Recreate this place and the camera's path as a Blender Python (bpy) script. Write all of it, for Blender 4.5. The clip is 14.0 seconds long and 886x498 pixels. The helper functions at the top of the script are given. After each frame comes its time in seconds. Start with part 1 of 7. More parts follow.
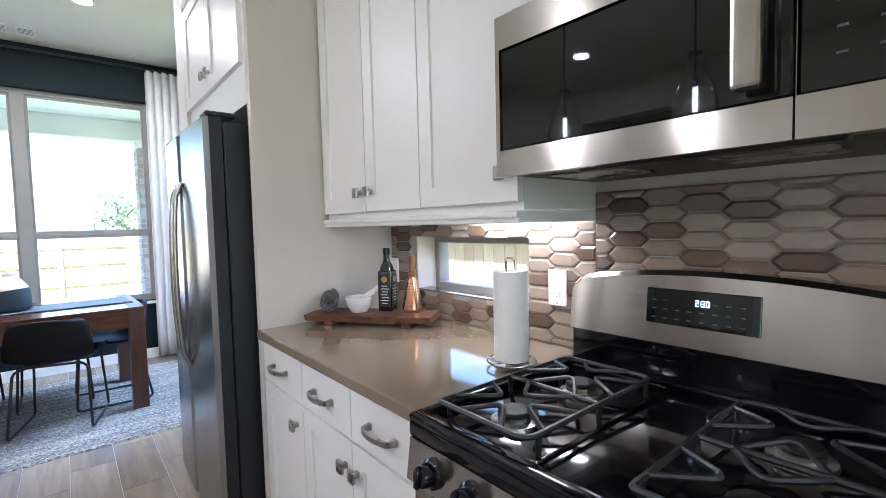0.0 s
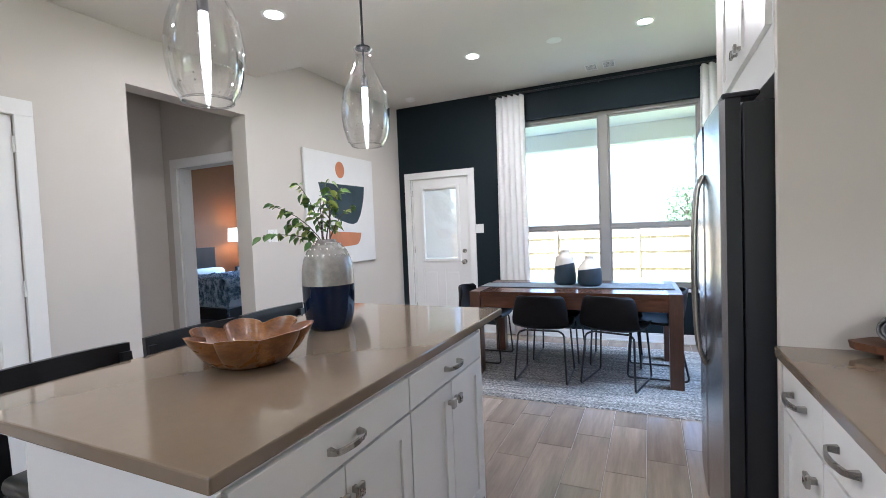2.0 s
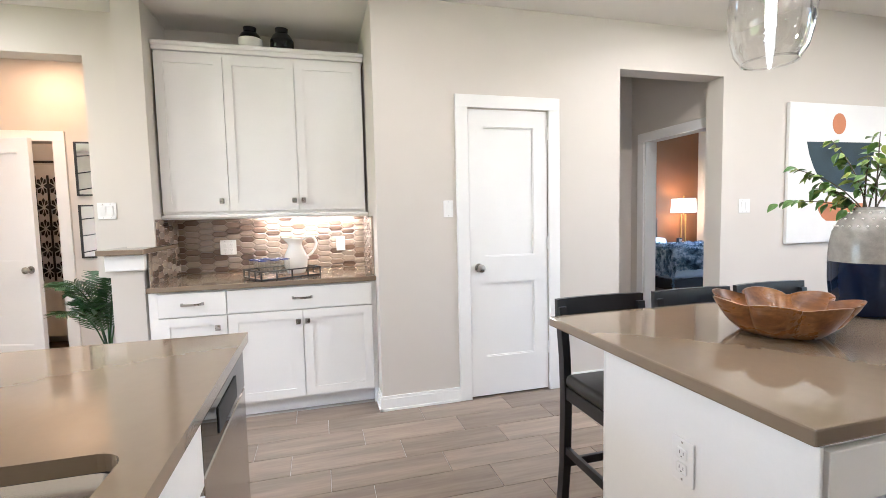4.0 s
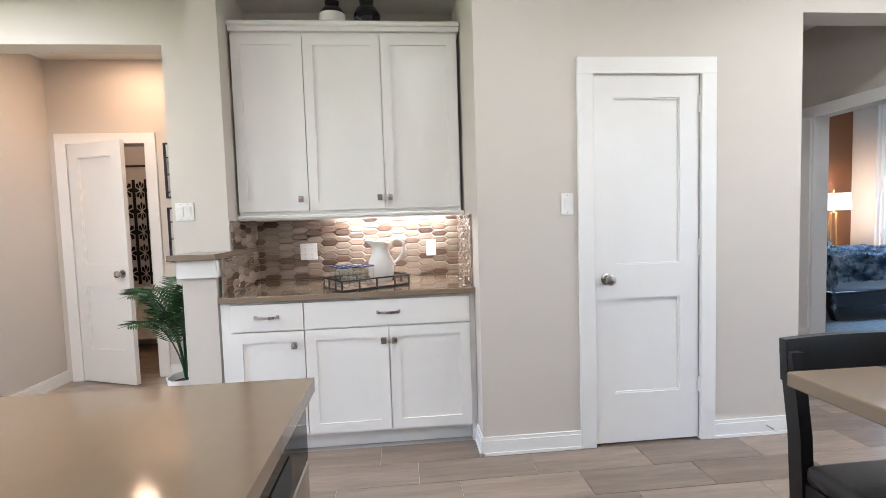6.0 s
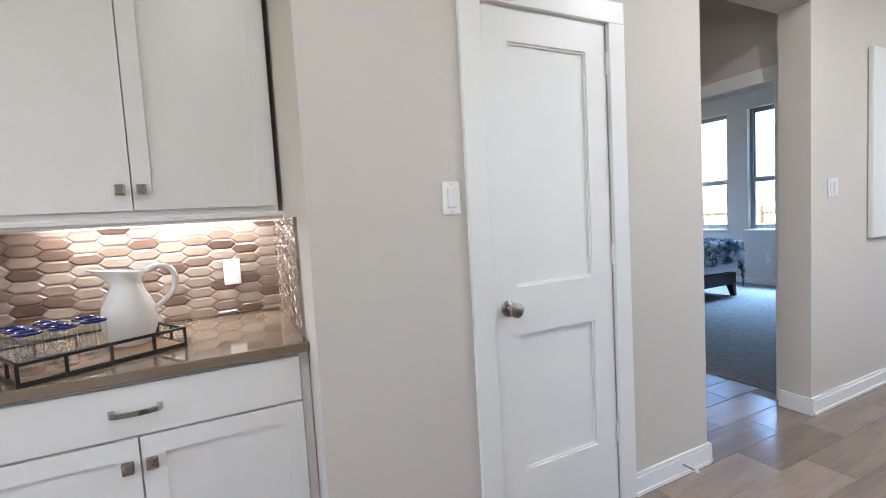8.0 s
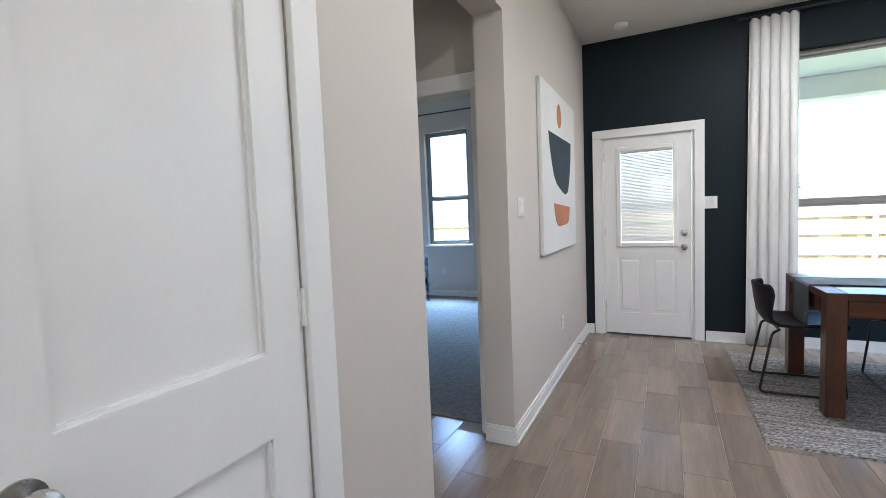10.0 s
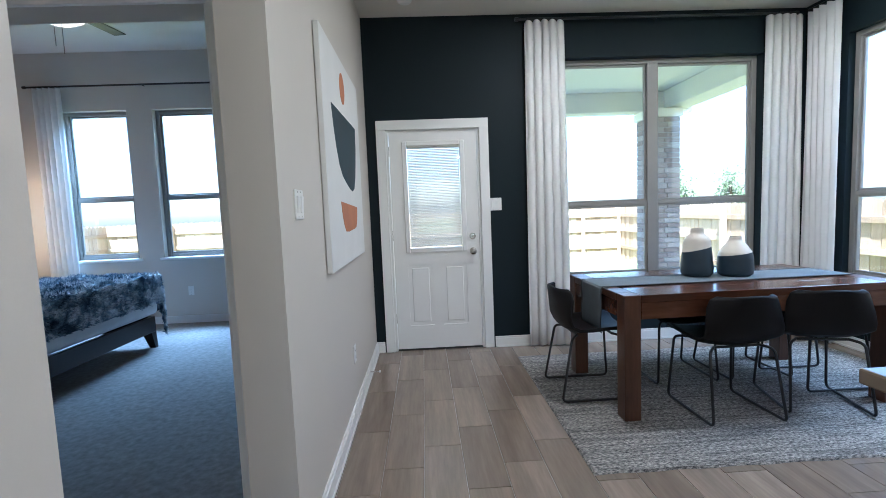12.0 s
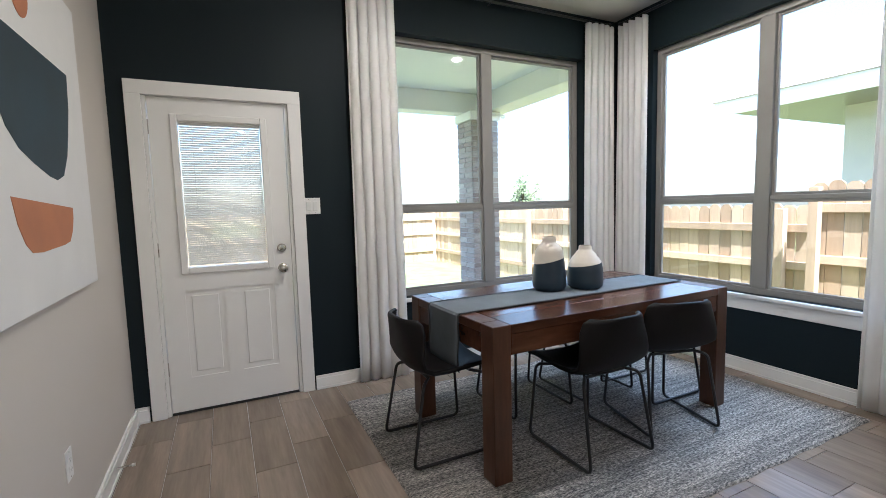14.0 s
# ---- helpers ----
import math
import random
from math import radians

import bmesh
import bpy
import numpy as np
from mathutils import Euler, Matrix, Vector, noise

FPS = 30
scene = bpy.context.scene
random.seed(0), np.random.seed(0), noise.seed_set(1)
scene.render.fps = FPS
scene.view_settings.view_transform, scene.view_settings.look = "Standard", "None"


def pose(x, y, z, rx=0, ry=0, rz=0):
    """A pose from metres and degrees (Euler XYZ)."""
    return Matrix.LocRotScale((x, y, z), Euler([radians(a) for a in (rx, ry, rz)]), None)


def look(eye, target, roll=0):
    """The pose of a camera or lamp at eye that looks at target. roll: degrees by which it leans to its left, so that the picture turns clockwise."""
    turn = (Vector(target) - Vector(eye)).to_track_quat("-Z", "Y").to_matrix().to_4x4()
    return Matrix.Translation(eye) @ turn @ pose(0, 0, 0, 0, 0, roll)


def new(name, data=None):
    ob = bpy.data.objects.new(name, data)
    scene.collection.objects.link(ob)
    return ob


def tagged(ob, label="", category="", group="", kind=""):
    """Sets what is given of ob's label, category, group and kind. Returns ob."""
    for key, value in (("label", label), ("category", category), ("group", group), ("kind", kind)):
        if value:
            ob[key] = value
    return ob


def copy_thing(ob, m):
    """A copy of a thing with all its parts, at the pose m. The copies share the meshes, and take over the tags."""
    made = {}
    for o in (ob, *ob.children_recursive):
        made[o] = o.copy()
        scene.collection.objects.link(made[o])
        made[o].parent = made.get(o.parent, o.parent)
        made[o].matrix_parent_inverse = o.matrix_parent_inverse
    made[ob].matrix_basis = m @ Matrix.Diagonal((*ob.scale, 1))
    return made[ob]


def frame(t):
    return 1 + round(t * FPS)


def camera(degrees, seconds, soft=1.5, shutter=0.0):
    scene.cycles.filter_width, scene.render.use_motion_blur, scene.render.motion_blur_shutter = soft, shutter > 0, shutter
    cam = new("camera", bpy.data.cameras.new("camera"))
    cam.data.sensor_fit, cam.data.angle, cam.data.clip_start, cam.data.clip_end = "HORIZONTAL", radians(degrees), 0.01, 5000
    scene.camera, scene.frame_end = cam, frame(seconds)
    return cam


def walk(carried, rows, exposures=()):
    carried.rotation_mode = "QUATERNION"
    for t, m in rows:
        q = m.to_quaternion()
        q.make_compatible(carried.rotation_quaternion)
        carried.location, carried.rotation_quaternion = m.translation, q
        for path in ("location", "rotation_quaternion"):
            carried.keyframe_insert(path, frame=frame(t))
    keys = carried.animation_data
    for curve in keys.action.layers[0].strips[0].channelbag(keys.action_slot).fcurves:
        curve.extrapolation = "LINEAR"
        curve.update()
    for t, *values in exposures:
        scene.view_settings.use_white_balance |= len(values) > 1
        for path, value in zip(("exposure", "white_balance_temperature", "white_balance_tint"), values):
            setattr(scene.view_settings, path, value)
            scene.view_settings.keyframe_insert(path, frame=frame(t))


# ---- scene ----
cam = camera(88.7, 14.0, 0.8)
PATH = [
    (0, (0.138, 0.159, 1.324), (1.414, 1.695, 1.214), -1.4),
    (0.5, (0.222, 0.242, 1.336), (1.133, 2.017, 1.204), -1.3),
    (1, (0.357, 0.245, 1.327), (0.698, 2.212, 1.209), -1.2),
    (1.5, (0.383, 0.232, 1.343), (0.113, 2.211, 1.239), -2.0),
    (2, (0.337, 0.212, 1.344), (-0.496, 2.028, 1.262), -2.3),
    (2.5, (0.333, 0.128, 1.334), (-0.935, 1.672, 1.251), -2.1),
    (3, (0.303, 0.037, 1.334), (-1.282, 1.252, 1.236), -1.9),
    (3.5, (0.27, -0.034, 1.324), (-1.526, 0.84, 1.211), -1.9),
    (4, (0.212, -0.113, 1.327), (-1.713, 0.41, 1.182), -1.3),
    (6.5, (-0.646, -0.146, 1.293), (-2.635, 0.026, 1.173), -1.8),
    (7, (-0.9, -0.107, 1.289), (-2.873, 0.194, 1.163), -1.9),
    (7.5, (-1.136, -0.034, 1.297), (-3.055, 0.513, 1.157), -2.6),
    (8, (-1.406, 0.015, 1.309), (-3.197, 0.895, 1.171), -3.3),
    (8.5, (-1.615, 0.111, 1.319), (-3.223, 1.292, 1.177), -3.5),
    (9, (-1.796, 0.311, 1.32), (-3.184, 1.744, 1.184), -3.0),
    (11.5, (-2.275, 1.32, 1.303), (-2.413, 3.308, 1.137), -2.2),
    (12, (-2.34, 1.548, 1.308), (-2.261, 3.539, 1.14), -2.3),
    (12.5, (-2.35, 1.748, 1.311), (-2.083, 3.723, 1.142), -2.3),
    (13, (-2.283, 1.984, 1.315), (-1.864, 3.932, 1.146), -2.3),
    (13.5, (-2.237, 2.169, 1.311), (-1.603, 4.057, 1.132), -1.8),
    (14, (-2.25, 2.401, 1.318), (-1.386, 4.195, 1.133), -1.6),
]
walk(cam, [(t, look(eye, target, roll)) for t, eye, target, roll in PATH], [
    (0.0, 3.28, 4820, 12), (1.0, 3.22, 4900, 12), (1.5, 3.08, 4900, 12), (2.5, 3.15, 4970, 13), (3.0, 3.34, 5050, 13), (3.5, 3.64, 5080, 13), (4.0, 3.72, 5130, 12), (6.5, 3.32, 4960, 11),
    (7.5, 3.16, 4880, 11), (8.5, 3.06, 5030, 11), (9.0, 2.87, 5030, 11), (11.5, 2.86, 4900, 9), (12.0, 2.64, 4750, 8), (12.5, 2.64, 4880, 9), (13.0, 2.54, 5200, 11), (13.5, 2.50, 5280, 12), (14.0, 2.48, 5320, 11)])

# ---------- world, sun and large lights ----------
world = bpy.data.worlds.new("world")
scene.world = world
world.use_nodes = True
wn = world.node_tree.nodes
wl = world.node_tree.links
sky = wn.new("ShaderNodeTexSky")
sky.sky_type = "NISHITA"
sky.sun_disc = False
sky.sun_elevation = radians(58)
sky.sun_rotation = radians(205)
sky.air_density = 1.2
sky.dust_density = 1.9
wl.new(sky.outputs[0], wn["Background"].inputs[0])
wn["Background"].inputs[1].default_value = 0.115


def lamp(name, kind, energy, colour, m, size=0.1, angle=None):
    data = bpy.data.lights.new(name, kind)
    data.energy, data.color = energy, colour
    if kind == "AREA":
        data.shape, data.size = "DISK", size
        if angle:
            data.spread = radians(angle)
    elif kind == "POINT":
        data.shadow_soft_size = size
    elif kind == "SUN":
        data.angle = radians(size)
    ob = new(name, data)
    ob.matrix_world = m
    return ob


WARM = (1.0, 0.84, 0.66)
CAN_W, PEND_W = 3.0, 2.0
HALL = (1.0, 0.52, 0.20)
lamp("sun", "SUN", 5.0, (1.0, 0.95, 0.87), look((-3, -8, 16), (0, 0, 0)), 0.55)

# ---------- materials ----------


def nodes_of(name):
    m = bpy.data.materials.new(name)
    m.use_nodes = True
    nt = m.node_tree
    return m, nt, nt.nodes["Principled BSDF"]


def tex_coord(nt, scale=(1, 1, 1), jitter=False):
    tc = nt.nodes.new("ShaderNodeTexCoord")
    mp = nt.nodes.new("ShaderNodeMapping")
    mp.inputs["Scale"].default_value = scale
    nt.links.new(tc.outputs["Object"], mp.inputs["Vector"])
    if jitter:
        oi = nt.nodes.new("ShaderNodeObjectInfo")
        mul = nt.nodes.new("ShaderNodeMath")
        mul.operation = "MULTIPLY"
        mul.inputs[1].default_value = 37.0
        nt.links.new(oi.outputs["Random"], mul.inputs[0])
        nt.links.new(mul.outputs[0], mp.inputs["Location"])
    return mp.outputs[0]


def noise_tex(nt, vec, scale, detail=4.0, rough=0.55):
    n = nt.nodes.new("ShaderNodeTexNoise")
    n.inputs["Scale"].default_value = scale
    n.inputs["Detail"].default_value = detail
    n.inputs["Roughness"].default_value = rough
    nt.links.new(vec, n.inputs["Vector"])
    return n.outputs["Fac"]


def ramp(nt, fac, stops):
    r = nt.nodes.new("ShaderNodeValToRGB")
    e = r.color_ramp.elements
    while len(e) < len(stops):
        e.new(0.5)
    for el, (p, c) in zip(e, stops):
        el.position = p
        el.color = (*c, 1) if len(c) == 3 else c
    nt.links.new(fac, r.inputs[0])
    return r.outputs[0]


def remap(nt, fac, lo, hi):
    r = nt.nodes.new("ShaderNodeMapRange")
    r.inputs["From Min"].default_value, r.inputs["From Max"].default_value = 0.25, 0.75
    r.inputs["To Min"].default_value, r.inputs["To Max"].default_value = lo, hi
    nt.links.new(fac, r.inputs["Value"])
    return r.outputs[0]


def bump(nt, fac, strength, dist, bsdf, prev=None):
    b = nt.nodes.new("ShaderNodeBump")
    b.inputs["Strength"].default_value = strength
    b.inputs["Distance"].default_value = dist
    nt.links.new(fac, b.inputs["Height"])
    if prev:
        nt.links.new(prev, b.inputs["Normal"])
    nt.links.new(b.outputs[0], bsdf.inputs["Normal"])
    return b.outputs[0]


def mixc(nt, fac, a, b, mode="MIX"):
    m = nt.nodes.new("ShaderNodeMix")
    m.data_type, m.blend_type = "RGBA", mode
    for k, v in ((0, fac), (6, a), (7, b)):
        if isinstance(v, (int, float)):
            m.inputs[k].default_value = v
        elif isinstance(v, tuple):
            m.inputs[k].default_value = (*v, 1)
        else:
            nt.links.new(v, m.inputs[k])
    return m.outputs[2]


def surface(name, c, rough=0.5, metal=0.0, var=0.08, scale=3.0, fine=90.0, relief=0.15, stretch=(1, 1, 1), spec=0.5, coat=0.0, rvar=0.06, jitter=False):
    """A surface with broad and fine variation of colour, gloss and relief."""
    m, nt, b = nodes_of(name)
    v = tex_coord(nt, stretch, jitter)
    n1, n2 = noise_tex(nt, v, scale, 5), noise_tex(nt, v, fine, 3)
    dark = tuple(max(0.0, x * (1 - var)) for x in c)
    light = tuple(min(1.0, x * (1 + var)) for x in c)
    col = ramp(nt, n1, [(0.3, dark), (0.7, light)])
    col2 = ramp(nt, n2, [(0.25, (1 - var * 0.7,) * 3), (0.75, (1, 1, 1))])
    nt.links.new(mixc(nt, 1.0, col, col2, "MULTIPLY"), b.inputs["Base Color"])
    nt.links.new(remap(nt, n1, max(0.02, rough - rvar), min(1, rough + rvar)), b.inputs["Roughness"])
    b.inputs["Metallic"].default_value = metal
    b.inputs["Specular IOR Level"].default_value = spec
    b.inputs["Coat Weight"].default_value = coat
    b.inputs["Coat Roughness"].default_value = 0.08
    if relief:
        bump(nt, n2, relief, 0.002, b)
    return m


def wood(name, dark, mid, light, rough=0.4, along="x", scale=2.2, jitter=False, relief=0.12):
    m, nt, b = nodes_of(name)
    s = {"x": (0.18, 1, 1), "y": (1, 0.18, 1), "z": (1, 1, 0.18)}[along]
    v = tex_coord(nt, s, jitter)
    n1 = noise_tex(nt, v, scale * 3, 6, 0.65)
    n2 = noise_tex(nt, v, scale * 30, 4, 0.6)
    n3 = noise_tex(nt, tex_coord(nt, (1, 1, 1), jitter), 2.2, 3)
    col = ramp(nt, n1, [(0.28, dark), (0.5, mid), (0.74, light)])
    grain = ramp(nt, n2, [(0.3, (0.72, 0.7, 0.68)), (0.65, (1, 1, 1))])
    col = mixc(nt, 0.8, col, grain, "MULTIPLY")
    col = mixc(nt, 0.5, col, ramp(nt, n3, [(0.3, (0.7, 0.7, 0.7)), (0.7, (1.0, 1.0, 1.0))]), "MULTIPLY")
    nt.links.new(col, b.inputs["Base Color"])
    nt.links.new(remap(nt, n1, rough + 0.08, rough - 0.08), b.inputs["Roughness"])
    bump(nt, n2, relief, 0.002, b)
    return m


def random_tone(name, stops, rough, scale, stretch, relief, coat=0.0, grain_var=0.25, fine=60, soft=0.65, rvar=0.065):
    """Pieces whose tone changes from piece to piece."""
    m, nt, b = nodes_of(name)
    oi = nt.nodes.new("ShaderNodeObjectInfo")
    base = ramp(nt, oi.outputs["Random"], stops)
    v = tex_coord(nt, stretch, True)
    n1, n2 = noise_tex(nt, v, scale, 6, soft), noise_tex(nt, v, fine, 4)
    g = ramp(nt, n1, [(0.28, (1 - grain_var,) * 3), (0.72, (1, 1, 1))])
    col = mixc(nt, 1.0, base, g, "MULTIPLY")
    col = mixc(nt, 0.6, col, ramp(nt, n2, [(0.3, (1 - grain_var * 0.8,) * 3), (0.7, (1, 1, 1))]), "MULTIPLY")
    nt.links.new(col, b.inputs["Base Color"])
    nt.links.new(remap(nt, n1, rough - rvar, rough + rvar), b.inputs["Roughness"])
    b.inputs["Coat Weight"].default_value = coat
    b.inputs["Coat Roughness"].default_value = 0.05
    bump(nt, n1, relief, 0.003, b)
    return m


def brushed(name, c, rough, along=(1, 1, 60)):
    m, nt, b = nodes_of(name)
    v = tex_coord(nt, along)
    n = noise_tex(nt, v, 6, 5, 0.7)
    nt.links.new(ramp(nt, n, [(0.2, tuple(x * 0.9 for x in c)), (0.8, c)]), b.inputs["Base Color"])
    nt.links.new(remap(nt, n, rough - 0.05, rough + 0.05), b.inputs["Roughness"])
    b.inputs["Metallic"].default_value = 1.0
    tg = nt.nodes.new("ShaderNodeTangent")
    tg.direction_type, tg.axis = "RADIAL", "Z"
    nt.links.new(tg.outputs[0], b.inputs["Tangent"])
    b.inputs["Anisotropic"].default_value = 0.8
    b.inputs["Anisotropic Rotation"].default_value = 0.25
    return m


def glass_mat(name, tint=(1, 1, 1), gloss=1.0, edge=4.0):
    m = bpy.data.materials.new(name)
    m.use_nodes = True
    nt = m.node_tree
    nt.nodes.remove(nt.nodes["Principled BSDF"])
    tr, gl, mx, fr = (nt.nodes.new(k) for k in ("ShaderNodeBsdfTransparent", "ShaderNodeBsdfGlossy", "ShaderNodeMixShader", "ShaderNodeLayerWeight"))
    tr.inputs[0].default_value = (*tint, 1)
    gl.inputs["Roughness"].default_value = 0.02
    fr.inputs[0].default_value = 0.5
    pw = nt.nodes.new("ShaderNodeMath")
    pw.operation = "POWER"
    pw.inputs[1].default_value = edge
    k = nt.nodes.new("ShaderNodeMath")
    k.operation, k.use_clamp = "MULTIPLY_ADD", True
    k.inputs[1].default_value, k.inputs[2].default_value = 0.8 * gloss, 0.04 * gloss
    nt.links.new(fr.outputs["Facing"], pw.inputs[0])
    nt.links.new(pw.outputs[0], k.inputs[0])
    nt.links.new(k.outputs[0], mx.inputs[0])
    nt.links.new(tr.outputs[0], mx.inputs[1])
    nt.links.new(gl.outputs[0], mx.inputs[2])
    nt.links.new(mx.outputs[0], nt.nodes["Material Output"].inputs[0])
    return m


def glow(name, colour, strength):
    m, nt, b = nodes_of(name)
    b.inputs["Base Color"].default_value = (*colour, 1)
    b.inputs["Emission Color"].default_value = (*colour, 1)
    b.inputs["Emission Strength"].default_value = strength
    return m


M = {}
M["wall"] = surface("beige_wall_paint", (0.60, 0.555, 0.50), 0.62, var=0.03, scale=0.8, fine=260, relief=0.10)
M["navy"] = surface("dark_navy_wall_paint", (0.0065, 0.0135, 0.018), 0.65, var=0.12, scale=0.8, fine=260, relief=0.10, spec=0.25)
M["brown_wall"] = surface("rust_brown_wall_paint", (0.20, 0.085, 0.035), 0.6, var=0.06, scale=0.8, fine=240, relief=0.08)
M["ceiling"] = surface("ceiling_paint", (0.70, 0.665, 0.61), 0.8, var=0.03, scale=0.7, fine=180, relief=0.18)
M["trim"] = surface("white_trim_paint", (0.80, 0.79, 0.77), 0.32, var=0.025, scale=2, fine=120, relief=0.03)
M["cab"] = surface("white_cabinet_paint", (0.80, 0.785, 0.76), 0.33, var=0.025, scale=2, fine=140, relief=0.03)
M["quartz"] = surface("taupe_quartz", (0.215, 0.164, 0.112), 0.08, var=0.02, scale=30, fine=420, relief=0.0, coat=0.3, rvar=0.02)
M["grout_floor"] = surface("pale_floor_grout", (0.42, 0.39, 0.36), 0.8, var=0.12, scale=4, fine=150, relief=0.2)
M["grout_tile"] = surface("pale_tile_grout", (0.42, 0.37, 0.32), 0.8, var=0.1, scale=5, fine=150, relief=0.2)
M["plank"] = random_tone("wood_look_plank_tile", [(0.0, (0.265, 0.208, 0.160)), (0.5, (0.320, 0.255, 0.198)), (1.0, (0.395, 0.318, 0.250))], 0.21, 13, (1, 0.09, 1), 0.004, 0.0, 0.32, 70, soft=0.55, rvar=0.01)
M["tile"] = random_tone("glazed_picket_tile", [(0.0, (0.085, 0.052, 0.034)), (0.22, (0.15, 0.098, 0.066)), (0.4, (0.25, 0.188, 0.138)), (0.7, (0.33, 0.266, 0.205)), (1.0, (0.24, 0.19, 0.145))], 0.17, 20, (1, 0.5, 1), 0.04, 0.35, 0.14, 90)
M["steel"] = brushed("stainless_steel", (0.45, 0.415, 0.375), 0.18, (1, 60, 1))
M["steel_v"] = brushed("stainless_door_steel", (0.36, 0.36, 0.37), 0.22, (60, 60, 1))
M["nickel"] = surface("brushed_nickel", (0.42, 0.40, 0.37), 0.28, 1.0, var=0.08, scale=12, fine=200, relief=0.03)
M["chrome"] = surface("chrome", (0.65, 0.65, 0.66), 0.10, 1.0, var=0.04, scale=10, relief=0)
M["black_glass"] = surface("black_glass", (0.006, 0.0075, 0.006), 0.02, var=0.2, scale=4, relief=0, rvar=0.006)
M["black_enamel"] = surface("black_enamel", (0.004, 0.004, 0.005), 0.08, var=0.2, scale=6, relief=0.0, rvar=0.02, spec=0.45)
M["cast_iron"] = surface("black_cast_iron", (0.007, 0.007, 0.0075), 0.42, var=0.2, scale=12, fine=240, relief=0.3)
M["black_side"] = surface("black_appliance_side", (0.007, 0.0075, 0.010), 0.42, var=0.15, scale=5, fine=240, relief=0.1)
M["black_metal"] = surface("black_powder_coat", (0.012, 0.012, 0.013), 0.40, var=0.15, scale=9, fine=200, relief=0.08)
M["black_wood"] = surface("black_stained_wood", (0.010, 0.010, 0.011), 0.35, var=0.3, scale=8, fine=80, relief=0.12, stretch=(1, 1, 0.2))
M["black_leather"] = surface("black_leather", (0.014, 0.014, 0.014), 0.42, var=0.2, scale=12, fine=160, relief=0.3)
M["brown_leather"] = surface("dark_brown_leather", (0.0065, 0.0056, 0.0058), 0.5, var=0.25, scale=7, fine=170, relief=0.3, spec=0.18)
M["table"] = wood("dark_reddish_table_wood", (0.034, 0.014, 0.008), (0.088, 0.035, 0.018), (0.160, 0.070, 0.038), 0.22, "x", 1.6, True)
M["table_leg"] = wood("dark_reddish_leg_wood", (0.045, 0.020, 0.011), (0.100, 0.044, 0.024), (0.165, 0.078, 0.045), 0.34, "z", 1.6, True)
M["bowl"] = wood("carved_acacia_wood", (0.045, 0.016, 0.006), (0.20, 0.080, 0.024), (0.43, 0.21, 0.075), 0.30, "x", 4.2)
M["board"] = wood("walnut_board_wood", (0.07, 0.028, 0.014), (0.16, 0.066, 0.033), (0.25, 0.115, 0.06), 0.42, "y", 3.0)
M["tray_wood"] = wood("light_brown_tray_wood", (0.15, 0.08, 0.04), (0.30, 0.17, 0.085), (0.42, 0.26, 0.14), 0.45, "x", 3.0)
M["runner_hem"] = surface("dark_runner_hem", (0.05, 0.055, 0.06), 0.85, var=0.15, scale=9, fine=300, relief=0.3)
M["runner"] = surface("blue_grey_runner_cloth", (0.17, 0.195, 0.215), 0.85, var=0.12, scale=6, fine=420, relief=0.5, spec=0.2)


def curtain_material():
    """Thin white cloth that lets some daylight through."""
    m = surface("white_curtain_cloth", (0.90, 0.885, 0.86), 0.9, var=0.04, scale=5, fine=420, relief=0.3, spec=0.15)
    nt = m.node_tree
    tl, mx = nt.nodes.new("ShaderNodeBsdfTranslucent"), nt.nodes.new("ShaderNodeMixShader")
    tl.inputs[0].default_value = (0.92, 0.91, 0.89, 1)
    mx.inputs[0].default_value = 0.22
    nt.links.new(nt.nodes["Principled BSDF"].outputs[0], mx.inputs[1])
    nt.links.new(tl.outputs[0], mx.inputs[2])
    nt.links.new(mx.outputs[0], nt.nodes["Material Output"].inputs[0])
    return m


M["curtain"] = curtain_material()
M["white_plastic"] = surface("white_plastic", (0.78, 0.77, 0.75), 0.35, var=0.02, scale=6, relief=0.02)
M["key_ink"] = surface("grey_key_print", (0.07, 0.07, 0.07), 0.5, var=0.05, relief=0)
M["slot"] = surface("dark_slot", (0.02, 0.02, 0.02), 0.6, relief=0)
M["white_glaze"] = surface("white_glazed_ceramic", (0.80, 0.78, 0.74), 0.10, var=0.03, scale=8, relief=0.02, coat=0.4)
M["navy_glaze"] = surface("navy_glazed_ceramic", (0.005, 0.011, 0.032), 0.07, var=0.25, scale=7, relief=0.02, spec=0.35)
M["teal_matt"] = surface("matt_dark_blue_ceramic", (0.016, 0.032, 0.050), 0.5, var=0.15, scale=9, fine=200, relief=0.2)
M["cream_matt"] = surface("matt_cream_ceramic", (0.72, 0.66, 0.57), 0.55, var=0.06, scale=9, fine=200, relief=0.2)
M["grey_glaze"] = surface("grey_beige_crackle_glaze", (0.25, 0.235, 0.215), 0.14, var=0.14, scale=40, fine=300, relief=0.2, coat=0.3)
M["window_frame"] = surface("taupe_window_frame", (0.26, 0.245, 0.225), 0.45, var=0.05, scale=6, relief=0.05)
M["pane"] = glass_mat("window_glass")
M["clear"] = glass_mat("clear_blown_glass", (0.975, 0.975, 0.97), 1.8, 1.8)
M["green_glass"] = surface("dark_bottle_glass", (0.010, 0.011, 0.008), 0.06, var=0.2, scale=6, relief=0, coat=0.5)
M["bulb"] = glow("warm_filament", (1.0, 0.84, 0.60), 26)
M["bulb_tube"] = glow("lit_bulb_glass", (1.0, 0.90, 0.74), 3.2)
M["can_glow"] = glow("warm_can_light", (1.0, 0.88, 0.72), 7)
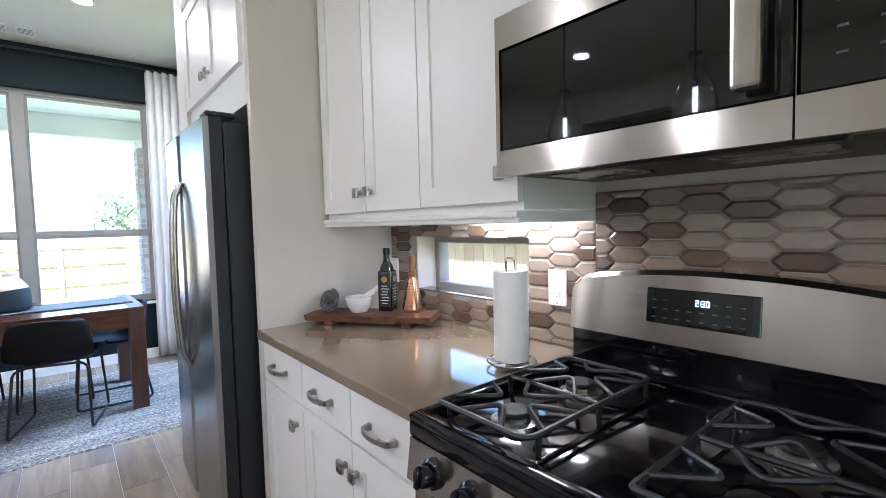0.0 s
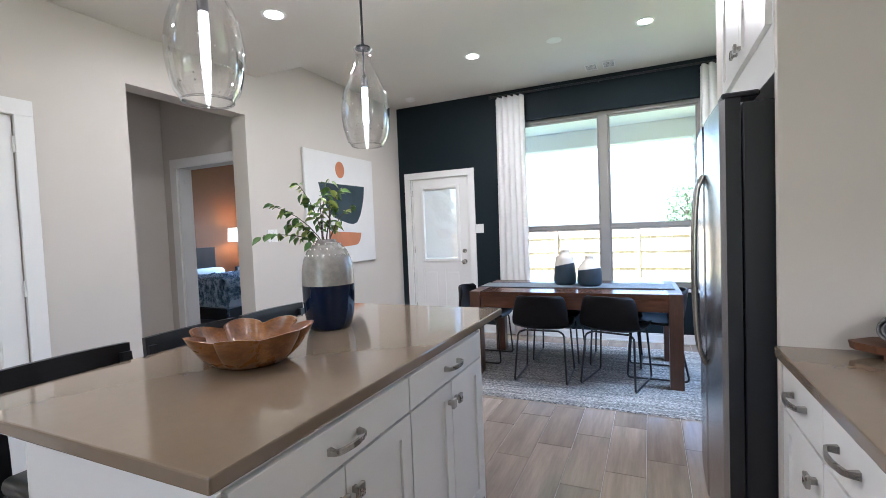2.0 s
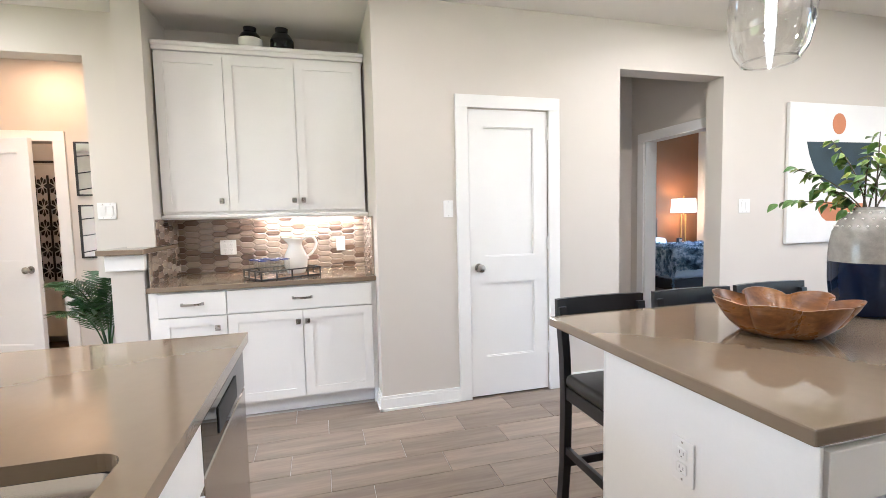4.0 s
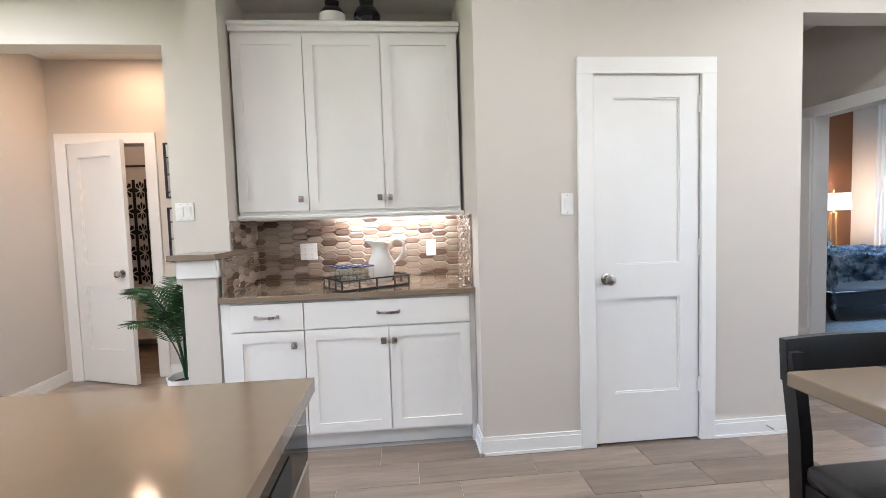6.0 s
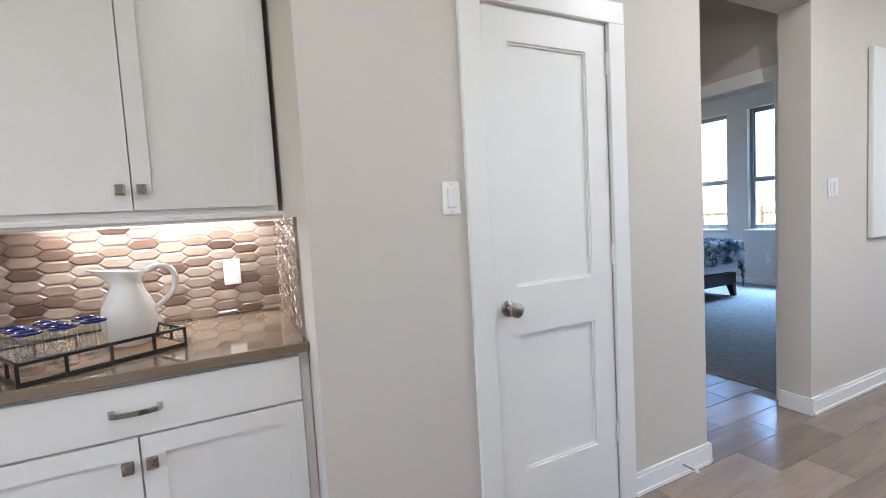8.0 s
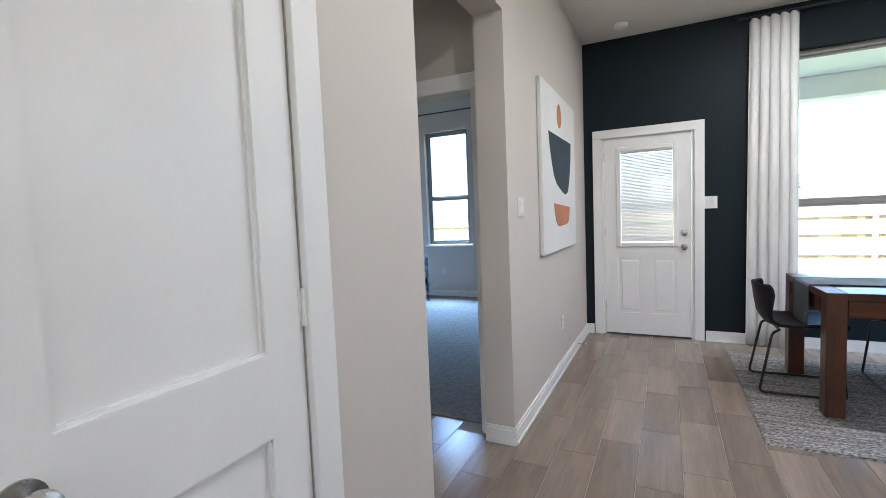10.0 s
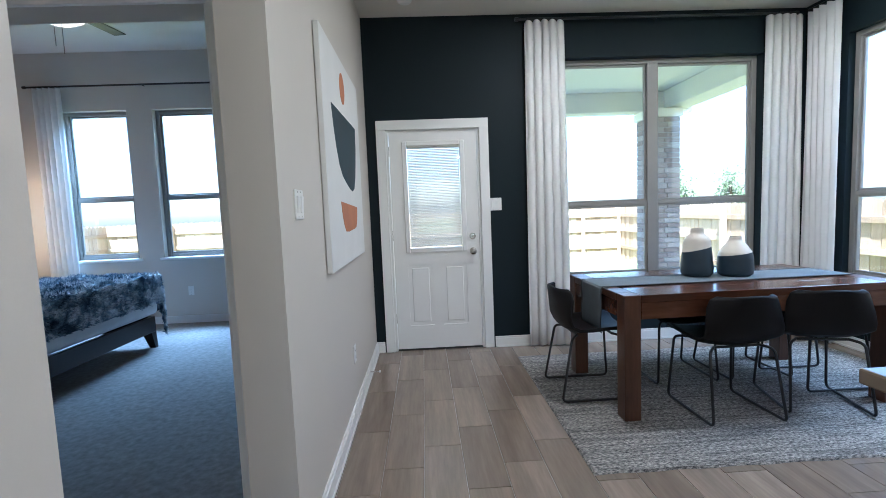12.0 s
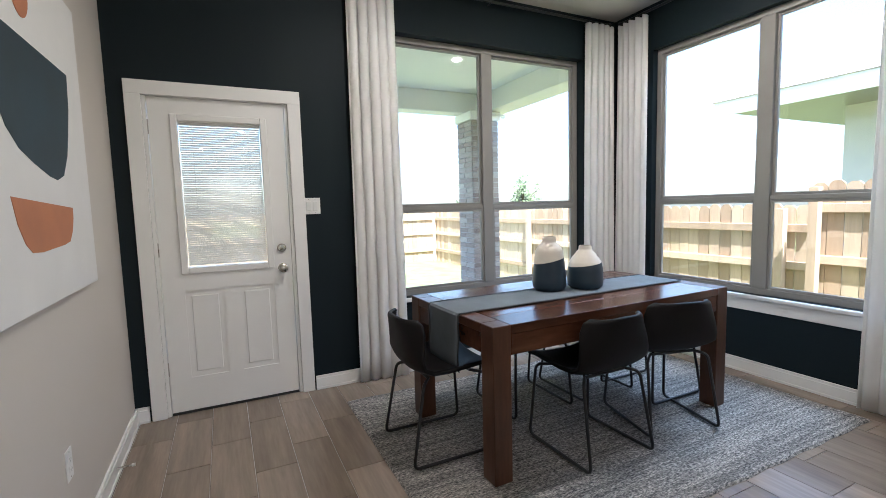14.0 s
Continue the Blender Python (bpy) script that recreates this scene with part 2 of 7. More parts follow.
M["clock"] = glow("pale_blue_digits", (0.75, 0.92, 1.0), 0.3)
M["shade_glow"] = glow("lit_lampshade", (1.0, 0.86, 0.66), 0.35)
M["art_white"] = surface("white_canvas", (0.74, 0.73, 0.71), 0.8, var=0.03, scale=4, fine=380, relief=0.3)
M["art_blue"] = surface("dark_teal_canvas_paint", (0.030, 0.052, 0.068), 0.75, var=0.3, scale=4, fine=300, relief=0.3)
M["art_orange"] = surface("terracotta_canvas_paint", (0.50, 0.20, 0.095), 0.75, var=0.12, scale=5, fine=300, relief=0.3)
M["leaf"] = random_tone("fresh_green_leaf", [(0.0, (0.06, 0.14, 0.025)), (0.5, (0.13, 0.24, 0.045)), (1.0, (0.38, 0.44, 0.09))], 0.42, 30, (1, 1, 1), 0.1)
M["far_leaf"] = surface("pale_distant_leaf", (0.14, 0.19, 0.08), 0.7, var=0.3, scale=14, relief=0.1)
M["palm"] = surface("palm_leaf", (0.028, 0.085, 0.022), 0.42, var=0.35, scale=14, relief=0.15)
M["stem"] = surface("brown_stem", (0.07, 0.055, 0.03), 0.7, var=0.2, scale=20, relief=0.2)
M["soil"] = surface("dark_soil", (0.035, 0.026, 0.02), 0.9, var=0.4, scale=40, relief=0.8)
M["carpet"] = surface("grey_carpet", (0.30, 0.29, 0.28), 0.95, var=0.22, scale=26, fine=420, relief=1.0, spec=0.1)
M["brick"] = random_tone("pale_brick", [(0.0, (0.30, 0.23, 0.20)), (0.5, (0.42, 0.35, 0.31)), (1.0, (0.52, 0.46, 0.42))], 0.8, 30, (1, 1, 1), 0.3)
M["mortar"] = surface("mortar", (0.45, 0.43, 0.40), 0.9, var=0.1, scale=20, relief=0.3)
M["fence"] = random_tone("cedar_fence_board", [(0.0, (0.40, 0.275, 0.165)), (0.5, (0.50, 0.36, 0.225)), (1.0, (0.60, 0.455, 0.305))], 0.75, 8, (1, 1, 0.12), 0.25)
M["grass"] = surface("lawn_grass", (0.20, 0.23, 0.085), 0.9, var=0.3, scale=3, fine=60, relief=0.6, spec=0.2)
M["porch"] = surface("porch_paint", (0.88, 0.86, 0.80), 0.7, var=0.03, scale=2, relief=0.05)
M["concrete"] = surface("concrete", (0.50, 0.49, 0.46), 0.85, var=0.12, scale=3, fine=120, relief=0.3)


def shingle_material():
    """Staggered shingle courses with worn, uneven tabs."""
    m, nt, b = nodes_of("pale_brown_shingles")
    tc = nt.nodes.new("ShaderNodeTexCoord")
    sp, cb = nt.nodes.new("ShaderNodeSeparateXYZ"), nt.nodes.new("ShaderNodeCombineXYZ")
    nt.links.new(tc.outputs["Object"], sp.inputs[0])
    nt.links.new(sp.outputs["Y"], cb.inputs["X"])
    nt.links.new(sp.outputs["Z"], cb.inputs["Y"])
    br = nt.nodes.new("ShaderNodeTexBrick")
    nt.links.new(cb.outputs[0], br.inputs["Vector"])
    for k, v in (("Scale", 1.0), ("Mortar Size", 0.012), ("Brick Width", 0.42), ("Row Height", 0.075)):
        br.inputs[k].default_value = v
    br.inputs["Color1"].default_value = (0.34, 0.31, 0.285, 1)
    br.inputs["Color2"].default_value = (0.27, 0.245, 0.225, 1)
    br.inputs["Mortar"].default_value = (0.15, 0.13, 0.115, 1)
    n = noise_tex(nt, tex_coord(nt), 5, 5)
    nt.links.new(mixc(nt, 0.6, br.outputs["Color"], ramp(nt, n, [(0.3, (0.7, 0.7, 0.7)), (0.7, (1, 1, 1))]), "MULTIPLY"), b.inputs["Base Color"])
    b.inputs["Roughness"].default_value = 0.95
    bump(nt, noise_tex(nt, tex_coord(nt), 60, 3), 0.5, 0.004, b)
    return m


M["shingle"] = shingle_material()
M["siding"] = surface("pale_siding", (0.62, 0.61, 0.60), 0.7, var=0.05, scale=3, relief=0.1)
M["towel"] = surface("paper_towel", (0.80, 0.78, 0.74), 0.95, var=0.03, scale=30, fine=110, relief=0.8, spec=0.1)
M["copper"] = surface("copper_grater_metal", (0.62, 0.33, 0.18), 0.22, 1.0, var=0.1, scale=16, relief=0.05)
M["marble"] = surface("white_marble", (0.72, 0.69, 0.65), 0.25, var=0.14, scale=9, relief=0.03)
M["cloth_grey"] = surface("grey_striped_cloth", (0.16, 0.155, 0.15), 0.9, var=0.5, scale=30, fine=260, relief=0.5, stretch=(1, 6, 1))
M["gold"] = surface("gold_label_ink", (0.50, 0.32, 0.10), 0.4, 0.6, relief=0)


def fur_material():
    """Long pile in dark blue and near-white streaks."""
    m, nt, b = nodes_of("blue_and_white_fur")
    n1, n2 = noise_tex(nt, tex_coord(nt, (1.7, 0.6, 0.8)), 9, 5, 0.65), noise_tex(nt, tex_coord(nt), 150, 3)
    col = ramp(nt, n1, [(0.36, (0.045, 0.075, 0.115)), (0.47, (0.22, 0.30, 0.38)), (0.58, (0.80, 0.83, 0.86))])
    nt.links.new(mixc(nt, 0.6, col, ramp(nt, n2, [(0.3, (0.6, 0.6, 0.6)), (0.6, (1, 1, 1))]), "MULTIPLY"), b.inputs["Base Color"])
    b.inputs["Roughness"].default_value = 0.95
    b.inputs["Specular IOR Level"].default_value = 0.1
    bump(nt, n2, 0.8, 0.004, b)
    return m


M["fur"] = fur_material()
M["linen"] = surface("white_bed_linen", (0.70, 0.70, 0.70), 0.9, var=0.04, scale=6, fine=300, relief=0.3)
M["bed_wood"] = surface("dark_bed_wood", (0.020, 0.014, 0.011), 0.4, var=0.2, scale=6, relief=0.1)
M["mirror"] = surface("mirror_glass", (0.85, 0.86, 0.87), 0.02, 1.0, var=0.0, relief=0, rvar=0.005)
M["bath_white"] = surface("white_shower_cloth", (0.72, 0.68, 0.62), 0.9, var=0.04, relief=0.2)
M["bath_black"] = surface("black_shower_print", (0.012, 0.012, 0.013), 0.9, var=0.1, relief=0.2)
M["water_glass"] = glass_mat("drinking_glass", (0.95, 0.96, 0.96), 1.2)
M["cobalt"] = surface("cobalt_glass_rim", (0.012, 0.02, 0.15), 0.08, var=0.1, relief=0, coat=0.5)


def rug_material():
    m, nt, b = nodes_of("braided_jute_rug")
    v = tex_coord(nt, (1, 1, 1))
    n1, n2 = noise_tex(nt, tex_coord(nt, (0.55, 1.6, 1)), 85, 4, 0.7), noise_tex(nt, v, 6, 3)
    n3 = noise_tex(nt, tex_coord(nt, (0.05, 1.0, 1)), 48, 2, 0.5)
    col = ramp(nt, n1, [(0.34, (0.050, 0.052, 0.055)), (0.48, (0.235, 0.222, 0.205)), (0.64, (0.59, 0.55, 0.50))])
    col = mixc(nt, 0.75, col, ramp(nt, n3, [(0.36, (0.45, 0.46, 0.48)), (0.60, (1, 1, 1))]), "MULTIPLY")
    col = mixc(nt, 0.5, col, ramp(nt, n2, [(0.3, (0.75, 0.75, 0.75)), (0.7, (1, 1, 1))]), "MULTIPLY")
    nt.links.new(col, b.inputs["Base Color"])
    b.inputs["Roughness"].default_value = 0.95
    b.inputs["Specular IOR Level"].default_value = 0.1
    bump(nt, n1, 0.6, 0.004, b)
    return m


M["rug"] = rug_material()

# ---------- mesh helpers ----------


def box(bm, x0, x1, y0, y1, z0, z1, bev=0.0, seg=1):
    m = Matrix.Translation(((x0 + x1) / 2, (y0 + y1) / 2, (z0 + z1) / 2)) @ Matrix.Diagonal((abs(x1 - x0), abs(y1 - y0), abs(z1 - z0), 1))
    r = bmesh.ops.create_cube(bm, size=1.0, matrix=m)
    if bev:
        es = list({e for v in r["verts"] for e in v.link_edges})
        bmesh.ops.bevel(bm, geom=es, offset=bev, segments=seg, affect="EDGES", profile=0.5)
    return bm


def bx(*a, **k):
    return box(bmesh.new(), *a, **k)


def lathe(bm, profile, seg=40, cx=0.0, cy=0.0, cap=True, lobes=0, depth=0.0):
    """Turns (radius, height) pairs round the upright axis; lobes give petals."""
    rings = []
    for r, z in profile:
        ring = []
        for i in range(seg):
            a = 2 * math.pi * i / seg
            rr = r * (1 + depth * (abs(math.cos(lobes * a / 2)) - 0.6)) if lobes else r
            ring.append(bm.verts.new((cx + rr * math.cos(a), cy + rr * math.sin(a), z)))
        rings.append(ring)
    for a, b in zip(rings, rings[1:]):
        for i in range(seg):
            bm.faces.new((a[i], a[(i + 1) % seg], b[(i + 1) % seg], b[i]))
    if cap:
        bm.faces.new(list(reversed(rings[0])))
        bm.faces.new(rings[-1])
    return bm


def tube(bm, pts, r, seg=8, closed=False):
    """A round bar along points."""
    pts = [Vector(p) for p in pts]
    n = len(pts)
    rings, up = [], None
    for i, p in enumerate(pts):
        if closed:
            d = (pts[(i + 1) % n] - pts[i - 1]).normalized()
        else:
            d = (pts[min(i + 1, n - 1)] - pts[max(i - 1, 0)]).normalized()
        if up is None:
            up = Vector((0, 0, 1)) if abs(d.z) < 0.9 else Vector((1, 0, 0))
        a = d.cross(up)
        if a.length < 1e-4:
            a = d.orthogonal()
        a.normalize()
        up = a.cross(d).normalized()
        rr = r[i] if isinstance(r, (list, tuple)) else r
        rings.append([bm.verts.new(p + rr * (math.cos(2 * math.pi * k / seg) * a + math.sin(2 * math.pi * k / seg) * up)) for k in range(seg)])
    for i in range(n if closed else n - 1):
        a, b = rings[i], rings[(i + 1) % n]
        for k in range(seg):
            bm.faces.new((a[k], a[(k + 1) % seg], b[(k + 1) % seg], b[k]))
    if not closed:
        bm.faces.new(list(reversed(rings[0])))
        bm.faces.new(rings[-1])
    return bm


def arc_path(pts, r, n=5):
    """Rounds the corners of a polyline."""
    pts = [Vector(p) for p in pts]
    out = [pts[0]]
    for a, b, c in zip(pts, pts[1:], pts[2:]):
        d1, d2 = (a - b), (c - b)
        k = min(r, d1.length * 0.45, d2.length * 0.45)
        p, q = b + d1.normalized() * k, b + d2.normalized() * k
        for i in range(n + 1):
            t = i / n
            out.append((1 - t) ** 2 * p + 2 * t * (1 - t) * b + t * t * q)
    out.append(pts[-1])
    return out


def finish(name, bm, material, smooth=False):
    bmesh.ops.recalc_face_normals(bm, faces=bm.faces)
    me = bpy.data.meshes.new(name)
    bm.to_mesh(me)
    bm.free()
    for mt in material if isinstance(material, (list, tuple)) else [material]:
        me.materials.append(mt)
    if smooth:
        me.polygons.foreach_set("use_smooth", [True] * len(me.polygons))
        me.set_sharp_from_angle(angle=radians(38))
    return me


def part(name, bm, material, parent, label="", smooth=False, m=None):
    ob = new(name, finish(name, bm, material, smooth))
    ob.parent = parent
    if m is not None:
        ob.matrix_basis = m
    return tagged(ob, label)


def thing(name, label, category, m=None, group="", kind=""):
    ob = new(name)
    ob.empty_display_size = 0.1
    if m is not None:
        ob.matrix_basis = m
    return tagged(ob, label, category, group, kind)


def solid(name, bm, material, label, category, m=None, group="", kind="", smooth=False):
    ob = new(name, finish(name, bm, material, smooth))
    if m is not None:
        ob.matrix_basis = m
    return tagged(ob, label, category, group, kind)


def cells(a0, a1, z0, z1, holes):
    """Splits a rectangle round its holes."""
    sa = sorted({a0, a1, *[v for h in holes for v in h[:2]]})
    sz = sorted({z0, z1, *[v for h in holes for v in h[2:]]})
    for p, q in zip(sa, sa[1:]):
        run = []
        for r, s in zip(sz, sz[1:]):
            if any(h[0] <= p and q <= h[1] and h[2] <= r and s <= h[3] for h in holes):
                continue
            if run and abs(run[-1][1] - r) < 1e-6:
                run[-1][1] = s
            else:
                run.append([r, s])
        for r, s in run:
            yield p, q, r, s


def wall(name, axis, c0, c1, a0, a1, z0, z1, material, holes=(), label="beige painted plaster wall"):
    bm = bmesh.new()
    for p, q, r, s in cells(a0, a1, z0, z1, holes):
        if axis == "x":
            box(bm, c0, c1, p, q, r, s)
        else:
            box(bm, p, q, c0, c1, r, s)
    bmesh.ops.remove_doubles(bm, verts=bm.verts, dist=1e-5)
    return solid(name, bm, material, label, "wall", kind="structure")


def skirting(axis, c, out, a0, a1):
    """A baseboard along a wall face at c, proud by a little towards out (+1 or -1)."""
    bm = bmesh.new()
    for d, z0, z1 in ((0.016, 0.0, 0.082), (0.011, 0.082, 0.100), (0.022, 0.0, 0.016)):
        lo, hi = sorted((c, c + out * d))
        if axis == "x":
            box(bm, lo, hi, a0, a1, z0, z1, 0.0)
        else:
            box(bm, a0, a1, lo, hi, z0, z1, 0.0)
    solid("baseboard", bm, M["trim"], "white painted baseboard along the wall", "baseboard", kind="structure")


def casing(axis, c, out, a0, a1, z1, w=0.088, t=0.02, both=True):
    """Flat white boards round a doorway whose opening is a0..a1, up to z1."""
    bm = bmesh.new()
    lo, hi = sorted((c, c + out * t))
    for p, q, r, s in ((a0 - w, a0, 0, z1), (a1, a1 + w, 0, z1), (a0 - w, a1 + w, z1, z1 + w)):
        if axis == "x":
            box(bm, lo, hi, p, q, r, s, 0.002)
        else:
            box(bm, p, q, lo, hi, r, s, 0.002)
    solid("trim", bm, M["trim"], "flat white casing round a doorway", "trim", kind="structure")


# ---------- the shell ----------
KZ, DZ = 2.77, 3.04      # kitchen and dining ceilings
WX = -2.83               # face of the long west wall
EK, ED = 1.36, 1.27      # faces of the east wall: kitchen, dining
NY = 5.75                # face of the north wall
STEP = 3.27              # where the ceiling steps up
SY = -5.2                # south end of the living room

FLOORS = []
for nm, y0, y1 in (("floor_living", SY, -1.6), ("floor_kitchen", -1.6, 2.3), ("floor_dining", 2.3, 5.95)):
    FLOORS.append((y1, solid(nm, bx(-4.75, 1.55, y0, y1, -0.12, -0.004), M["grout_floor"], "wood-look plank tile floor with pale grout", "floor", kind="structure")))
solid("floor_bedroom", bx(-7.6, -3.0, 3.295, 7.55, -0.12, 0.008), M["carpet"], "grey cut-pile bedroom carpet", "carpet", kind="structure")

wall("wall_west_pantry", "x", WX - 0.17, WX, 0.26, 2.138, 0, KZ, M["wall"], [(0.905, 1.525, 0, 2.065)])
wall("wall_west_header", "x", WX - 0.17, WX, 2.138, 3.12, 2.41, KZ, M["wall"])
wall("wall_west_dining", "x", WX - 0.17, WX, 3.12, NY, 0, DZ, M["wall"])
wall("wall_niche_side", "y", 0.26, 0.40, -3.86, WX - 0.17, 0, KZ, M["wall"])
wall("wall_niche_back", "x", -3.86, -3.70, -1.46, 0.26, 0, KZ, M["wall"])
wall("wall_column", "y", -1.335, -1.17, -3.70, -3.20, 1.165, KZ, M["wall"])
wall("wall_pony", "y", -1.37, -1.19, -3.70, -3.02, 0, 1.13, M["wall"], label="low beige pony wall beside the cabinets")
solid("trim", bx(-3.70, -2.995, -1.39, -1.175, 1.03, 1.13, 0.004), M["trim"], "white trim band under a ledge", "trim", kind="structure")
solid("pony_wall_cap", bx(-3.70, -2.96, -1.42, -1.165, 1.131, 1.164, 0.004), M["quartz"], "taupe quartz cap on the pony wall", "wall cap", kind="structure")
wall("wall_hall_front", "x", -3.64, -3.48, SY, -1.336, 0, 2.95, M["wall"], [(-3.12, -1.62, 0, 2.47)])
wall("wall_hall_back", "x", -4.75, -4.60, -3.3, -1.46, 0, KZ, M["wall"], [(-2.98, -2.34, 0, 2.06)])
wall("wall_hall_south", "y", -3.27, -3.12, -4.60, -3.64, 0, KZ, M["wall"])
wall("wall_hall_north", "y", -1.46, -1.30, -4.75, -3.86, 0, KZ, M["wall"])
wall("wall_bath_back", "x", -6.0, -5.85, -3.5, -1.3, 0, KZ, M["wall"])
wall("wall_bath_south", "y", -3.45, -3.3, -5.85, -4.60, 0, KZ, M["wall"])
wall("wall_bath_north", "y", -1.46, -1.3, -5.85, -4.75, 0, KZ, M["wall"])
solid("floor_bathroom", bx(-5.9, -4.75, -3.4, -1.4, -0.12, 0.0), M["plank"], "wood-look tile bathroom floor", "floor", kind="structure")
# vestibule and bedroom
wall("wall_vestibule_south", "y", 2.02, 2.137, -4.1, WX - 0.17, 0, KZ, M["wall"])
wall("wall_vestibule_west", "x", -4.2, -4.06, 2.02, 3.20, 0, KZ, M["wall"])
wall("wall_vestibule_door", "y", 3.205, 3.34, -7.6, WX - 0.17, 0, 3.4, M["wall"], [(-3.86, -3.05, 0, 2.05)])
wall("wall_bedroom_north", "y", 7.42, 7.57, -7.6, -2.85, 0, 3.4, M["wall"], [(-6.74, -5.95, 0.86, 2.70), (-5.64, -4.87, 0.86, 2.70)])
wall("wall_bedroom_west", "x", -7.6, -7.45, 3.34, 7.42, 0, 3.4, M["brown_wall"], label="rust brown painted accent wall")
wall("wall_bedroom_east", "x", -3.0, -2.85, NY, 7.42, 0, 3.4, M["wall"])
wall("wall_bedroom_east_upper", "x", -3.0, -2.85, 3.34, NY, DZ + 0.09, 3.4, M["wall"])
# dining
wall("wall_north", "y", NY, NY + 0.16, WX - 0.02, ED + 0.16, 0, DZ, M["navy"], [(-2.66, -1.80, 0, 2.06), (-1.13, 0.87, 0.60, 2.65)], "dark navy painted wall")
wall("wall_east_dining", "x", ED, ED + 0.16, STEP, NY, 0, DZ, M["navy"], [(3.44, 5.31, 0.60, 2.65)], "dark navy painted wall")
wall("wall_fridge_stub", "y", 3.06, STEP, 0.70, EK + 0.16, 0, DZ, M["wall"])
wall("wall_east_kitchen", "x", EK, EK + 0.16, SY, 3.06, 0, 2.95, M["wall"], [(1.16, 1.81, 1.03, 1.27)])
# the opening belongs to the added, unseen window_6
wall("wall_south", "y", SY - 0.15, SY, -3.64, EK + 0.16, 0, 2.95, M["wall"], [(-2.6, 0.2, 0.5, 2.4)])
# ceilings
solid("ceiling_kitchen", bx(-4.75, EK + 0.16, SY - 0.15, STEP, KZ, DZ + 0.2), M["ceiling"], "smooth painted kitchen ceiling", "ceiling", kind="structure")
solid("ceiling_dining", bx(WX - 0.17, ED + 0.16, STEP, NY + 0.16, DZ, DZ + 0.08), M["ceiling"], "smooth painted dining ceiling", "ceiling", kind="structure")
solid("ceiling_bedroom", bx(-7.6, -2.85, 3.2, 7.57, 3.4, 3.5), M["ceiling"], "smooth painted bedroom ceiling", "ceiling", kind="structure")
solid("ceiling_bathroom", bx(-6.0, -4.75, -3.5, -1.3, KZ, KZ + 0.1), M["ceiling"], "smooth painted bathroom ceiling", "ceiling", kind="structure")
wall("wall_pantry_back", "x", -3.86, -3.72, 0.40, 2.02, 0, KZ, M["wall"])

# baseboards and casings
skirting("x", WX, 1, 0.26, 0.817)
skirting("x", WX, 1, 1.613, 2.138)
skirting("y", 2.138, 1, -4.06, WX + 0.016)
skirting("x", WX, 1, 3.12, NY)
skirting("y", 0.26, -1, -3.0, WX + 0.016)
skirting("y", 3.12, -1, WX - 0.17, WX + 0.016)
skirting("y", NY, -1, WX, -2.752)
skirting("y", NY, -1, -1.708, ED)
skirting("x", ED, -1, STEP, NY)
skirting("x", -4.60, 1, -2.252, -1.46)
skirting("y", -3.12, 1, -4.60, -3.64)
skirting("y", 7.42, -1, -7.45, -3.0)
casing("x", WX, 1, 0.905, 1.525, 2.072)
casing("y", NY, -1, -2.655, -1.805, 2.052, 0.085)
casing("x", -4.60, 1, -2.98, -2.34, 2.06)
casing("y", 3.205, -1, -3.86, -3.05, 2.05)

# ---------- exterior ----------
GZ = -0.32
solid("ground", bx(-90, 90, -90, 90, GZ - 0.5, GZ), M["grass"], "green lawn round the house", "ground", kind="structure")
solid("patio_slab", bx(-4.0, 1.75, 5.91, 8.75, GZ, -0.06, 0.01), M["concrete"], "concrete patio slab outside the door", "patio", kind="structure")


def porch():
    t = thing("covered_porch", "cream painted covered porch with a brick column", "porch")
    part("porch_ceiling", bx(-4.0, 1.9, 5.92, 8.7, 2.95, 3.0), M["porch"], t)
    part("front_beam", bx(-4.0, 1.70, 8.30, 8.56, 2.66, 2.95, 0.01), M["porch"], t)
    part("side_beam", bx(1.30, 1.66, 5.92, 8.30, 2.68, 2.95, 0.01), M["porch"], t)
    part("fascia", bx(-4.1, 1.95, 8.66, 8.72, 2.70, 3.02, 0.008), M["porch"], t)
    part("roof_deck", bx(-4.1, 2.0, 5.92, 8.72, 3.02, 3.10), M["shingle"], t)
    col = part("column_core", bx(1.01, 1.43, 8.11, 8.53, GZ, 2.54), M["mortar"], t)
    part("column_cap", bx(0.97, 1.47, 8.07, 8.57, 2.54, 2.66, 0.01), M["porch"], t)
    me = {}
    z, k = GZ + 0.01, 0
    while z < 2.47:
        for fx in range(2):
            for side in range(4):
                w = 0.23 if (k + fx) % 2 else 0.185
                if w not in me:
                    me[w] = finish("brick", bx(-w / 2, w / 2, -0.012, 0.012, 0, 0.062, 0.003), M["brick"])
                o = new("brick", me[w])
                o.parent = col
                off = (-0.108 if fx == 0 else 0.108) + (0.012 if k % 2 else -0.012)
                o.matrix_basis = Matrix.Translation((1.22, 8.32, z)) @ Matrix.Rotation(side * math.pi / 2, 4, "Z") @ Matrix.Translation((off, -0.212, 0))
        z += 0.073
        k += 1


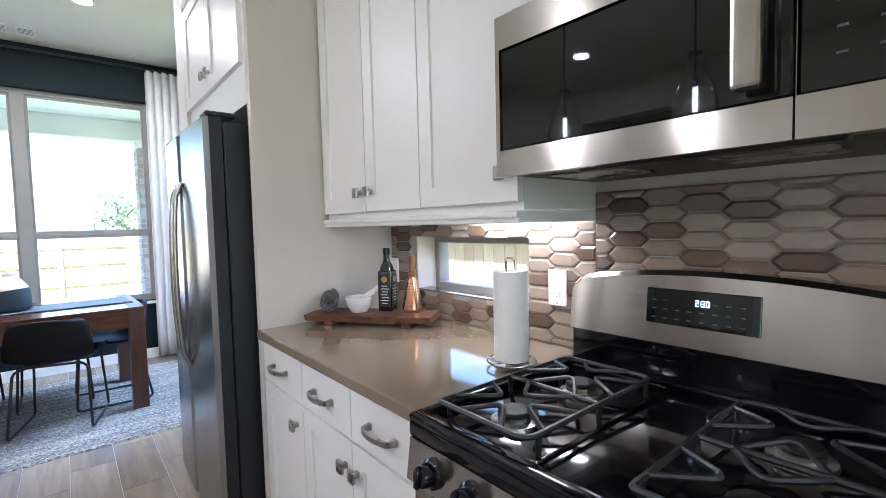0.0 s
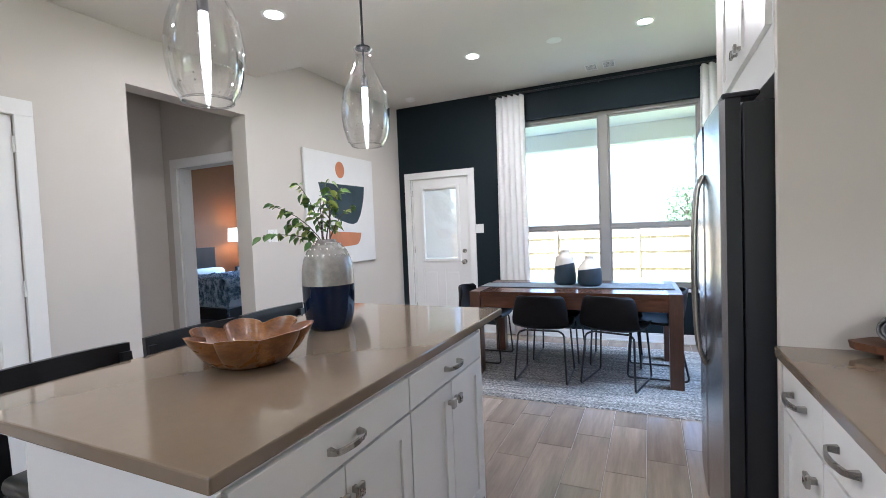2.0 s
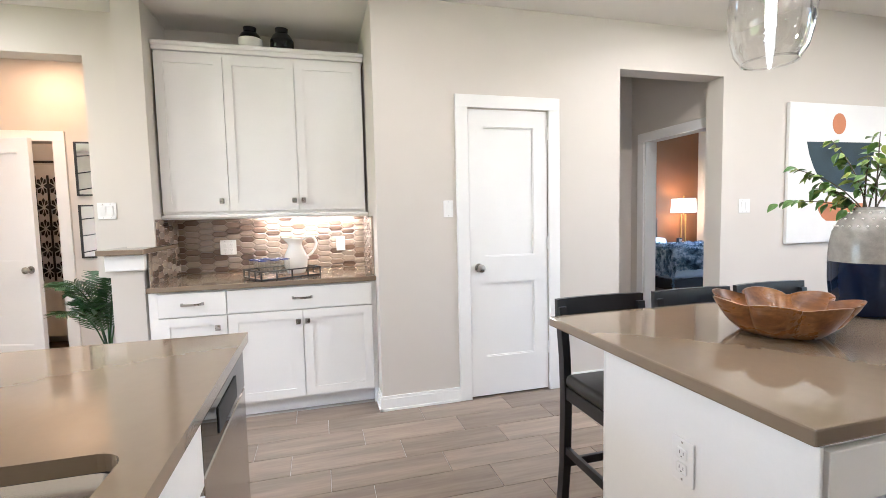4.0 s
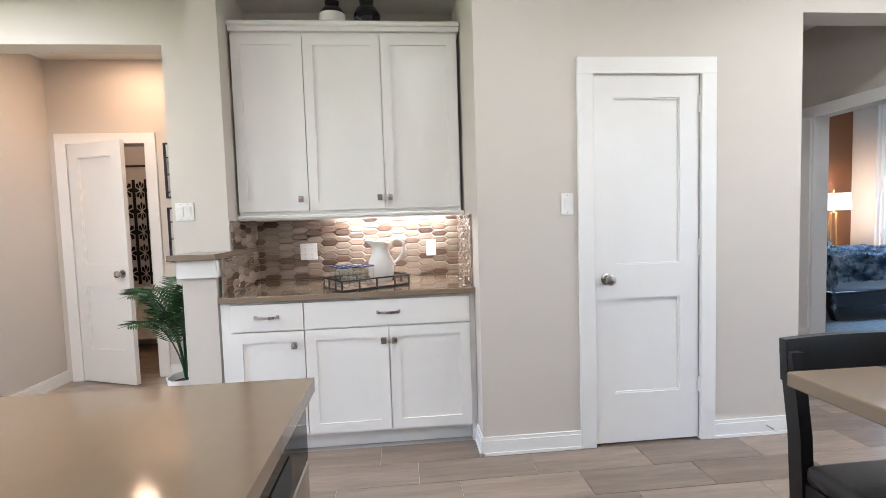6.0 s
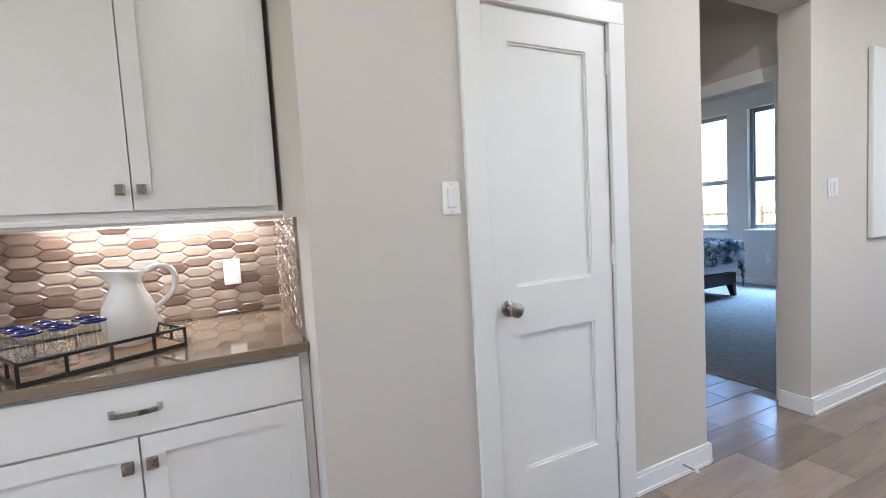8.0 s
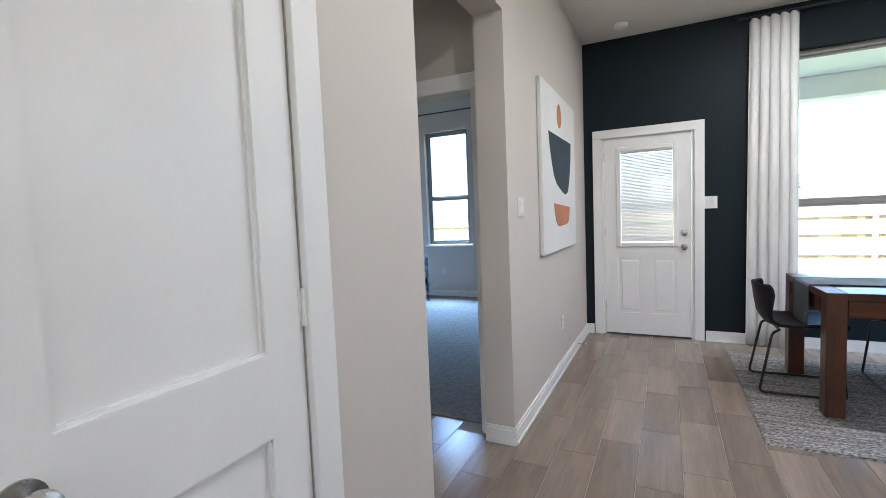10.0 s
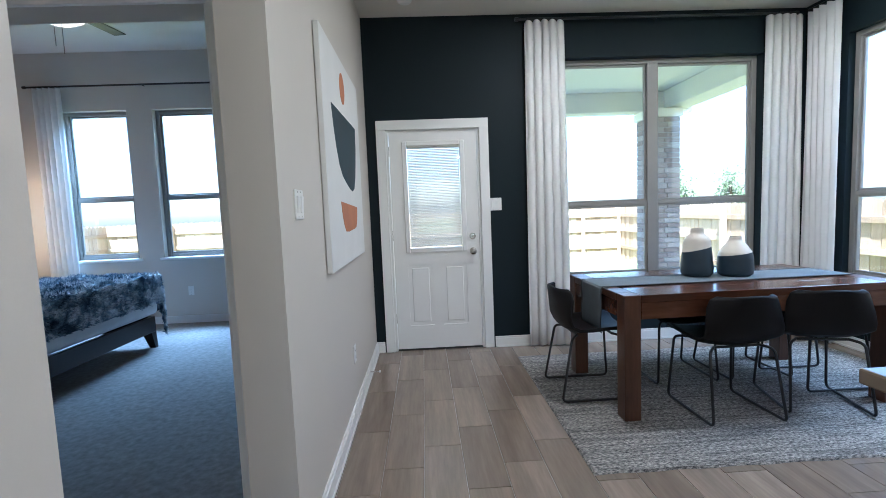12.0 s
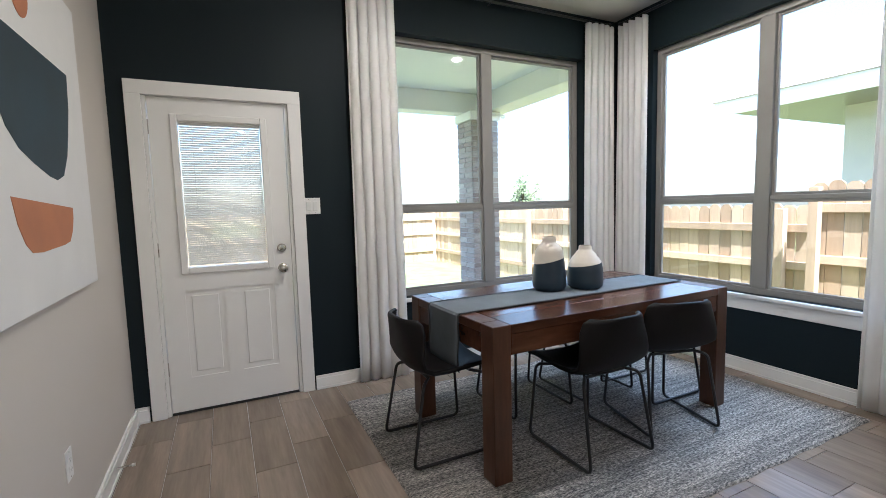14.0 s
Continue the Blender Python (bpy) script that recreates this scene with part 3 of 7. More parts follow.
def fence(m, n, h, name_label):
    """A row of dog-eared boards on rails, along local x, the rails towards local -y."""
    t = thing("wood_fence", name_label, "fence", m)
    w, gap = 0.138, 0.008
    b = bmesh.new()
    vs = [(-w / 2, 0), (w / 2, 0), (w / 2, h - 0.035), (w / 2 - 0.035, h), (-w / 2 + 0.035, h), (-w / 2, h - 0.035)]
    fr = [b.verts.new((x, 0.0, z)) for x, z in vs]
    bk = [b.verts.new((x, 0.018, z)) for x, z in vs]
    b.faces.new(fr), b.faces.new(list(reversed(bk)))
    for i in range(6):
        b.faces.new((fr[i], bk[i], bk[(i + 1) % 6], fr[(i + 1) % 6]))
    me = finish("board", b, M["fence"])
    for i in range(n):
        o = new("board", me)
        o.parent = t
        o.matrix_basis = pose(i * (w + gap), random.uniform(-0.004, 0.004), random.uniform(-0.012, 0.012))
    length = n * (w + gap)
    for z in (0.3, h * 0.52, h - 0.32):
        part("rail", bx(-0.07, length - 0.07, -0.04, 0.0, z, z + 0.09, 0.003), M["fence"], t)
    k = 0.0
    while k < length:
        part("post", bx(k - 0.045, k + 0.045, -0.13, -0.041, 0, h - 0.05, 0.004), M["fence"], t)
        k += 2.4
    return t


porch()
fence(pose(-12.0, 15.0, GZ, 0, 0, 0), 118, 1.57, "sunlit cedar board fence across the back garden")
fence(pose(3.6, 15.0, GZ, 0, 0, -90), 68, 1.56, "cedar board fence along the side garden")
fence(pose(3.4, 4.98, GZ, 0, 0, -90), 52, 1.79, "taller cedar board fence close to the house")
fence(pose(-11.5, 4.0, GZ, 0, 0, 90), 76, 1.57, "cedar board fence along the far side garden")


def neighbour():
    t = thing("neighbour_house", "pale sided house with a brown shingle roof", "house")
    part("wall", bx(8.1, 16, -4, 6.8, GZ, 2.98), M["siding"], t)
    part("soffit", bx(6.3, 16.6, -4.6, 8.0, 2.95, 3.05), M["window_frame"], t)
    part("fascia", bx(6.25, 6.3, -4.6, 8.05, 2.86, 3.16), M["porch"], t)
    b = bmesh.new()
    v = [b.verts.new(p) for p in ((6.2, -4.7, 3.12), (16.7, -4.7, 3.12), (16.7, 8.1, 3.12), (6.2, 8.1, 3.12), (11.4, 0.6, 6.4), (11.4, 2.9, 6.4))]
    for f in ((0, 1, 4), (1, 2, 5, 4), (2, 3, 5), (3, 0, 4, 5), (3, 2, 1, 0)):
        b.faces.new([v[i] for i in f])
    part("roof", b, M["shingle"], t)
    win = part("window", bx(8.06, 8.10, 4.2, 5.3, 0.9, 2.3, 0.01), M["window_frame"], t)
    part("pane", bx(8.045, 8.056, 4.28, 5.22, 0.98, 2.22), M["black_glass"], win)


def far_tree(x, y, s, seed):
    rnd = random.Random(seed)
    t = thing("tree", "distant leafy garden tree", "tree", pose(x, y, GZ))
    b = bmesh.new()
    tube(b, [(0, 0, 0), (0.05, 0, s * 0.3), (0, 0.05, s * 0.6), (0.02, 0, s * 0.85)], [0.12, 0.09, 0.05, 0.02], 7)
    for k in range(9):
        a, h = rnd.uniform(0, 6.28), s * rnd.uniform(0.3, 0.65)
        L = s * rnd.uniform(0.15, 0.3)
        tube(b, [(0, 0, h), (math.cos(a) * L * 0.5, math.sin(a) * L * 0.5, h + L * 0.5), (math.cos(a) * L, math.sin(a) * L, h + L)], [0.04, 0.025, 0.01], 5)
    part("trunk", b, M["stem"], t, smooth=True)
    verts, faces = [], []
    for k in range(1500):
        u = Vector((rnd.gauss(0, 1), rnd.gauss(0, 1), rnd.gauss(0, 1))).normalized() * rnd.random() ** 0.4
        c = Vector((u.x * s * 0.30, u.y * s * 0.30, s * 0.68 + u.z * s * 0.34))
        if noise.noise(c * 1.6) < -0.12:
            continue
        d1 = Vector((rnd.gauss(0, 1), rnd.gauss(0, 1), rnd.gauss(0, 1))).normalized() * 0.09
        d2 = d1.orthogonal().normalized() * 0.05
        i = len(verts)
        verts += [c - d1, c + d2, c + d1, c - d2]
        faces.append((i, i + 1, i + 2, i + 3))
    me = bpy.data.meshes.new("crown")
    me.from_pydata([tuple(v) for v in verts], [], faces)
    me.materials.append(M["far_leaf"])
    o = new("crown", me)
    o.parent = t
    tagged(o, kind="stuff")


neighbour()
far_tree(6.6, 17.5, 2.9, 3)
far_tree(1.9, 24.0, 3.4, 4)
far_tree(10.5, 20.0, 3.0, 5)


# ---------- windows ----------
def window(name, axis, c, a0, a1, z0, z1, mulls, rail, depth=0.06, f=0.045, label="taupe framed double-hung window with clear panes"):
    """Frame, mullions, meeting rails and panes filling an opening; c is the frame's inner face, growing outwards."""
    t = thing(name, label, "window", kind="structure")

    def put(nm, p, q, r, s, d0, d1, mat, par, bev=0.003):
        b = bx(c + d0, c + d1, p, q, r, s, bev) if axis == "x" else bx(p, q, c + d0, c + d1, r, s, bev)
        return part(nm, b, mat, par)
    put("frame_side", a0, a0 + f, z0, z1, 0, depth, M["window_frame"], t)
    put("frame_side", a1 - f, a1, z0, z1, 0, depth, M["window_frame"], t)
    put("frame_head", a0 + f, a1 - f, z1 - f, z1, 0, depth, M["window_frame"], t)
    put("frame_sill", a0 + f, a1 - f, z0, z0 + f, 0, depth, M["window_frame"], t)
    edges = [a0 + f]
    for mu in mulls:
        put("mullion", mu - 0.05, mu + 0.05, z0 + f, z1 - f, -0.004, depth, M["window_frame"], t)
        edges += [mu - 0.05, mu + 0.05]
    edges.append(a1 - f)
    for p, q in zip(edges[::2], edges[1::2]):
        if rail:
            put("meeting_rail", p, q, rail - 0.017, rail + 0.017, 0.004, depth - 0.01, M["window_frame"], t)
            for lo, hi, d in ((z0 + f, rail - 0.017, 0.02), (rail + 0.017, z1 - f, 0.035)):
                for u, v, r, s in ((p, p + 0.02, lo, hi), (q - 0.02, q, lo, hi), (p + 0.02, q - 0.02, lo, lo + 0.02), (p + 0.02, q - 0.02, hi - 0.02, hi)):
                    put("sash", u, v, r, s, d - 0.012, d + 0.014, M["window_frame"], t, 0.002)
                o = put("pane", p + 0.02, q - 0.02, lo + 0.02, hi - 0.02, d, d + 0.004, M["pane"], t, 0)
                o.visible_shadow = False
        else:
            o = put("pane", p, q, z0 + f, z1 - f, 0.02, 0.024, M["pane"], t, 0)
            o.visible_shadow = False
    return t


window("window_1", "y", NY + 0.085, -1.13, 0.87, 0.60, 2.65, [-0.14], 1.31)
window("window_2", "x", ED + 0.055, 3.44, 5.31, 0.60, 2.65, [4.395], 1.32)
window("window_3", "x", EK + 0.10, 1.16, 1.81, 1.03, 1.27, [], None, f=0.03, label="small fixed window in the tiled backsplash")
window("window_4", "y", 7.49, -6.74, -5.95, 0.86, 2.70, [], 1.62, label="tall bedroom window with a taupe frame")
window("window_5", "y", 7.49, -5.64, -4.87, 0.86, 2.70, [], 1.62, label="tall bedroom window with a taupe frame")
# window_6 is never in view; added to let daylight in from the south
window("window_6", "y", SY - 0.10, -2.6, 0.2, 0.5, 2.4, [-1.2], 1.45, label="unseen living room window added to let daylight in")
solid("window_sill", bx(ED - 0.03, ED + 0.054, 3.40, 5.35, 0.57, 0.599, 0.004), M["trim"], "white painted window sill board", "window sill", kind="structure")
solid("window_apron", bx(ED - 0.014, ED - 0.001, 3.42, 5.33, 0.48, 0.568, 0.003), M["trim"], "white trim board below the window sill", "trim", kind="structure")
solid("window_sill", bx(-1.17, 0.91, NY - 0.03, NY + 0.084, 0.57, 0.599, 0.004), M["trim"], "white painted window sill board", "window sill", kind="structure")
for a0, a1 in ((-6.78, -5.91), (-5.68, -4.83)):
    solid("window_sill", bx(a0, a1, 7.38, 7.489, 0.825, 0.858, 0.004), M["trim"], "white painted bedroom window sill", "window sill", kind="structure")


# ---------- doors ----------
def door_knob(parent, x, z, y=0.0):
    b = bmesh.new()
    lathe(b, [(0.032, 0), (0.032, 0.006), (0.012, 0.010), (0.011, 0.030), (0.022, 0.036), (0.029, 0.048), (0.028, 0.060), (0.016, 0.068), (0.002, 0.069)], 24)
    return part("door_knob", b, M["nickel"], parent, "brushed nickel round knob", True, pose(x, y, z, 90))


def two_panel_door(name, m, w, h, label, hinge_left, knob_z=0.94):
    """Local x across, front towards -y, foot at z 0."""
    t = thing(name, label, "door", m, kind="structure")
    b = bmesh.new()
    st = 0.109
    holes = [(st, w - st, 0.285, 0.828), (st, w - st, 1.016, h - 0.118)]
    for p, q, r, s in cells(0, w, 0.0, h, holes):
        box(b, p, q, 0, 0.036, r, s)
    for p, q, r, s in holes:
        box(b, p, q, 0.015, 0.026, r, s)
        # sticking round the panel
        for u0, u1, v0, v1 in ((p, p + 0.008, r, s), (q - 0.008, q, r, s), (p + 0.008, q - 0.008, r, r + 0.008), (p + 0.008, q - 0.008, s - 0.008, s)):
            box(b, u0, u1, 0.0065, 0.016, v0, v1)
    part("slab", b, M["trim"], t)
    door_knob(t, w - 0.065 if hinge_left else 0.065, knob_z)
    for z in (0.27, h / 2 + 0.03, h - 0.2):
        hb = bmesh.new()
        xx = -0.004 if hinge_left else w + 0.004
        lathe(hb, [(0.0065, 0), (0.0065, 0.09)], 10, xx, -0.006)
        box(hb, xx - 0.014, xx + 0.014, -0.002, 0.0, 0.0, 0.09)
        part("hinge", hb, M["trim"], t, m=pose(0, 0, z))
    return t


# pantry door: local x runs to +y, front towards +x
two_panel_door("door_1", pose(WX + 0.001, 0.912, 0.012, 0, 0, 90), 0.606, 2.052, "closed white two-panel pantry door", False)
for (a0, a1) in ((0.905, 0.911), (1.519, 1.525)):
    solid("door_jamb", bx(WX - 0.165, WX - 0.037, a0, a1, 0, 2.065), M["trim"], "white door jamb lining", "door jamb", kind="structure")
# bathroom door: hinged on its south edge, ajar into the hall
two_panel_door("door_2", pose(-4.575, -2.965, 0.012, 0, 0, 90 - 22), 0.60, 2.04, "white two-panel bathroom door standing ajar", True)
for (a0, a1) in ((-2.98, -2.966), (-2.354, -2.34)):
    solid("door_jamb", bx(-4.745, -4.601, a0, a1, 0, 2.06), M["trim"], "white door jamb lining", "door jamb", kind="structure")
for (a0, a1) in ((-3.86, -3.845), (-3.065, -3.05)):
    solid("door_jamb", bx(a0, a1, 3.206, 3.339, 0, 2.05), M["trim"], "white door jamb lining", "door jamb", kind="structure")

def patio_door():
    w, h = 0.80, 2.03
    t = thing("door_4", "closed white half-glazed patio door with lower panels", "door", pose(-2.63, NY + 0.012, 0.018), kind="structure")
    b = bmesh.new()
    g = (0.145, 0.655, 0.94, 1.90)
    panels = [(0.125, 0.355, 0.22, 0.80), (0.445, 0.675, 0.22, 0.80)]
    for p, q, r, s in cells(0, w, 0, h, [g, *panels]):
        box(b, p, q, 0, 0.044, r, s)
    for p, q, r, s in panels:
        box(b, p, q, 0.009, 0.03, r, s)
        box(b, p + 0.035, q - 0.035, 0.003, 0.012, r + 0.035, s - 0.035, 0.004)
    part("slab", b, M["trim"], t)
    b = bmesh.new()
    p, q, r, s = g
    for u0, u1, v0, v1 in ((p - 0.03, p + 0.012, r - 0.03, s + 0.03), (q - 0.012, q + 0.03, r - 0.03, s + 0.03), (p + 0.012, q - 0.012, r - 0.03, r + 0.012), (p + 0.012, q - 0.012, s - 0.012, s + 0.03)):
        box(b, u0, u1, -0.014, 0.058, v0, v1, 0.005)
    part("glazing_frame", b, M["trim"], t)
    for y in (0.008, 0.036):
        o = part("pane", bx(p + 0.01, q - 0.01, y, y + 0.003, r + 0.01, s - 0.01), M["pane"], t)
        o.visible_shadow = False
    b = bmesh.new()
    n = 62
    for i in range(n):
        z = r + 0.022 + i * (s - r - 0.06) / n
        vs = [b.verts.new(c) for c in ((p + 0.016, 0.016, z), (q - 0.016, 0.016, z), (q - 0.016, 0.024, z + 0.0128), (p + 0.016, 0.024, z + 0.0128))]
        b.faces.new(vs)
    box(b, p + 0.014, q - 0.014, 0.014, 0.03, s - 0.035, s - 0.014)
    for x in (p + 0.09, q - 0.09):
        box(b, x - 0.001, x + 0.001, 0.020, 0.022, r + 0.02, s - 0.03)
    part("blind", b, M["white_plastic"], t, "closed white mini blind between the panes")
    door_knob(t, w - 0.062, 0.905)
    b = bmesh.new()
    lathe(b, [(0.030, 0), (0.030, 0.010), (0.024, 0.016), (0.0, 0.017)], 24, cap=False)
    box(b, -0.004, 0.004, -0.012, 0.012, 0.014, 0.026, 0.002)
    part("deadbolt", b, M["nickel"], t, "brushed nickel deadbolt turn", True, pose(w - 0.062, 0, 1.045, 90))
    for z in (0.25, 1.03, 1.80):
        part("hinge", bx(-0.012, 0.002, -0.008, 0.002, z, z + 0.09, 0.002), M["nickel"], t)
    part("sweep", bx(0, w, -0.004, 0.05, -0.016, -0.001), M["slot"], t, "dark rubber door sweep")


patio_door()
for a0, a1 in ((-2.655, -2.634), (-1.826, -1.805)):
    solid("door_jamb", bx(a0, a1, NY + 0.003, NY + 0.155, 0, 2.052), M["trim"], "white door jamb lining", "door jamb", kind="structure")
solid("door_jamb", bx(-2.634, -1.826, NY + 0.003, NY + 0.155, 2.05, 2.06), M["trim"], "white door head lining", "door jamb", kind="structure")


# ---------- cabinets ----------
def shaker(name, w, h, parent, m, rail=0.058, t=0.020):
    """A framed door with a recessed panel, its foot's left corner at the origin, front at y -t."""
    b = bmesh.new()
    for p, q, r, s in cells(0, w, 0, h, [(rail, w - rail, rail, h - rail)]):
        box(b, p, q, -t, 0, r, s)
    bmesh.ops.remove_doubles(b, verts=b.verts, dist=1e-5)
    f = part(name, b, M["cab"], parent, m=m)
    part("panel", bx(rail - 0.002, w - rail + 0.002, -t + 0.009, -0.002, rail - 0.002, h - rail + 0.002), M["cab"], f)
    return f


def slab_front(w, h, t=0.020):
    return bx(0, w, -t, 0, 0, h, 0.0015)


def bar_pull(parent, x, z, y, w=0.12):
    """A bowed flat bar with square feet, in one piece."""
    path = [(-w / 2, y - 0.002), (-w / 2, y - 0.022)] + [(w / 2 * u, y - 0.026 - 0.012 * (1 - u * u)) for u in (-0.93, -0.6, -0.2, 0.2, 0.6, 0.93)] + [(w / 2, y - 0.022), (w / 2, y - 0.002)]
    b = bmesh.new()
    rings = []
    n = len(path)
    for i, (px, py) in enumerate(path):
        qx, qy = path[min(i + 1, n - 1)]
        ox, oy = path[max(i - 1, 0)]
        d = Vector((qx - ox, qy - oy)).normalized()
        k, hh = (0.0075, 0.009) if i in (0, n - 1) else (0.0038, 0.0072)
        nx, ny = -d.y * k, d.x * k
        rings.append([b.verts.new((x + px + sx * nx, py + sx * ny, z + sz * hh)) for sx, sz in ((-1, -1), (1, -1), (1, 1), (-1, 1))])
    for p, q in zip(rings, rings[1:]):
        for i in range(4):
            b.faces.new((p[i], p[(i + 1) % 4], q[(i + 1) % 4], q[i]))
    b.faces.new(rings[0]), b.faces.new(rings[-1])
    return part("handle", b, M["nickel"], parent, "bowed brushed nickel bar pull")


def square_knob(parent, x, z, y):
    b = bx(x - 0.008, x + 0.008, y - 0.016, y, z - 0.008, z + 0.008, 0.001)
    box(b, x - 0.016, x + 0.016, y - 0.029, y - 0.016, z - 0.019, z + 0.019, 0.004, 2)
    return part("knob", b, M["nickel"], parent, "rectangular brushed nickel knob")


def base_unit(m, w, d, drawers, doors, knobs, label, h=0.885, group="base cabinets", front_h=0.150):
    """A base cabinet: local x across, front face at y 0, back at y d. drawers, doors: (x0, x1); knobs: x."""
    t = thing("base_cabinet", label, "cabinet", m, group)
    b = bx(0, w, 0.0, d, 0.10, h)
    box(b, 0.0, w, 0.06, d, 0.0, 0.10)
    part("body", b, M["cab"], t)
    dz0 = h - 0.012 - front_h
    for x0, x1 in drawers:
        f = part("drawer_front", slab_front(x1 - x0 - 0.006, front_h), M["cab"], t, m=pose(x0 + 0.003, 0, dz0))
        bar_pull(f, (x1 - x0 - 0.006) / 2, front_h * 0.52, -0.020)
    for (x0, x1), k in zip(doors, knobs):
        f = shaker("door", x1 - x0 - 0.006, dz0 - 0.008 - 0.115, t, pose(x0 + 0.003, 0, 0.115))
        square_knob(f, k - x0 - 0.003, dz0 - 0.008 - 0.115 - 0.075, -0.020)
    return t


def upper_unit(m, w, d, z0, z1, doors, knobs, label, group="wall cabinets", rail=True):
    t = thing("wall_cabinet", label, "cabinet", m, group)
    part("body", bx(0, w, 0, d, z0, z1), M["cab"], t)
    for (x0, x1), k in zip(doors, knobs):
        f = shaker("door", x1 - x0 - 0.005, z1 - z0 - 0.045, t, pose(x0 + 0.0025, 0, z0 + 0.022))
        square_knob(f, k - x0 - 0.0025, 0.072, -0.020)
    return t


# kitchen run on the east wall (local x runs to -y)
base_unit(pose(0.745, 2.01, 0, 0, 0, -90), 0.38, EK - 0.747, [(0, 0.38)], [(0, 0.38)], [0.33], "white shaker base cabinet with one drawer and door")
base_unit(pose(0.745, 1.63, 0, 0, 0, -90), 0.682, EK - 0.747, [(0, 0.341), (0.341, 0.682)], [(0, 0.341), (0.341, 0.682)], [0.307, 0.375], "white shaker base cabinet with two drawers and doors")
solid("countertop", bx(0.702, EK - 0.002, 0.947, 2.012, 0.886, 0.92, 0.004, 2), M["quartz"], "polished taupe quartz worktop beside the range", "countertop")
upper_unit(pose(1.025, 2.00, 0, 0, 0, -90), 0.69, EK - 1.027, 1.355, 2.55, [(0, 0.355), (0.355, 0.69)], [0.315, 0.395], "tall white shaker wall cabinet with two doors")
upper_unit(pose(1.025, 1.31, 0, 0, 0, -90), 0.405, EK - 1.027, 1.355, 2.55, [(0.0, 0.405)], [0.36], "white shaker wall cabinet beside the microwave")
for y0, y1 in ((0.905, 2.0),):
    b = bx(1.005, 1.030, y0, y1, 1.322, 1.354, 0.003)
    box(b, 0.996, 1.012, y0, y1, 1.335, 1.352, 0.004)
    box(b, 1.030, EK - 0.003, y0, y0 + 0.018, 1.322, 1.354, 0.003)
    solid("light_rail", b, M["cab"], "white light rail moulding under the wall cabinets", "moulding")
upper_unit(pose(0.99, 0.905, 0, 0, 0, -90), 0.76, EK - 0.992, 1.80, 2.55, [(0, 0.38), (0.38, 0.76)], [0.34, 0.42], "short white shaker wall cabinet above the microwave")


def crown(x0, x1, y0, y1, z):
    b = bx(x0, x1, y0, y1, z, z + 0.03, 0.004)
    box(b, x0 - 0.0, x1, y0, y1, z + 0.03, z + 0.05, 0.006)
    return b


# fridge surround
fc = thing("fridge_cabinet", "white two-door cabinet above the fridge", "cabinet", pose(0.718, 3.055, 0, 0, 0, -90), "wall cabinets")
part("body", bx(0, 1.003, 0, EK - 0.722, 1.82, 2.55), M["cab"], fc)
part("tall_side_panel", bx(1.005, 1.042, 0, EK - 0.722, 0, 2.55, 0.002), M["wall"], fc, "tall beige painted panel beside the fridge")
for x0, x1, k in ((0.01, 0.50, 0.46), (0.50, 0.99, 0.54)):
    f = shaker("door", x1 - x0 - 0.005, 0.535, fc, pose(x0, 0, 1.985))
    square_knob(f, k - x0, 0.075, -0.020)
b = bmesh.new()
box(b, 0.690, EK - 0.003, 2.0, 3.055, 2.551, 2.60, 0.01)
box(b, 0.985, EK - 0.003, 0.145, 2.0, 2.551, 2.60, 0.01)
solid("crown_moulding", b, M["cab"], "white crown moulding along the cabinet tops", "moulding")

# island (fronts face +x: local x runs to +y)
base_unit(pose(-0.402, 0.7705, 0, 0, 0, 90), 0.704, 0.62, [(0.01, 0.704)], [(0.01, 0.357), (0.357, 0.704)], [0.326, 0.388], "white shaker island cabinet with a wide drawer", group="island cabinets", front_h=0.110)
base_unit(pose(-0.402, 1.476, 0, 0, 0, 90), 0.664, 0.62, [(0.0, 0.664)], [(0.0, 0.332), (0.332, 0.664)], [0.301, 0.363], "white shaker island cabinet with a wide drawer", group="island cabinets", front_h=0.110)
isl = thing("island_surround", "white painted panels closing the kitchen island", "panelling")
part("end_panel", bx(-1.035, -0.383, 0.760, 0.7695, 0, 0.885, 0.002), M["cab"], isl)
part("end_panel", bx(-1.035, -0.383, 2.1415, 2.153, 0, 0.885, 0.002), M["cab"], isl)
part("back_panel", bx(-1.045, -1.0355, 0.760, 2.153, 0, 0.885, 0.002), M["cab"], isl)
solid("countertop", bx(-1.385, -0.384, 0.747, 2.495, 0.886, 0.922, 0.005, 2), M["quartz"], "polished taupe quartz island worktop", "countertop")

# butler niche (fronts face +x)
base_unit(pose(-2.997, -1.115, 0, 0, 0, 90), 0.40, 0.698, [(0, 0.40)], [(0, 0.40)], [0.345], "white shaker base cabinet with one drawer and door")
base_unit(pose(-2.997, -0.714, 0, 0, 0, 90), 0.94, 0.698, [(0, 0.94)], [(0, 0.47), (0.47, 0.94)], [0.44, 0.50], "white shaker base cabinet with a wide drawer and two doors")
solid("filler_strip", bx(-3.69, -2.999, -1.168, -1.117, 0, 0.885), M["cab"], "white cabinet filler strip", "panel")
solid("filler_strip", bx(-3.69, -3.002, 0.228, 0.258, 0, 0.885), M["cab"], "white cabinet filler strip", "panel")
solid("countertop", bx(-3.698, -2.962, -1.168, 0.258, 0.886, 0.92, 0.004, 2), M["quartz"], "polished taupe quartz worktop in the niche", "countertop")
upper_unit(pose(-3.36, -1.155, 0, 0, 0, 90), 0.43, 0.337, 1.375, 2.50, [(0, 0.43)], [0.385], "white shaker wall cabinet with one tall door")
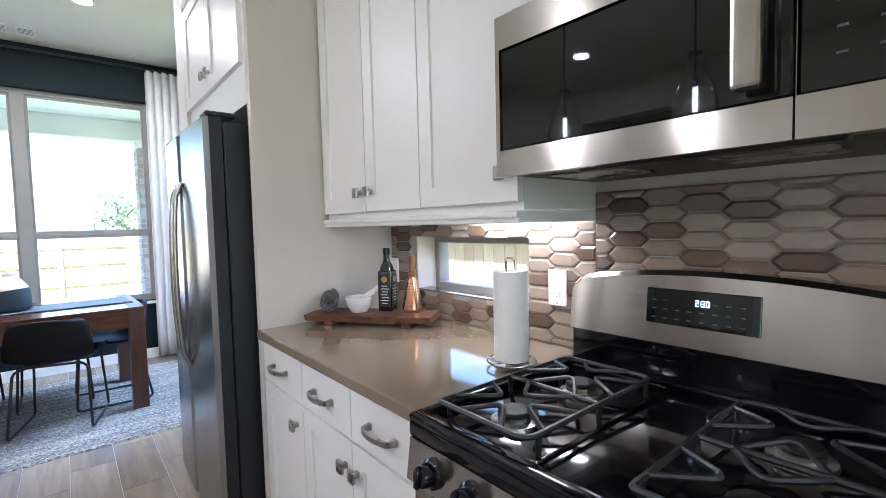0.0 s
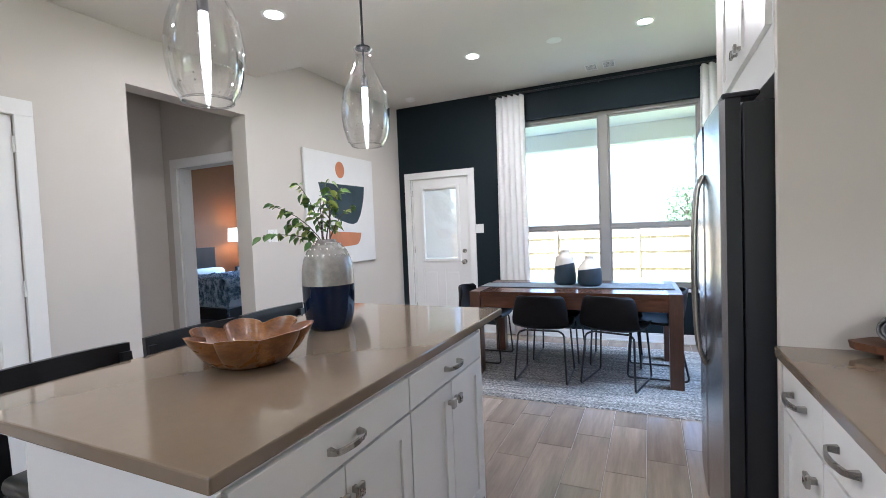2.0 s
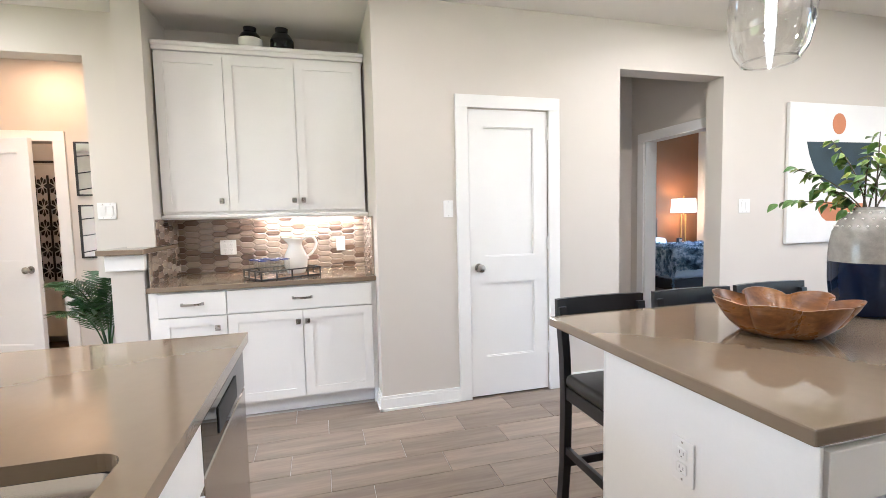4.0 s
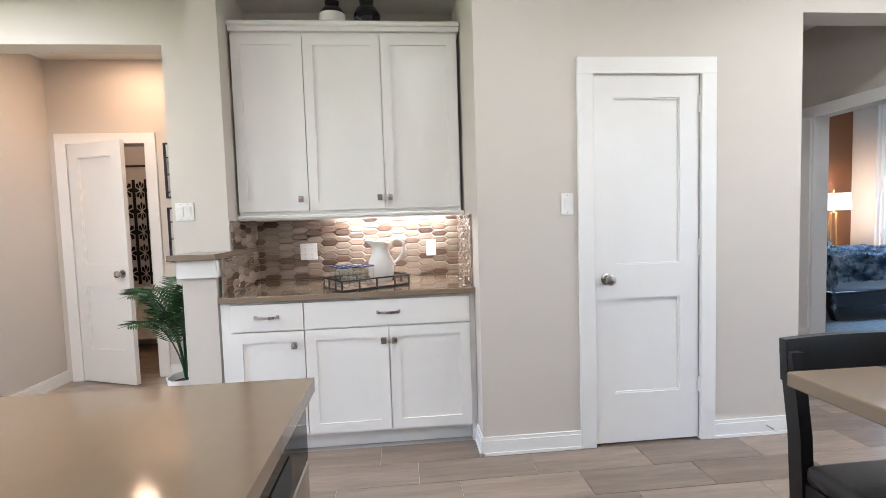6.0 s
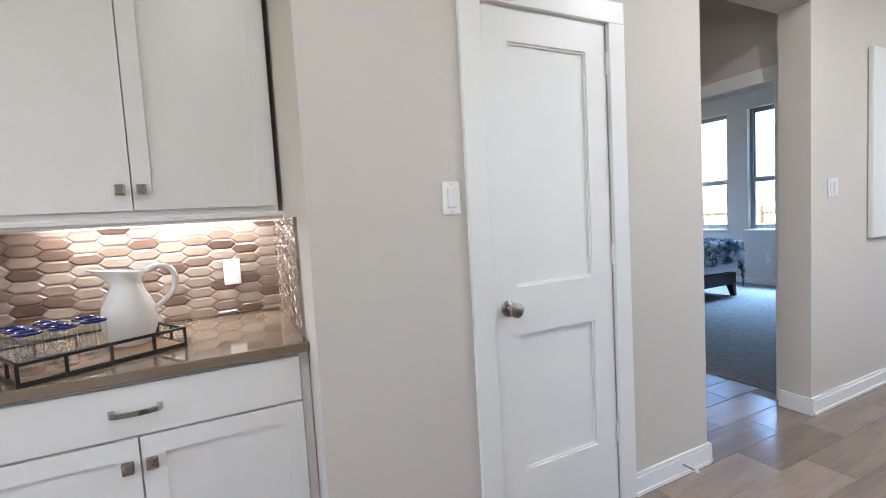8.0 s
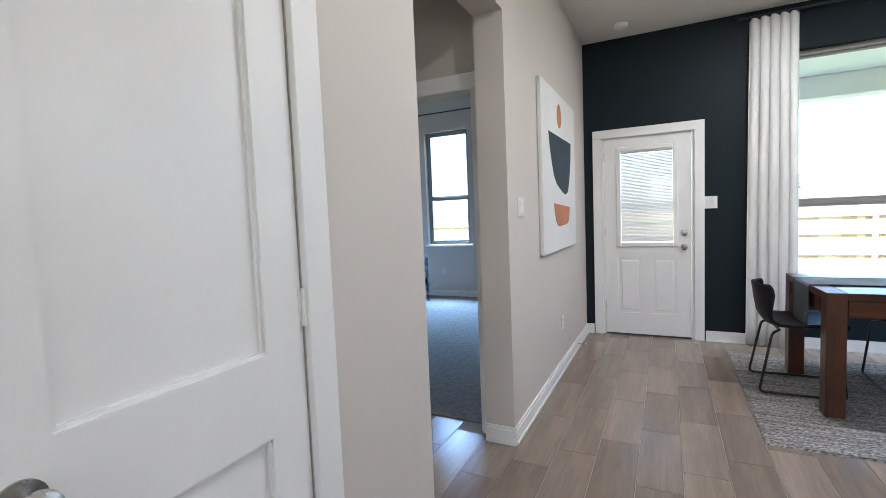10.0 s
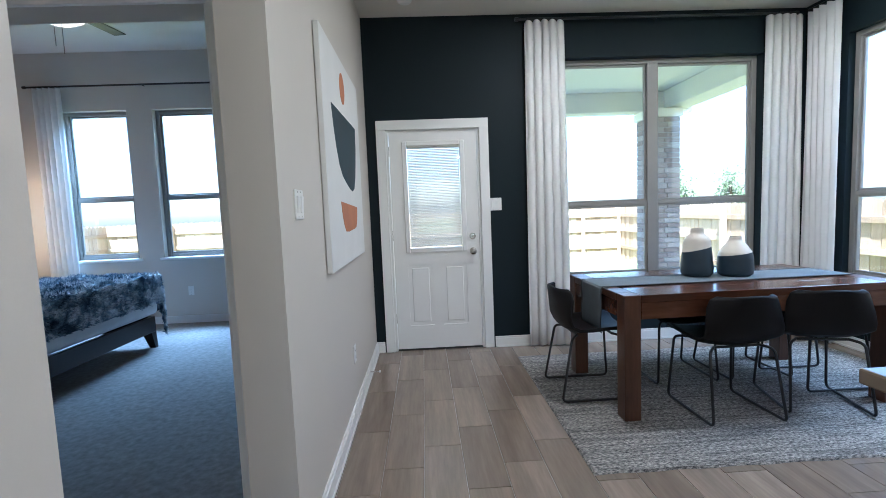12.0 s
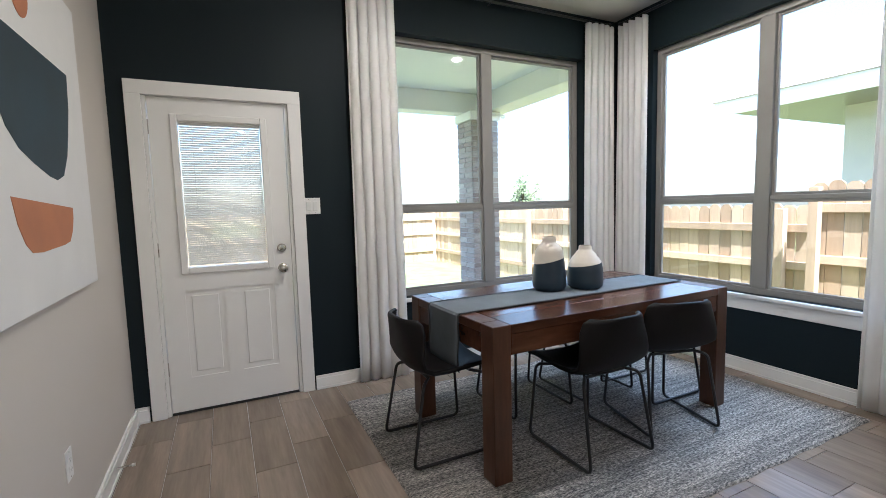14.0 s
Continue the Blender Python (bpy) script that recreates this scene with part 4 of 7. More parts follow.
upper_unit(pose(-3.36, -0.725, 0, 0, 0, 90), 0.965, 0.337, 1.375, 2.50, [(0, 0.478), (0.478, 0.955)], [0.445, 0.51], "white shaker wall cabinet with two tall doors")
b = bx(-3.697, -3.335, -1.165, 0.255, 2.501, 2.53, 0.003)
box(b, -3.697, -3.318, -1.167, 0.257, 2.53, 2.56, 0.008)
solid("crown_moulding", b, M["cab"], "white crown moulding on the niche cabinets", "moulding")
b = bx(-3.365, -3.345, -1.165, 0.255, 1.342, 1.374, 0.003)
box(b, -3.36, -3.33, -1.165, 0.255, 1.352, 1.372, 0.004)
solid("light_rail", b, M["cab"], "white light rail moulding under the niche cabinets", "moulding")


# sink peninsula (fronts face +y)
def sink_counter():
    b = bmesh.new()
    for p, q, r, s in cells(-1.550, 1.0, -1.55, -0.380, [(-0.70, 0.02, -0.94, -0.460)]):
        box(b, p, q, r, s, 0.886, 0.92)
    bmesh.ops.remove_doubles(b, verts=b.verts, dist=1e-5)
    solid("countertop", b, M["quartz"], "polished taupe quartz worktop with a cut-out for the sink", "countertop")
    t = thing("sink", "stainless undermount kitchen sink", "sink")
    s = bmesh.new()
    rings = []
    for inset, z in ((0.0, 0.885), (0.012, 0.86), (0.02, 0.70), (0.06, 0.675)):
        ring, x0, x1, y0, y1, r = [], -0.70 + inset, 0.02 - inset, -0.94 + inset, -0.460 - inset, 0.06
        for cx, cy, a0 in ((x1 - r, y1 - r, 0), (x0 + r, y1 - r, 90), (x0 + r, y0 + r, 180), (x1 - r, y0 + r, 270)):
            for k in range(7):
                a = radians(a0 + 15 * k)
                ring.append(s.verts.new((cx + r * math.cos(a), cy + r * math.sin(a), z)))
        rings.append(ring)
    for u, v in zip(rings, rings[1:]):
        for i in range(len(u)):
            s.faces.new((u[i], u[(i + 1) % len(u)], v[(i + 1) % len(u)], v[i]))
    s.faces.new(rings[-1])
    part("bowl", s, M["steel"], t, smooth=True)
    d = lathe(bmesh.new(), [(0.045, 0.676), (0.045, 0.680), (0.030, 0.681), (0.028, 0.677)], 24, -0.34, -0.75)
    part("drain", d, M["chrome"], t, "chrome sink drain", True)
    # corner fillets of the cut-out
    for cx, cy, sx, sy in ((-0.70, -0.460, 1, -1), (0.02, -0.460, -1, -1), (-0.70, -0.94, 1, 1), (0.02, -0.94, -1, 1)):
        f = bmesh.new()
        pts = [(0, 0)] + [(0.05 - 0.05 * math.sin(radians(15 * k)), 0.05 - 0.05 * math.cos(radians(15 * k))) for k in range(7)]
        lo = [f.verts.new((cx + sx * x, cy + sy * y, 0.887)) for x, y in pts]
        hi = [f.verts.new((cx + sx * x, cy + sy * y, 0.9199)) for x, y in pts]
        f.faces.new(lo), f.faces.new(hi)
        for i in range(len(pts)):
            f.faces.new((lo[i], lo[(i + 1) % len(pts)], hi[(i + 1) % len(pts)], hi[i]))
        part("cutout_corner", f, M["quartz"], t)


sink_counter()
dw = thing("dishwasher", "stainless dishwasher with a dark control strip", "dishwasher", pose(-0.900, -0.410, 0, 0, 0, 180))
part("body", bx(0, 0.60, 0.02, 0.58, 0.10, 0.87), M["black_side"], dw)
part("door", bx(0.003, 0.597, -0.018, 0.02, 0.11, 0.735, 0.005, 2), M["steel"], dw)
part("control_strip", bx(0.003, 0.597, -0.018, 0.02, 0.738, 0.868, 0.005, 2), M["black_glass"], dw, "black control strip")
part("pocket_handle", bx(0.17, 0.43, -0.0215, -0.0185, 0.765, 0.835, 0.001), M["slot"], dw, "recessed black pocket handle")
part("toe_kick", bx(0, 0.60, 0.06, 0.58, 0.0, 0.099), M["black_side"], dw)
solid("peninsula_end_panel", bx(-1.525, -1.5025, -1.25, -0.408, 0, 0.885, 0.002), M["cab"], "white painted end panel of the sink counter", "panel")
solid("peninsula_back_panel", bx(-1.502, 1.0, -1.25, -1.232, 0, 0.885, 0.002), M["cab"], "white painted back panel of the sink counter", "panel")
st = thing("sink_cabinet", "white shaker sink cabinet with two doors", "cabinet", pose(0.124, -0.410, 0, 0, 0, 180), "base cabinets")
part("body", bx(0, 1.022, 0.0, 0.02, 0.10, 0.885), M["cab"], st)
part("plinth", bx(0, 1.022, 0.06, 0.58, 0.0, 0.10), M["cab"], st)
for x0 in (0.0, 0.511):
    f = shaker("door", 0.505, 0.585, st, pose(x0 + 0.003, 0, 0.115))
    square_knob(f, 0.46 if x0 == 0 else 0.045, 0.51, -0.020)
    part("false_front", slab_front(0.505, 0.150), M["cab"], st, m=pose(x0 + 0.003, 0, 0.723))
b2 = bx(0.126, 1.0, -1.23, -0.410, 0.0, 0.885)
solid("corner_cabinet", b2, M["cab"], "plain white corner cabinet carrying the worktop", "cabinet")


# ---------- appliances ----------
def fridge():
    t = thing("refrigerator", "side-by-side stainless fridge with black sides", "refrigerator", pose(0.628, 2.985, 0, 0, 0, -90))
    w = 0.90
    part("body", bx(0, w, 0.006, 0.66, 0.03, 1.745, 0.004), M["black_side"], t, "black cabinet sides")
    for x0, x1 in ((0.0, 0.43), (0.436, w)):
        b = bmesh.new()
        n = 12
        rows = []
        for z in (0.06, 1.762):
            fr = []
            for i in range(n + 1):
                u = i / n
                e = min(u, 1 - u)
                bow = 0.012 * (1 - (2 * (x0 + u * (x1 - x0)) / w - 1) ** 2) + (0.012 * min(1, e / 0.04) - 0.012)
                fr.append(b.verts.new((x0 + u * (x1 - x0), -0.058 - bow, z)))
            bk = [b.verts.new((x1, 0, z)), b.verts.new((x0, 0, z))]
            rows.append(fr + bk)
            b.faces.new(rows[-1])
        for i in range(len(rows[0])):
            j = (i + 1) % len(rows[0])
            b.faces.new((rows[0][i], rows[0][j], rows[1][j], rows[1][i]))
        bmesh.ops.recalc_face_normals(b, faces=b.faces)
        for fc_ in b.faces:
            fc_.material_index = 1 if abs(fc_.normal.x) > 0.8 else 0
        d = part("door", b, [M["steel_v"], M["black_side"]], t)
        hx = 0.392 if x0 == 0 else 0.474
        hb = bmesh.new()
        pts = [(hx, -0.070 - 0.040 * math.sin(math.pi * k / 14) ** 0.35 - 0.004, 0.70 + 0.84 * k / 14) for k in range(15)]
        tube(hb, pts, 0.0105, 10)
        part("handle", hb, M["steel"], d, "bowed stainless handle", True)
    part("badge", lathe(bmesh.new(), [(0.022, 0), (0.022, 0.003), (0.018, 0.004)], 24), M["chrome"], t, "small round chrome badge", True, pose(0.20, -0.0715, 1.64, 90))
    part("hinge_cover", bx(0.80, 0.89, -0.055, 0.06, 1.764, 1.785, 0.006), M["black_side"], t)
    part("hinge_cover", bx(0.01, 0.10, -0.055, 0.06, 1.764, 1.785, 0.006), M["black_side"], t)
    part("kick_grille", bx(0.01, w - 0.01, -0.02, 0.02, 0.0, 0.055), M["black_side"], t)


def microwave():
    # local x runs to -y, front face at y 0 (x = 0.95)
    w, z0, z1 = 0.756, 1.43, 1.795
    t = thing("microwave", "over-range stainless microwave with a black glass door", "microwave", pose(0.948, 0.904, 0, 0, 0, -90))
    part("body", bx(0.002, w - 0.002, 0.012, EK - 0.958, z0 + 0.022, z1), M["black_side"], t)
    b = bmesh.new()
    dw_ = 0.566
    for p, q, r, s in cells(0, dw_, z0, z1, [(0.012, dw_ - 0.0, z0 + 0.060, z1 - 0.075)]):
        box(b, p, q, -0.020, 0.011, r, s)
    bmesh.ops.remove_doubles(b, verts=b.verts, dist=1e-5)
    door = part("door", b, M["steel"], t, "brushed stainless door frame")
    part("glass", bx(0.013, dw_ - 0.001, -0.016, 0.008, z0 + 0.061, z1 - 0.076, 0.004), M["black_glass"], door, "black mirror-like door glass")
    part("handle", bx(0.500, 0.540, -0.066, -0.034, z0 + 0.075, z1 - 0.03, 0.006, 2), M["steel"], door, "wide flat stainless handle")
    for z in (z0 + 0.12, z1 - 0.08):
        part("handle_post", bx(0.508, 0.530, -0.034, -0.016, z, z + 0.03, 0.002), M["steel"], door)
    b = bmesh.new()
    for p, q, r, s in cells(dw_ + 0.003, w, z0, z1, [(dw_ + 0.004, w - 0.004, z0 + 0.060, z1 - 0.075)]):
        box(b, p, q, -0.020, 0.011, r, s)
    bmesh.ops.remove_doubles(b, verts=b.verts, dist=1e-5)
    part("control_frame", b, M["steel"], t)
    pan = part("control_panel", bx(dw_ + 0.005, w - 0.005, -0.016, 0.008, z0 + 0.061, z1 - 0.076, 0.003), M["black_glass"], t)
    for r in range(6):
        for c in range(3):
            x, z = dw_ + 0.045 + c * 0.042, z0 + 0.105 + r * 0.034
            part("key_mark", bx(x, x + 0.012, -0.0168, -0.0158, z, z + 0.0035), M["key_ink"], pan)
    part("base_plate", bx(0.004, w - 0.004, 0.0, EK - 0.96, z0 + 0.006, z0 + 0.022), M["black_metal"], t)
    for x in (0.16, 0.50):
        part("grease_filter", bx(x - 0.09, x + 0.09, 0.09, 0.25, z0 + 0.001, z0 + 0.006, 0.002), M["nickel"], t)
    part("vent_lip", bx(0.20, 0.62, 0.015, 0.05, z0 - 0.004, z0 + 0.006, 0.002), M["black_metal"], t)


def seven_segment(parent, text, x, z, h, y):
    segs = {"0": "abcdef", "1": "bc", "2": "abged", "3": "abgcd", ":": ":"}
    w = h * 0.5
    b = bmesh.new()
    for ch in text:
        k = h * 0.11
        for s in segs[ch]:
            if s == ":":
                for zz in (0.3, 0.62):
                    box(b, x + k * 0.3, x + k * 1.3, y, y + 0.001, z + h * zz, z + h * zz + k)
                continue
            r = {"a": (0, w, h - k, h), "g": (0, w, h / 2 - k / 2, h / 2 + k / 2), "d": (0, w, 0, k), "b": (w - k, w, h / 2, h), "c": (w - k, w, 0, h / 2), "f": (0, k, h / 2, h), "e": (0, k, 0, h / 2)}[s]
            box(b, x + r[0], x + r[1], y, y + 0.001, z + r[2], z + r[3])
        x += h * 0.24 if ch == ":" else w * 1.4
    return part("clock_digits", b, M["clock"], parent, "glowing clock digits reading 2:30")


def gas_range():
    w = 0.758
    t = thing("gas_range", "stainless gas range with a black cooktop and grates", "range", pose(0.70, 0.943, 0, 0, 0, -90))
    D = EK - 0.70 - 0.004
    part("body", bx(0.003, w - 0.003, 0.03, D, 0.02, 0.895), M["black_side"], t)
    part("oven_door", bx(0.004, w - 0.004, -0.012, 0.029, 0.21, 0.775, 0.006, 2), M["steel"], t)
    part("oven_glass", bx(0.10, w - 0.10, -0.015, -0.011, 0.32, 0.66, 0.002), M["black_glass"], t)
    hb = tube(bmesh.new(), arc_path([(0.05, -0.012, 0.735), (0.05, -0.062, 0.735), (w - 0.05, -0.062, 0.735), (w - 0.05, -0.012, 0.735)], 0.02), 0.013, 12)
    part("oven_handle", hb, M["steel"], t, smooth=True)
    part("drawer", bx(0.004, w - 0.004, -0.010, 0.029, 0.03, 0.20, 0.005), M["steel"], t)
    # sloped control panel
    b = bmesh.new()
    prof = [(-0.030, 0.785), (-0.018, 0.872), (0.03, 0.872), (0.03, 0.785)]
    lo = [b.verts.new((0.004, y, z)) for y, z in prof]
    hi = [b.verts.new((w - 0.004, y, z)) for y, z in prof]
    b.faces.new(lo), b.faces.new(hi)
    for i in range(4):
        b.faces.new((lo[i], lo[(i + 1) % 4], hi[(i + 1) % 4], hi[i]))
    part("control_panel", b, M["steel"], t)
    for x in (0.09, 0.20, 0.379, 0.558, 0.668):
        k = lathe(bmesh.new(), [(0.030, 0), (0.030, 0.006), (0.024, 0.010), (0.021, 0.034), (0.017, 0.038), (0.0, 0.038)], 24, cap=False)
        box(k, -0.006, 0.006, -0.021, 0.021, 0.03, 0.046, 0.003)
        part("burner_knob", k, M["black_enamel"], t, "glossy black burner knob", True, pose(x, -0.025, 0.828, 82))
    # cooktop tray with a raised rim
    b = bx(0, w, -0.020, D - 0.06, 0.873, 0.908, 0.008, 2)
    top = part("cooktop", b, M["black_enamel"], t, "glossy black enamel cooktop", True)
    for p, q, r, s in ((0.0, w, -0.020, 0.02), (0.0, w, D - 0.10, D - 0.06), (0.0, 0.022, 0.02, D - 0.10), (w - 0.022, w, 0.02, D - 0.10)):
        part("cooktop_rim", bx(p, q, r, s, 0.905, 0.924, 0.007, 2), M["black_enamel"], top, "", True)
    rim = tube(bmesh.new(), arc_path([(0.028, 0.03, 0.911), (0.028, D - 0.11, 0.911), (0.30, D - 0.11, 0.911), (0.30, 0.03, 0.911), (0.03, 0.03, 0.911)], 0.02), 0.004, 6)
    part("burner_well_rim", rim, M["black_enamel"], t, smooth=True)
    burners = [(0.165, 0.135), (0.165, 0.375), (0.592, 0.135), (0.592, 0.375)]
    for x, y in burners:
        bb = lathe(bmesh.new(), [(0.052, 0.908), (0.050, 0.916), (0.036, 0.919), (0.036, 0.928)], 28, x, y)
        bo = part("burner", bb, M["nickel"], t, "aluminium burner head", True)
        cc = lathe(bmesh.new(), [(0.034, 0.928), (0.035, 0.934), (0.031, 0.938), (0.010, 0.939)], 28, x, y)
        part("burner_cap", cc, M["cast_iron"], bo, "", True)
    for x0, x1 in ((0.045, 0.285), (0.472, 0.712)):
        g = bmesh.new()
        z = 0.948
        y0, y1 = 0.03, 0.485
        tube(g, arc_path([(x0 + 0.02, y0, z), (x1, y0, z), (x1, y1, z), (x0, y1, z), (x0, y0, z), (x0 + 0.02, y0, z)], 0.03), 0.0058, 6)
        xc = (x0 + x1) / 2
        for yc, ya, yb in ((0.135, y0, 0.252), (0.375, 0.263, y1)):
            # pointed loops that run in from the frame towards the burner
            for sx, xe in ((-1, x0), (1, x1)):
                tube(g, arc_path([(xe, yc - 0.058, z), (xc + sx * 0.030, yc, z + 0.008), (xe, yc + 0.058, z)], 0.03, 5), 0.0054, 7)
            for sy, ye in ((-1, ya), (1, yb)):
                tube(g, arc_path([(xc - 0.060, ye, z), (xc, yc + sy * 0.030, z + 0.008), (xc + 0.060, ye, z)], 0.03, 5), 0.0054, 7)
        tube(g, [(x0, 0.2575, z), (x1, 0.2575, z)], 0.0058, 7)
        for x, y in ((x0, y0 + 0.03), (x1, y0 + 0.03), (x0, y1 - 0.03), (x1, y1 - 0.03), (x0, 0.257), (x1, 0.257)):
            tube(g, [(x, y, z), (x, y, 0.909)], 0.006, 6)
        part("grate", g, M["cast_iron"], t, "black cast iron burner grate", True)
    for i in range(7):
        part("vent_fin", bx(0.42 + i * 0.012, 0.426 + i * 0.012, 0.44, 0.51, 0.909, 0.914), M["chrome"], t)
    # back guard with a gently arched steel top
    part("guard_base", bx(0.0, w, D - 0.075, D - 0.006, 0.90, 1.02, 0.006), M["black_enamel"], t)
    b = bmesh.new()
    n = 20
    rows = []
    for i in range(n + 1):
        u = i / n
        zt = 1.165 + 0.032 * (1 - (2 * u - 1) ** 2)
        e = min(u, 1 - u)
        zt -= 0.03 * max(0, 1 - e / 0.03)
        x = 0.0 + u * w
        rows.append([b.verts.new(p) for p in ((x, D - 0.085, 1.012), (x, D - 0.070, zt - 0.012), (x, D - 0.058, zt), (x, D - 0.012, zt), (x, D - 0.012, 1.012))])
    for a, c in zip(rows, rows[1:]):
        for i in range(5):
            b.faces.new((a[i], a[(i + 1) % 5], c[(i + 1) % 5], c[i]))
    b.faces.new(rows[0]), b.faces.new(rows[-1])
    gd = part("back_guard", b, M["steel"], t, "brushed stainless back guard", True)
    tilt = math.degrees(math.atan2(0.015, 0.145))
    disp = part("display", bx(0.228, 0.478, -0.004, 0.0, 0.0, 0.088, 0.0015), M["black_glass"], t, "black clock display", m=pose(0, D - 0.0815, 1.062, -tilt))
    seven_segment(disp, "2:30", 0.345, 0.052, 0.0145, -0.0056)
    for r in range(3):
        for c in range(8):
            if r == 2 and 2 <= c <= 4:
                continue
            x, z = 0.243 + c * 0.028, 0.014 + r * 0.022
            part("key_mark", bx(x, x + 0.010, -0.0052, -0.0042, z, z + 0.0025), M["key_ink"], disp)


fridge()
microwave()
gas_range()


# ---------- ceiling lights and fittings ----------
def can_light(x, y, z, watts, colour=None):
    t = thing("recessed_light", "lit round recessed ceiling light with a white trim, some added unseen", "ceiling light", pose(x, y, z), "recessed lights")
    part("trim_ring", lathe(bmesh.new(), [(0.078, 0.0), (0.077, -0.005), (0.060, -0.006), (0.0545, -0.001)], 32, cap=False), M["trim"], t, smooth=True)
    part("diffuser", lathe(bmesh.new(), [(0.054, -0.003), (0.0001, -0.003)], 32, cap=False), M["can_glow"], t, "glowing warm lens")
    lamp("can_lamp", "AREA", watts, colour or WARM, Matrix.Translation((x, y, z - 0.012)), 0.11)


for x, y in ((-1.22, 4.48), (0.33, 4.50)):
    can_light(x, y, DZ, CAN_W * 1.4)
can_light(-1.83, 2.48, KZ, CAN_W * 0.7)
# an assumed can, added and kept dim
can_light(-1.83, 0.1, KZ, CAN_W * 0.35)
# unseen cans added over the living room as fill from behind
for x, y in ((0.1, -2.6), (-1.3, -2.6), (-2.6, -2.6)):
    can_light(x, y, KZ, CAN_W)
can_light(-4.15, -2.3, KZ, 1.0, HALL)
# unseen can added to brighten the bathroom
can_light(-5.2, -2.7, KZ, 0.5, HALL)


def pendant(x, y, z0):
    """A clear bottle-shaped glass on a black stem, its foot at z0."""
    t = thing("pendant_lamp", "clear blown glass pendant on a black stem, lit", "pendant lamp", pose(x, y, z0), "pendants over the island")
    prof = [(0.078, 0.0), (0.099, 0.03), (0.112, 0.08), (0.1185, 0.13), (0.1185, 0.17), (0.111, 0.22), (0.094, 0.27), (0.070, 0.32), (0.050, 0.36), (0.0385, 0.39), (0.036, 0.412), (0.039, 0.432), (0.047, 0.445)]
    prof = [(r * 0.90, h * 0.95) for r, h in prof]
    b = bmesh.new()
    lathe(b, prof, 40, cap=False)
    g = part("glass_shade", b, M["clear"], t, "clear bottle-shaped glass with small bubbles", True)
    g.visible_shadow = False
    b = bmesh.new()
    rnd = random.Random(int(y * 100))
    for k in range(46):
        h = rnd.uniform(0.01, 0.40)
        r = float(np.interp(h, [q[1] for q in prof], [q[0] for q in prof])) - 0.001
        a = rnd.uniform(0, 6.283)
        bmesh.ops.create_icosphere(b, subdivisions=1, radius=rnd.uniform(0.0015, 0.0032), matrix=Matrix.Translation((r * math.cos(a), r * math.sin(a), h)))
    part("bubbles", b, M["chrome"], g, "", True)["kind"] = "stuff"
    part("rim", tube(bmesh.new(), [(0.070 * math.cos(k * math.pi / 18), 0.070 * math.sin(k * math.pi / 18), 0) for k in range(36)], 0.0032, 6, True), M["clear"], g, "", True)
    part("cap", lathe(bmesh.new(), [(0.034, 0.424), (0.036, 0.428), (0.034, 0.432), (0.010, 0.434), (0.008, 0.446)], 24), M["black_metal"], t, smooth=True)
    top = KZ - z0
    part("stem", lathe(bmesh.new(), [(0.0055, 0.44), (0.0055, top - 0.02)], 10), M["black_metal"], t, smooth=True)
    part("canopy", lathe(bmesh.new(), [(0.06, top - 0.022), (0.06, top - 0.004), (0.05, top)], 28), M["black_metal"], t, smooth=True)
    part("inner_stem", lathe(bmesh.new(), [(0.004, 0.30), (0.004, 0.425)], 8), M["black_metal"], t)
    part("socket", lathe(bmesh.new(), [(0.013, 0.255), (0.016, 0.262), (0.016, 0.30), (0.006, 0.312)], 16), M["black_metal"], t, smooth=True)
    part("bulb_glass", lathe(bmesh.new(), [(0.004, 0.085), (0.0125, 0.10), (0.0135, 0.24), (0.012, 0.256)], 16, cap=False), M["bulb_tube"], t, "glowing tubular bulb", True).visible_shadow = False
    b = bmesh.new()
    for k in range(4):
        a = k * math.pi / 2
        tube(b, [(0.007 * math.cos(a), 0.007 * math.sin(a), 0.10), (0.008 * math.cos(a), 0.008 * math.sin(a), 0.238)], 0.0023, 6)
    part("filament", b, M["bulb"], t, "glowing warm filament")
    lamp("pendant_light", "POINT", PEND_W, WARM, Matrix.Translation((x, y, z0 + 0.17)), 0.009)


pendant(-0.805, 1.935, 1.735)
pendant(-0.825, 1.15, 1.745)

t = thing("smoke_detector", "white round ceiling smoke detector", "smoke detector", pose(-2.42, 5.40, DZ))
part("housing", lathe(bmesh.new(), [(0.045, -0.035), (0.055, -0.028), (0.062, -0.006), (0.062, 0.0)], 32), M["white_plastic"], t, smooth=True)
part("grille", lathe(bmesh.new(), [(0.022, -0.038), (0.026, -0.034)], 24), M["trim"], t)
t = thing("ceiling_speaker", "flat white round ceiling cover", "ceiling cover", pose(-0.43, 4.50, DZ))
part("disc", lathe(bmesh.new(), [(0.062, -0.006), (0.070, -0.003), (0.070, 0.0)], 32), M["white_plastic"], t, smooth=True)
for x in (-0.21, -0.03):
    t = thing("ceiling_vent", "small white ceiling air vent with slats", "air vent", pose(x, 5.42, DZ), "ceiling vents")
    part("backing", bx(-0.052, 0.052, -0.09, 0.09, -0.002, 0.0), M["slot"], t)
    for p, q, r, s in ((-0.062, -0.052, -0.10, 0.10), (0.052, 0.062, -0.10, 0.10), (-0.052, 0.052, -0.10, -0.09), (-0.052, 0.052, 0.09, 0.10)):
        part("frame", bx(p, q, r, s, -0.008, 0.0), M["trim"], t)
    for i in range(6):
        part("slat", bx(-0.052, 0.052, -0.0035, 0.0035, -0.007, -0.001), M["trim"], t, m=pose(0, -0.075 + i * 0.03, 0, 35))


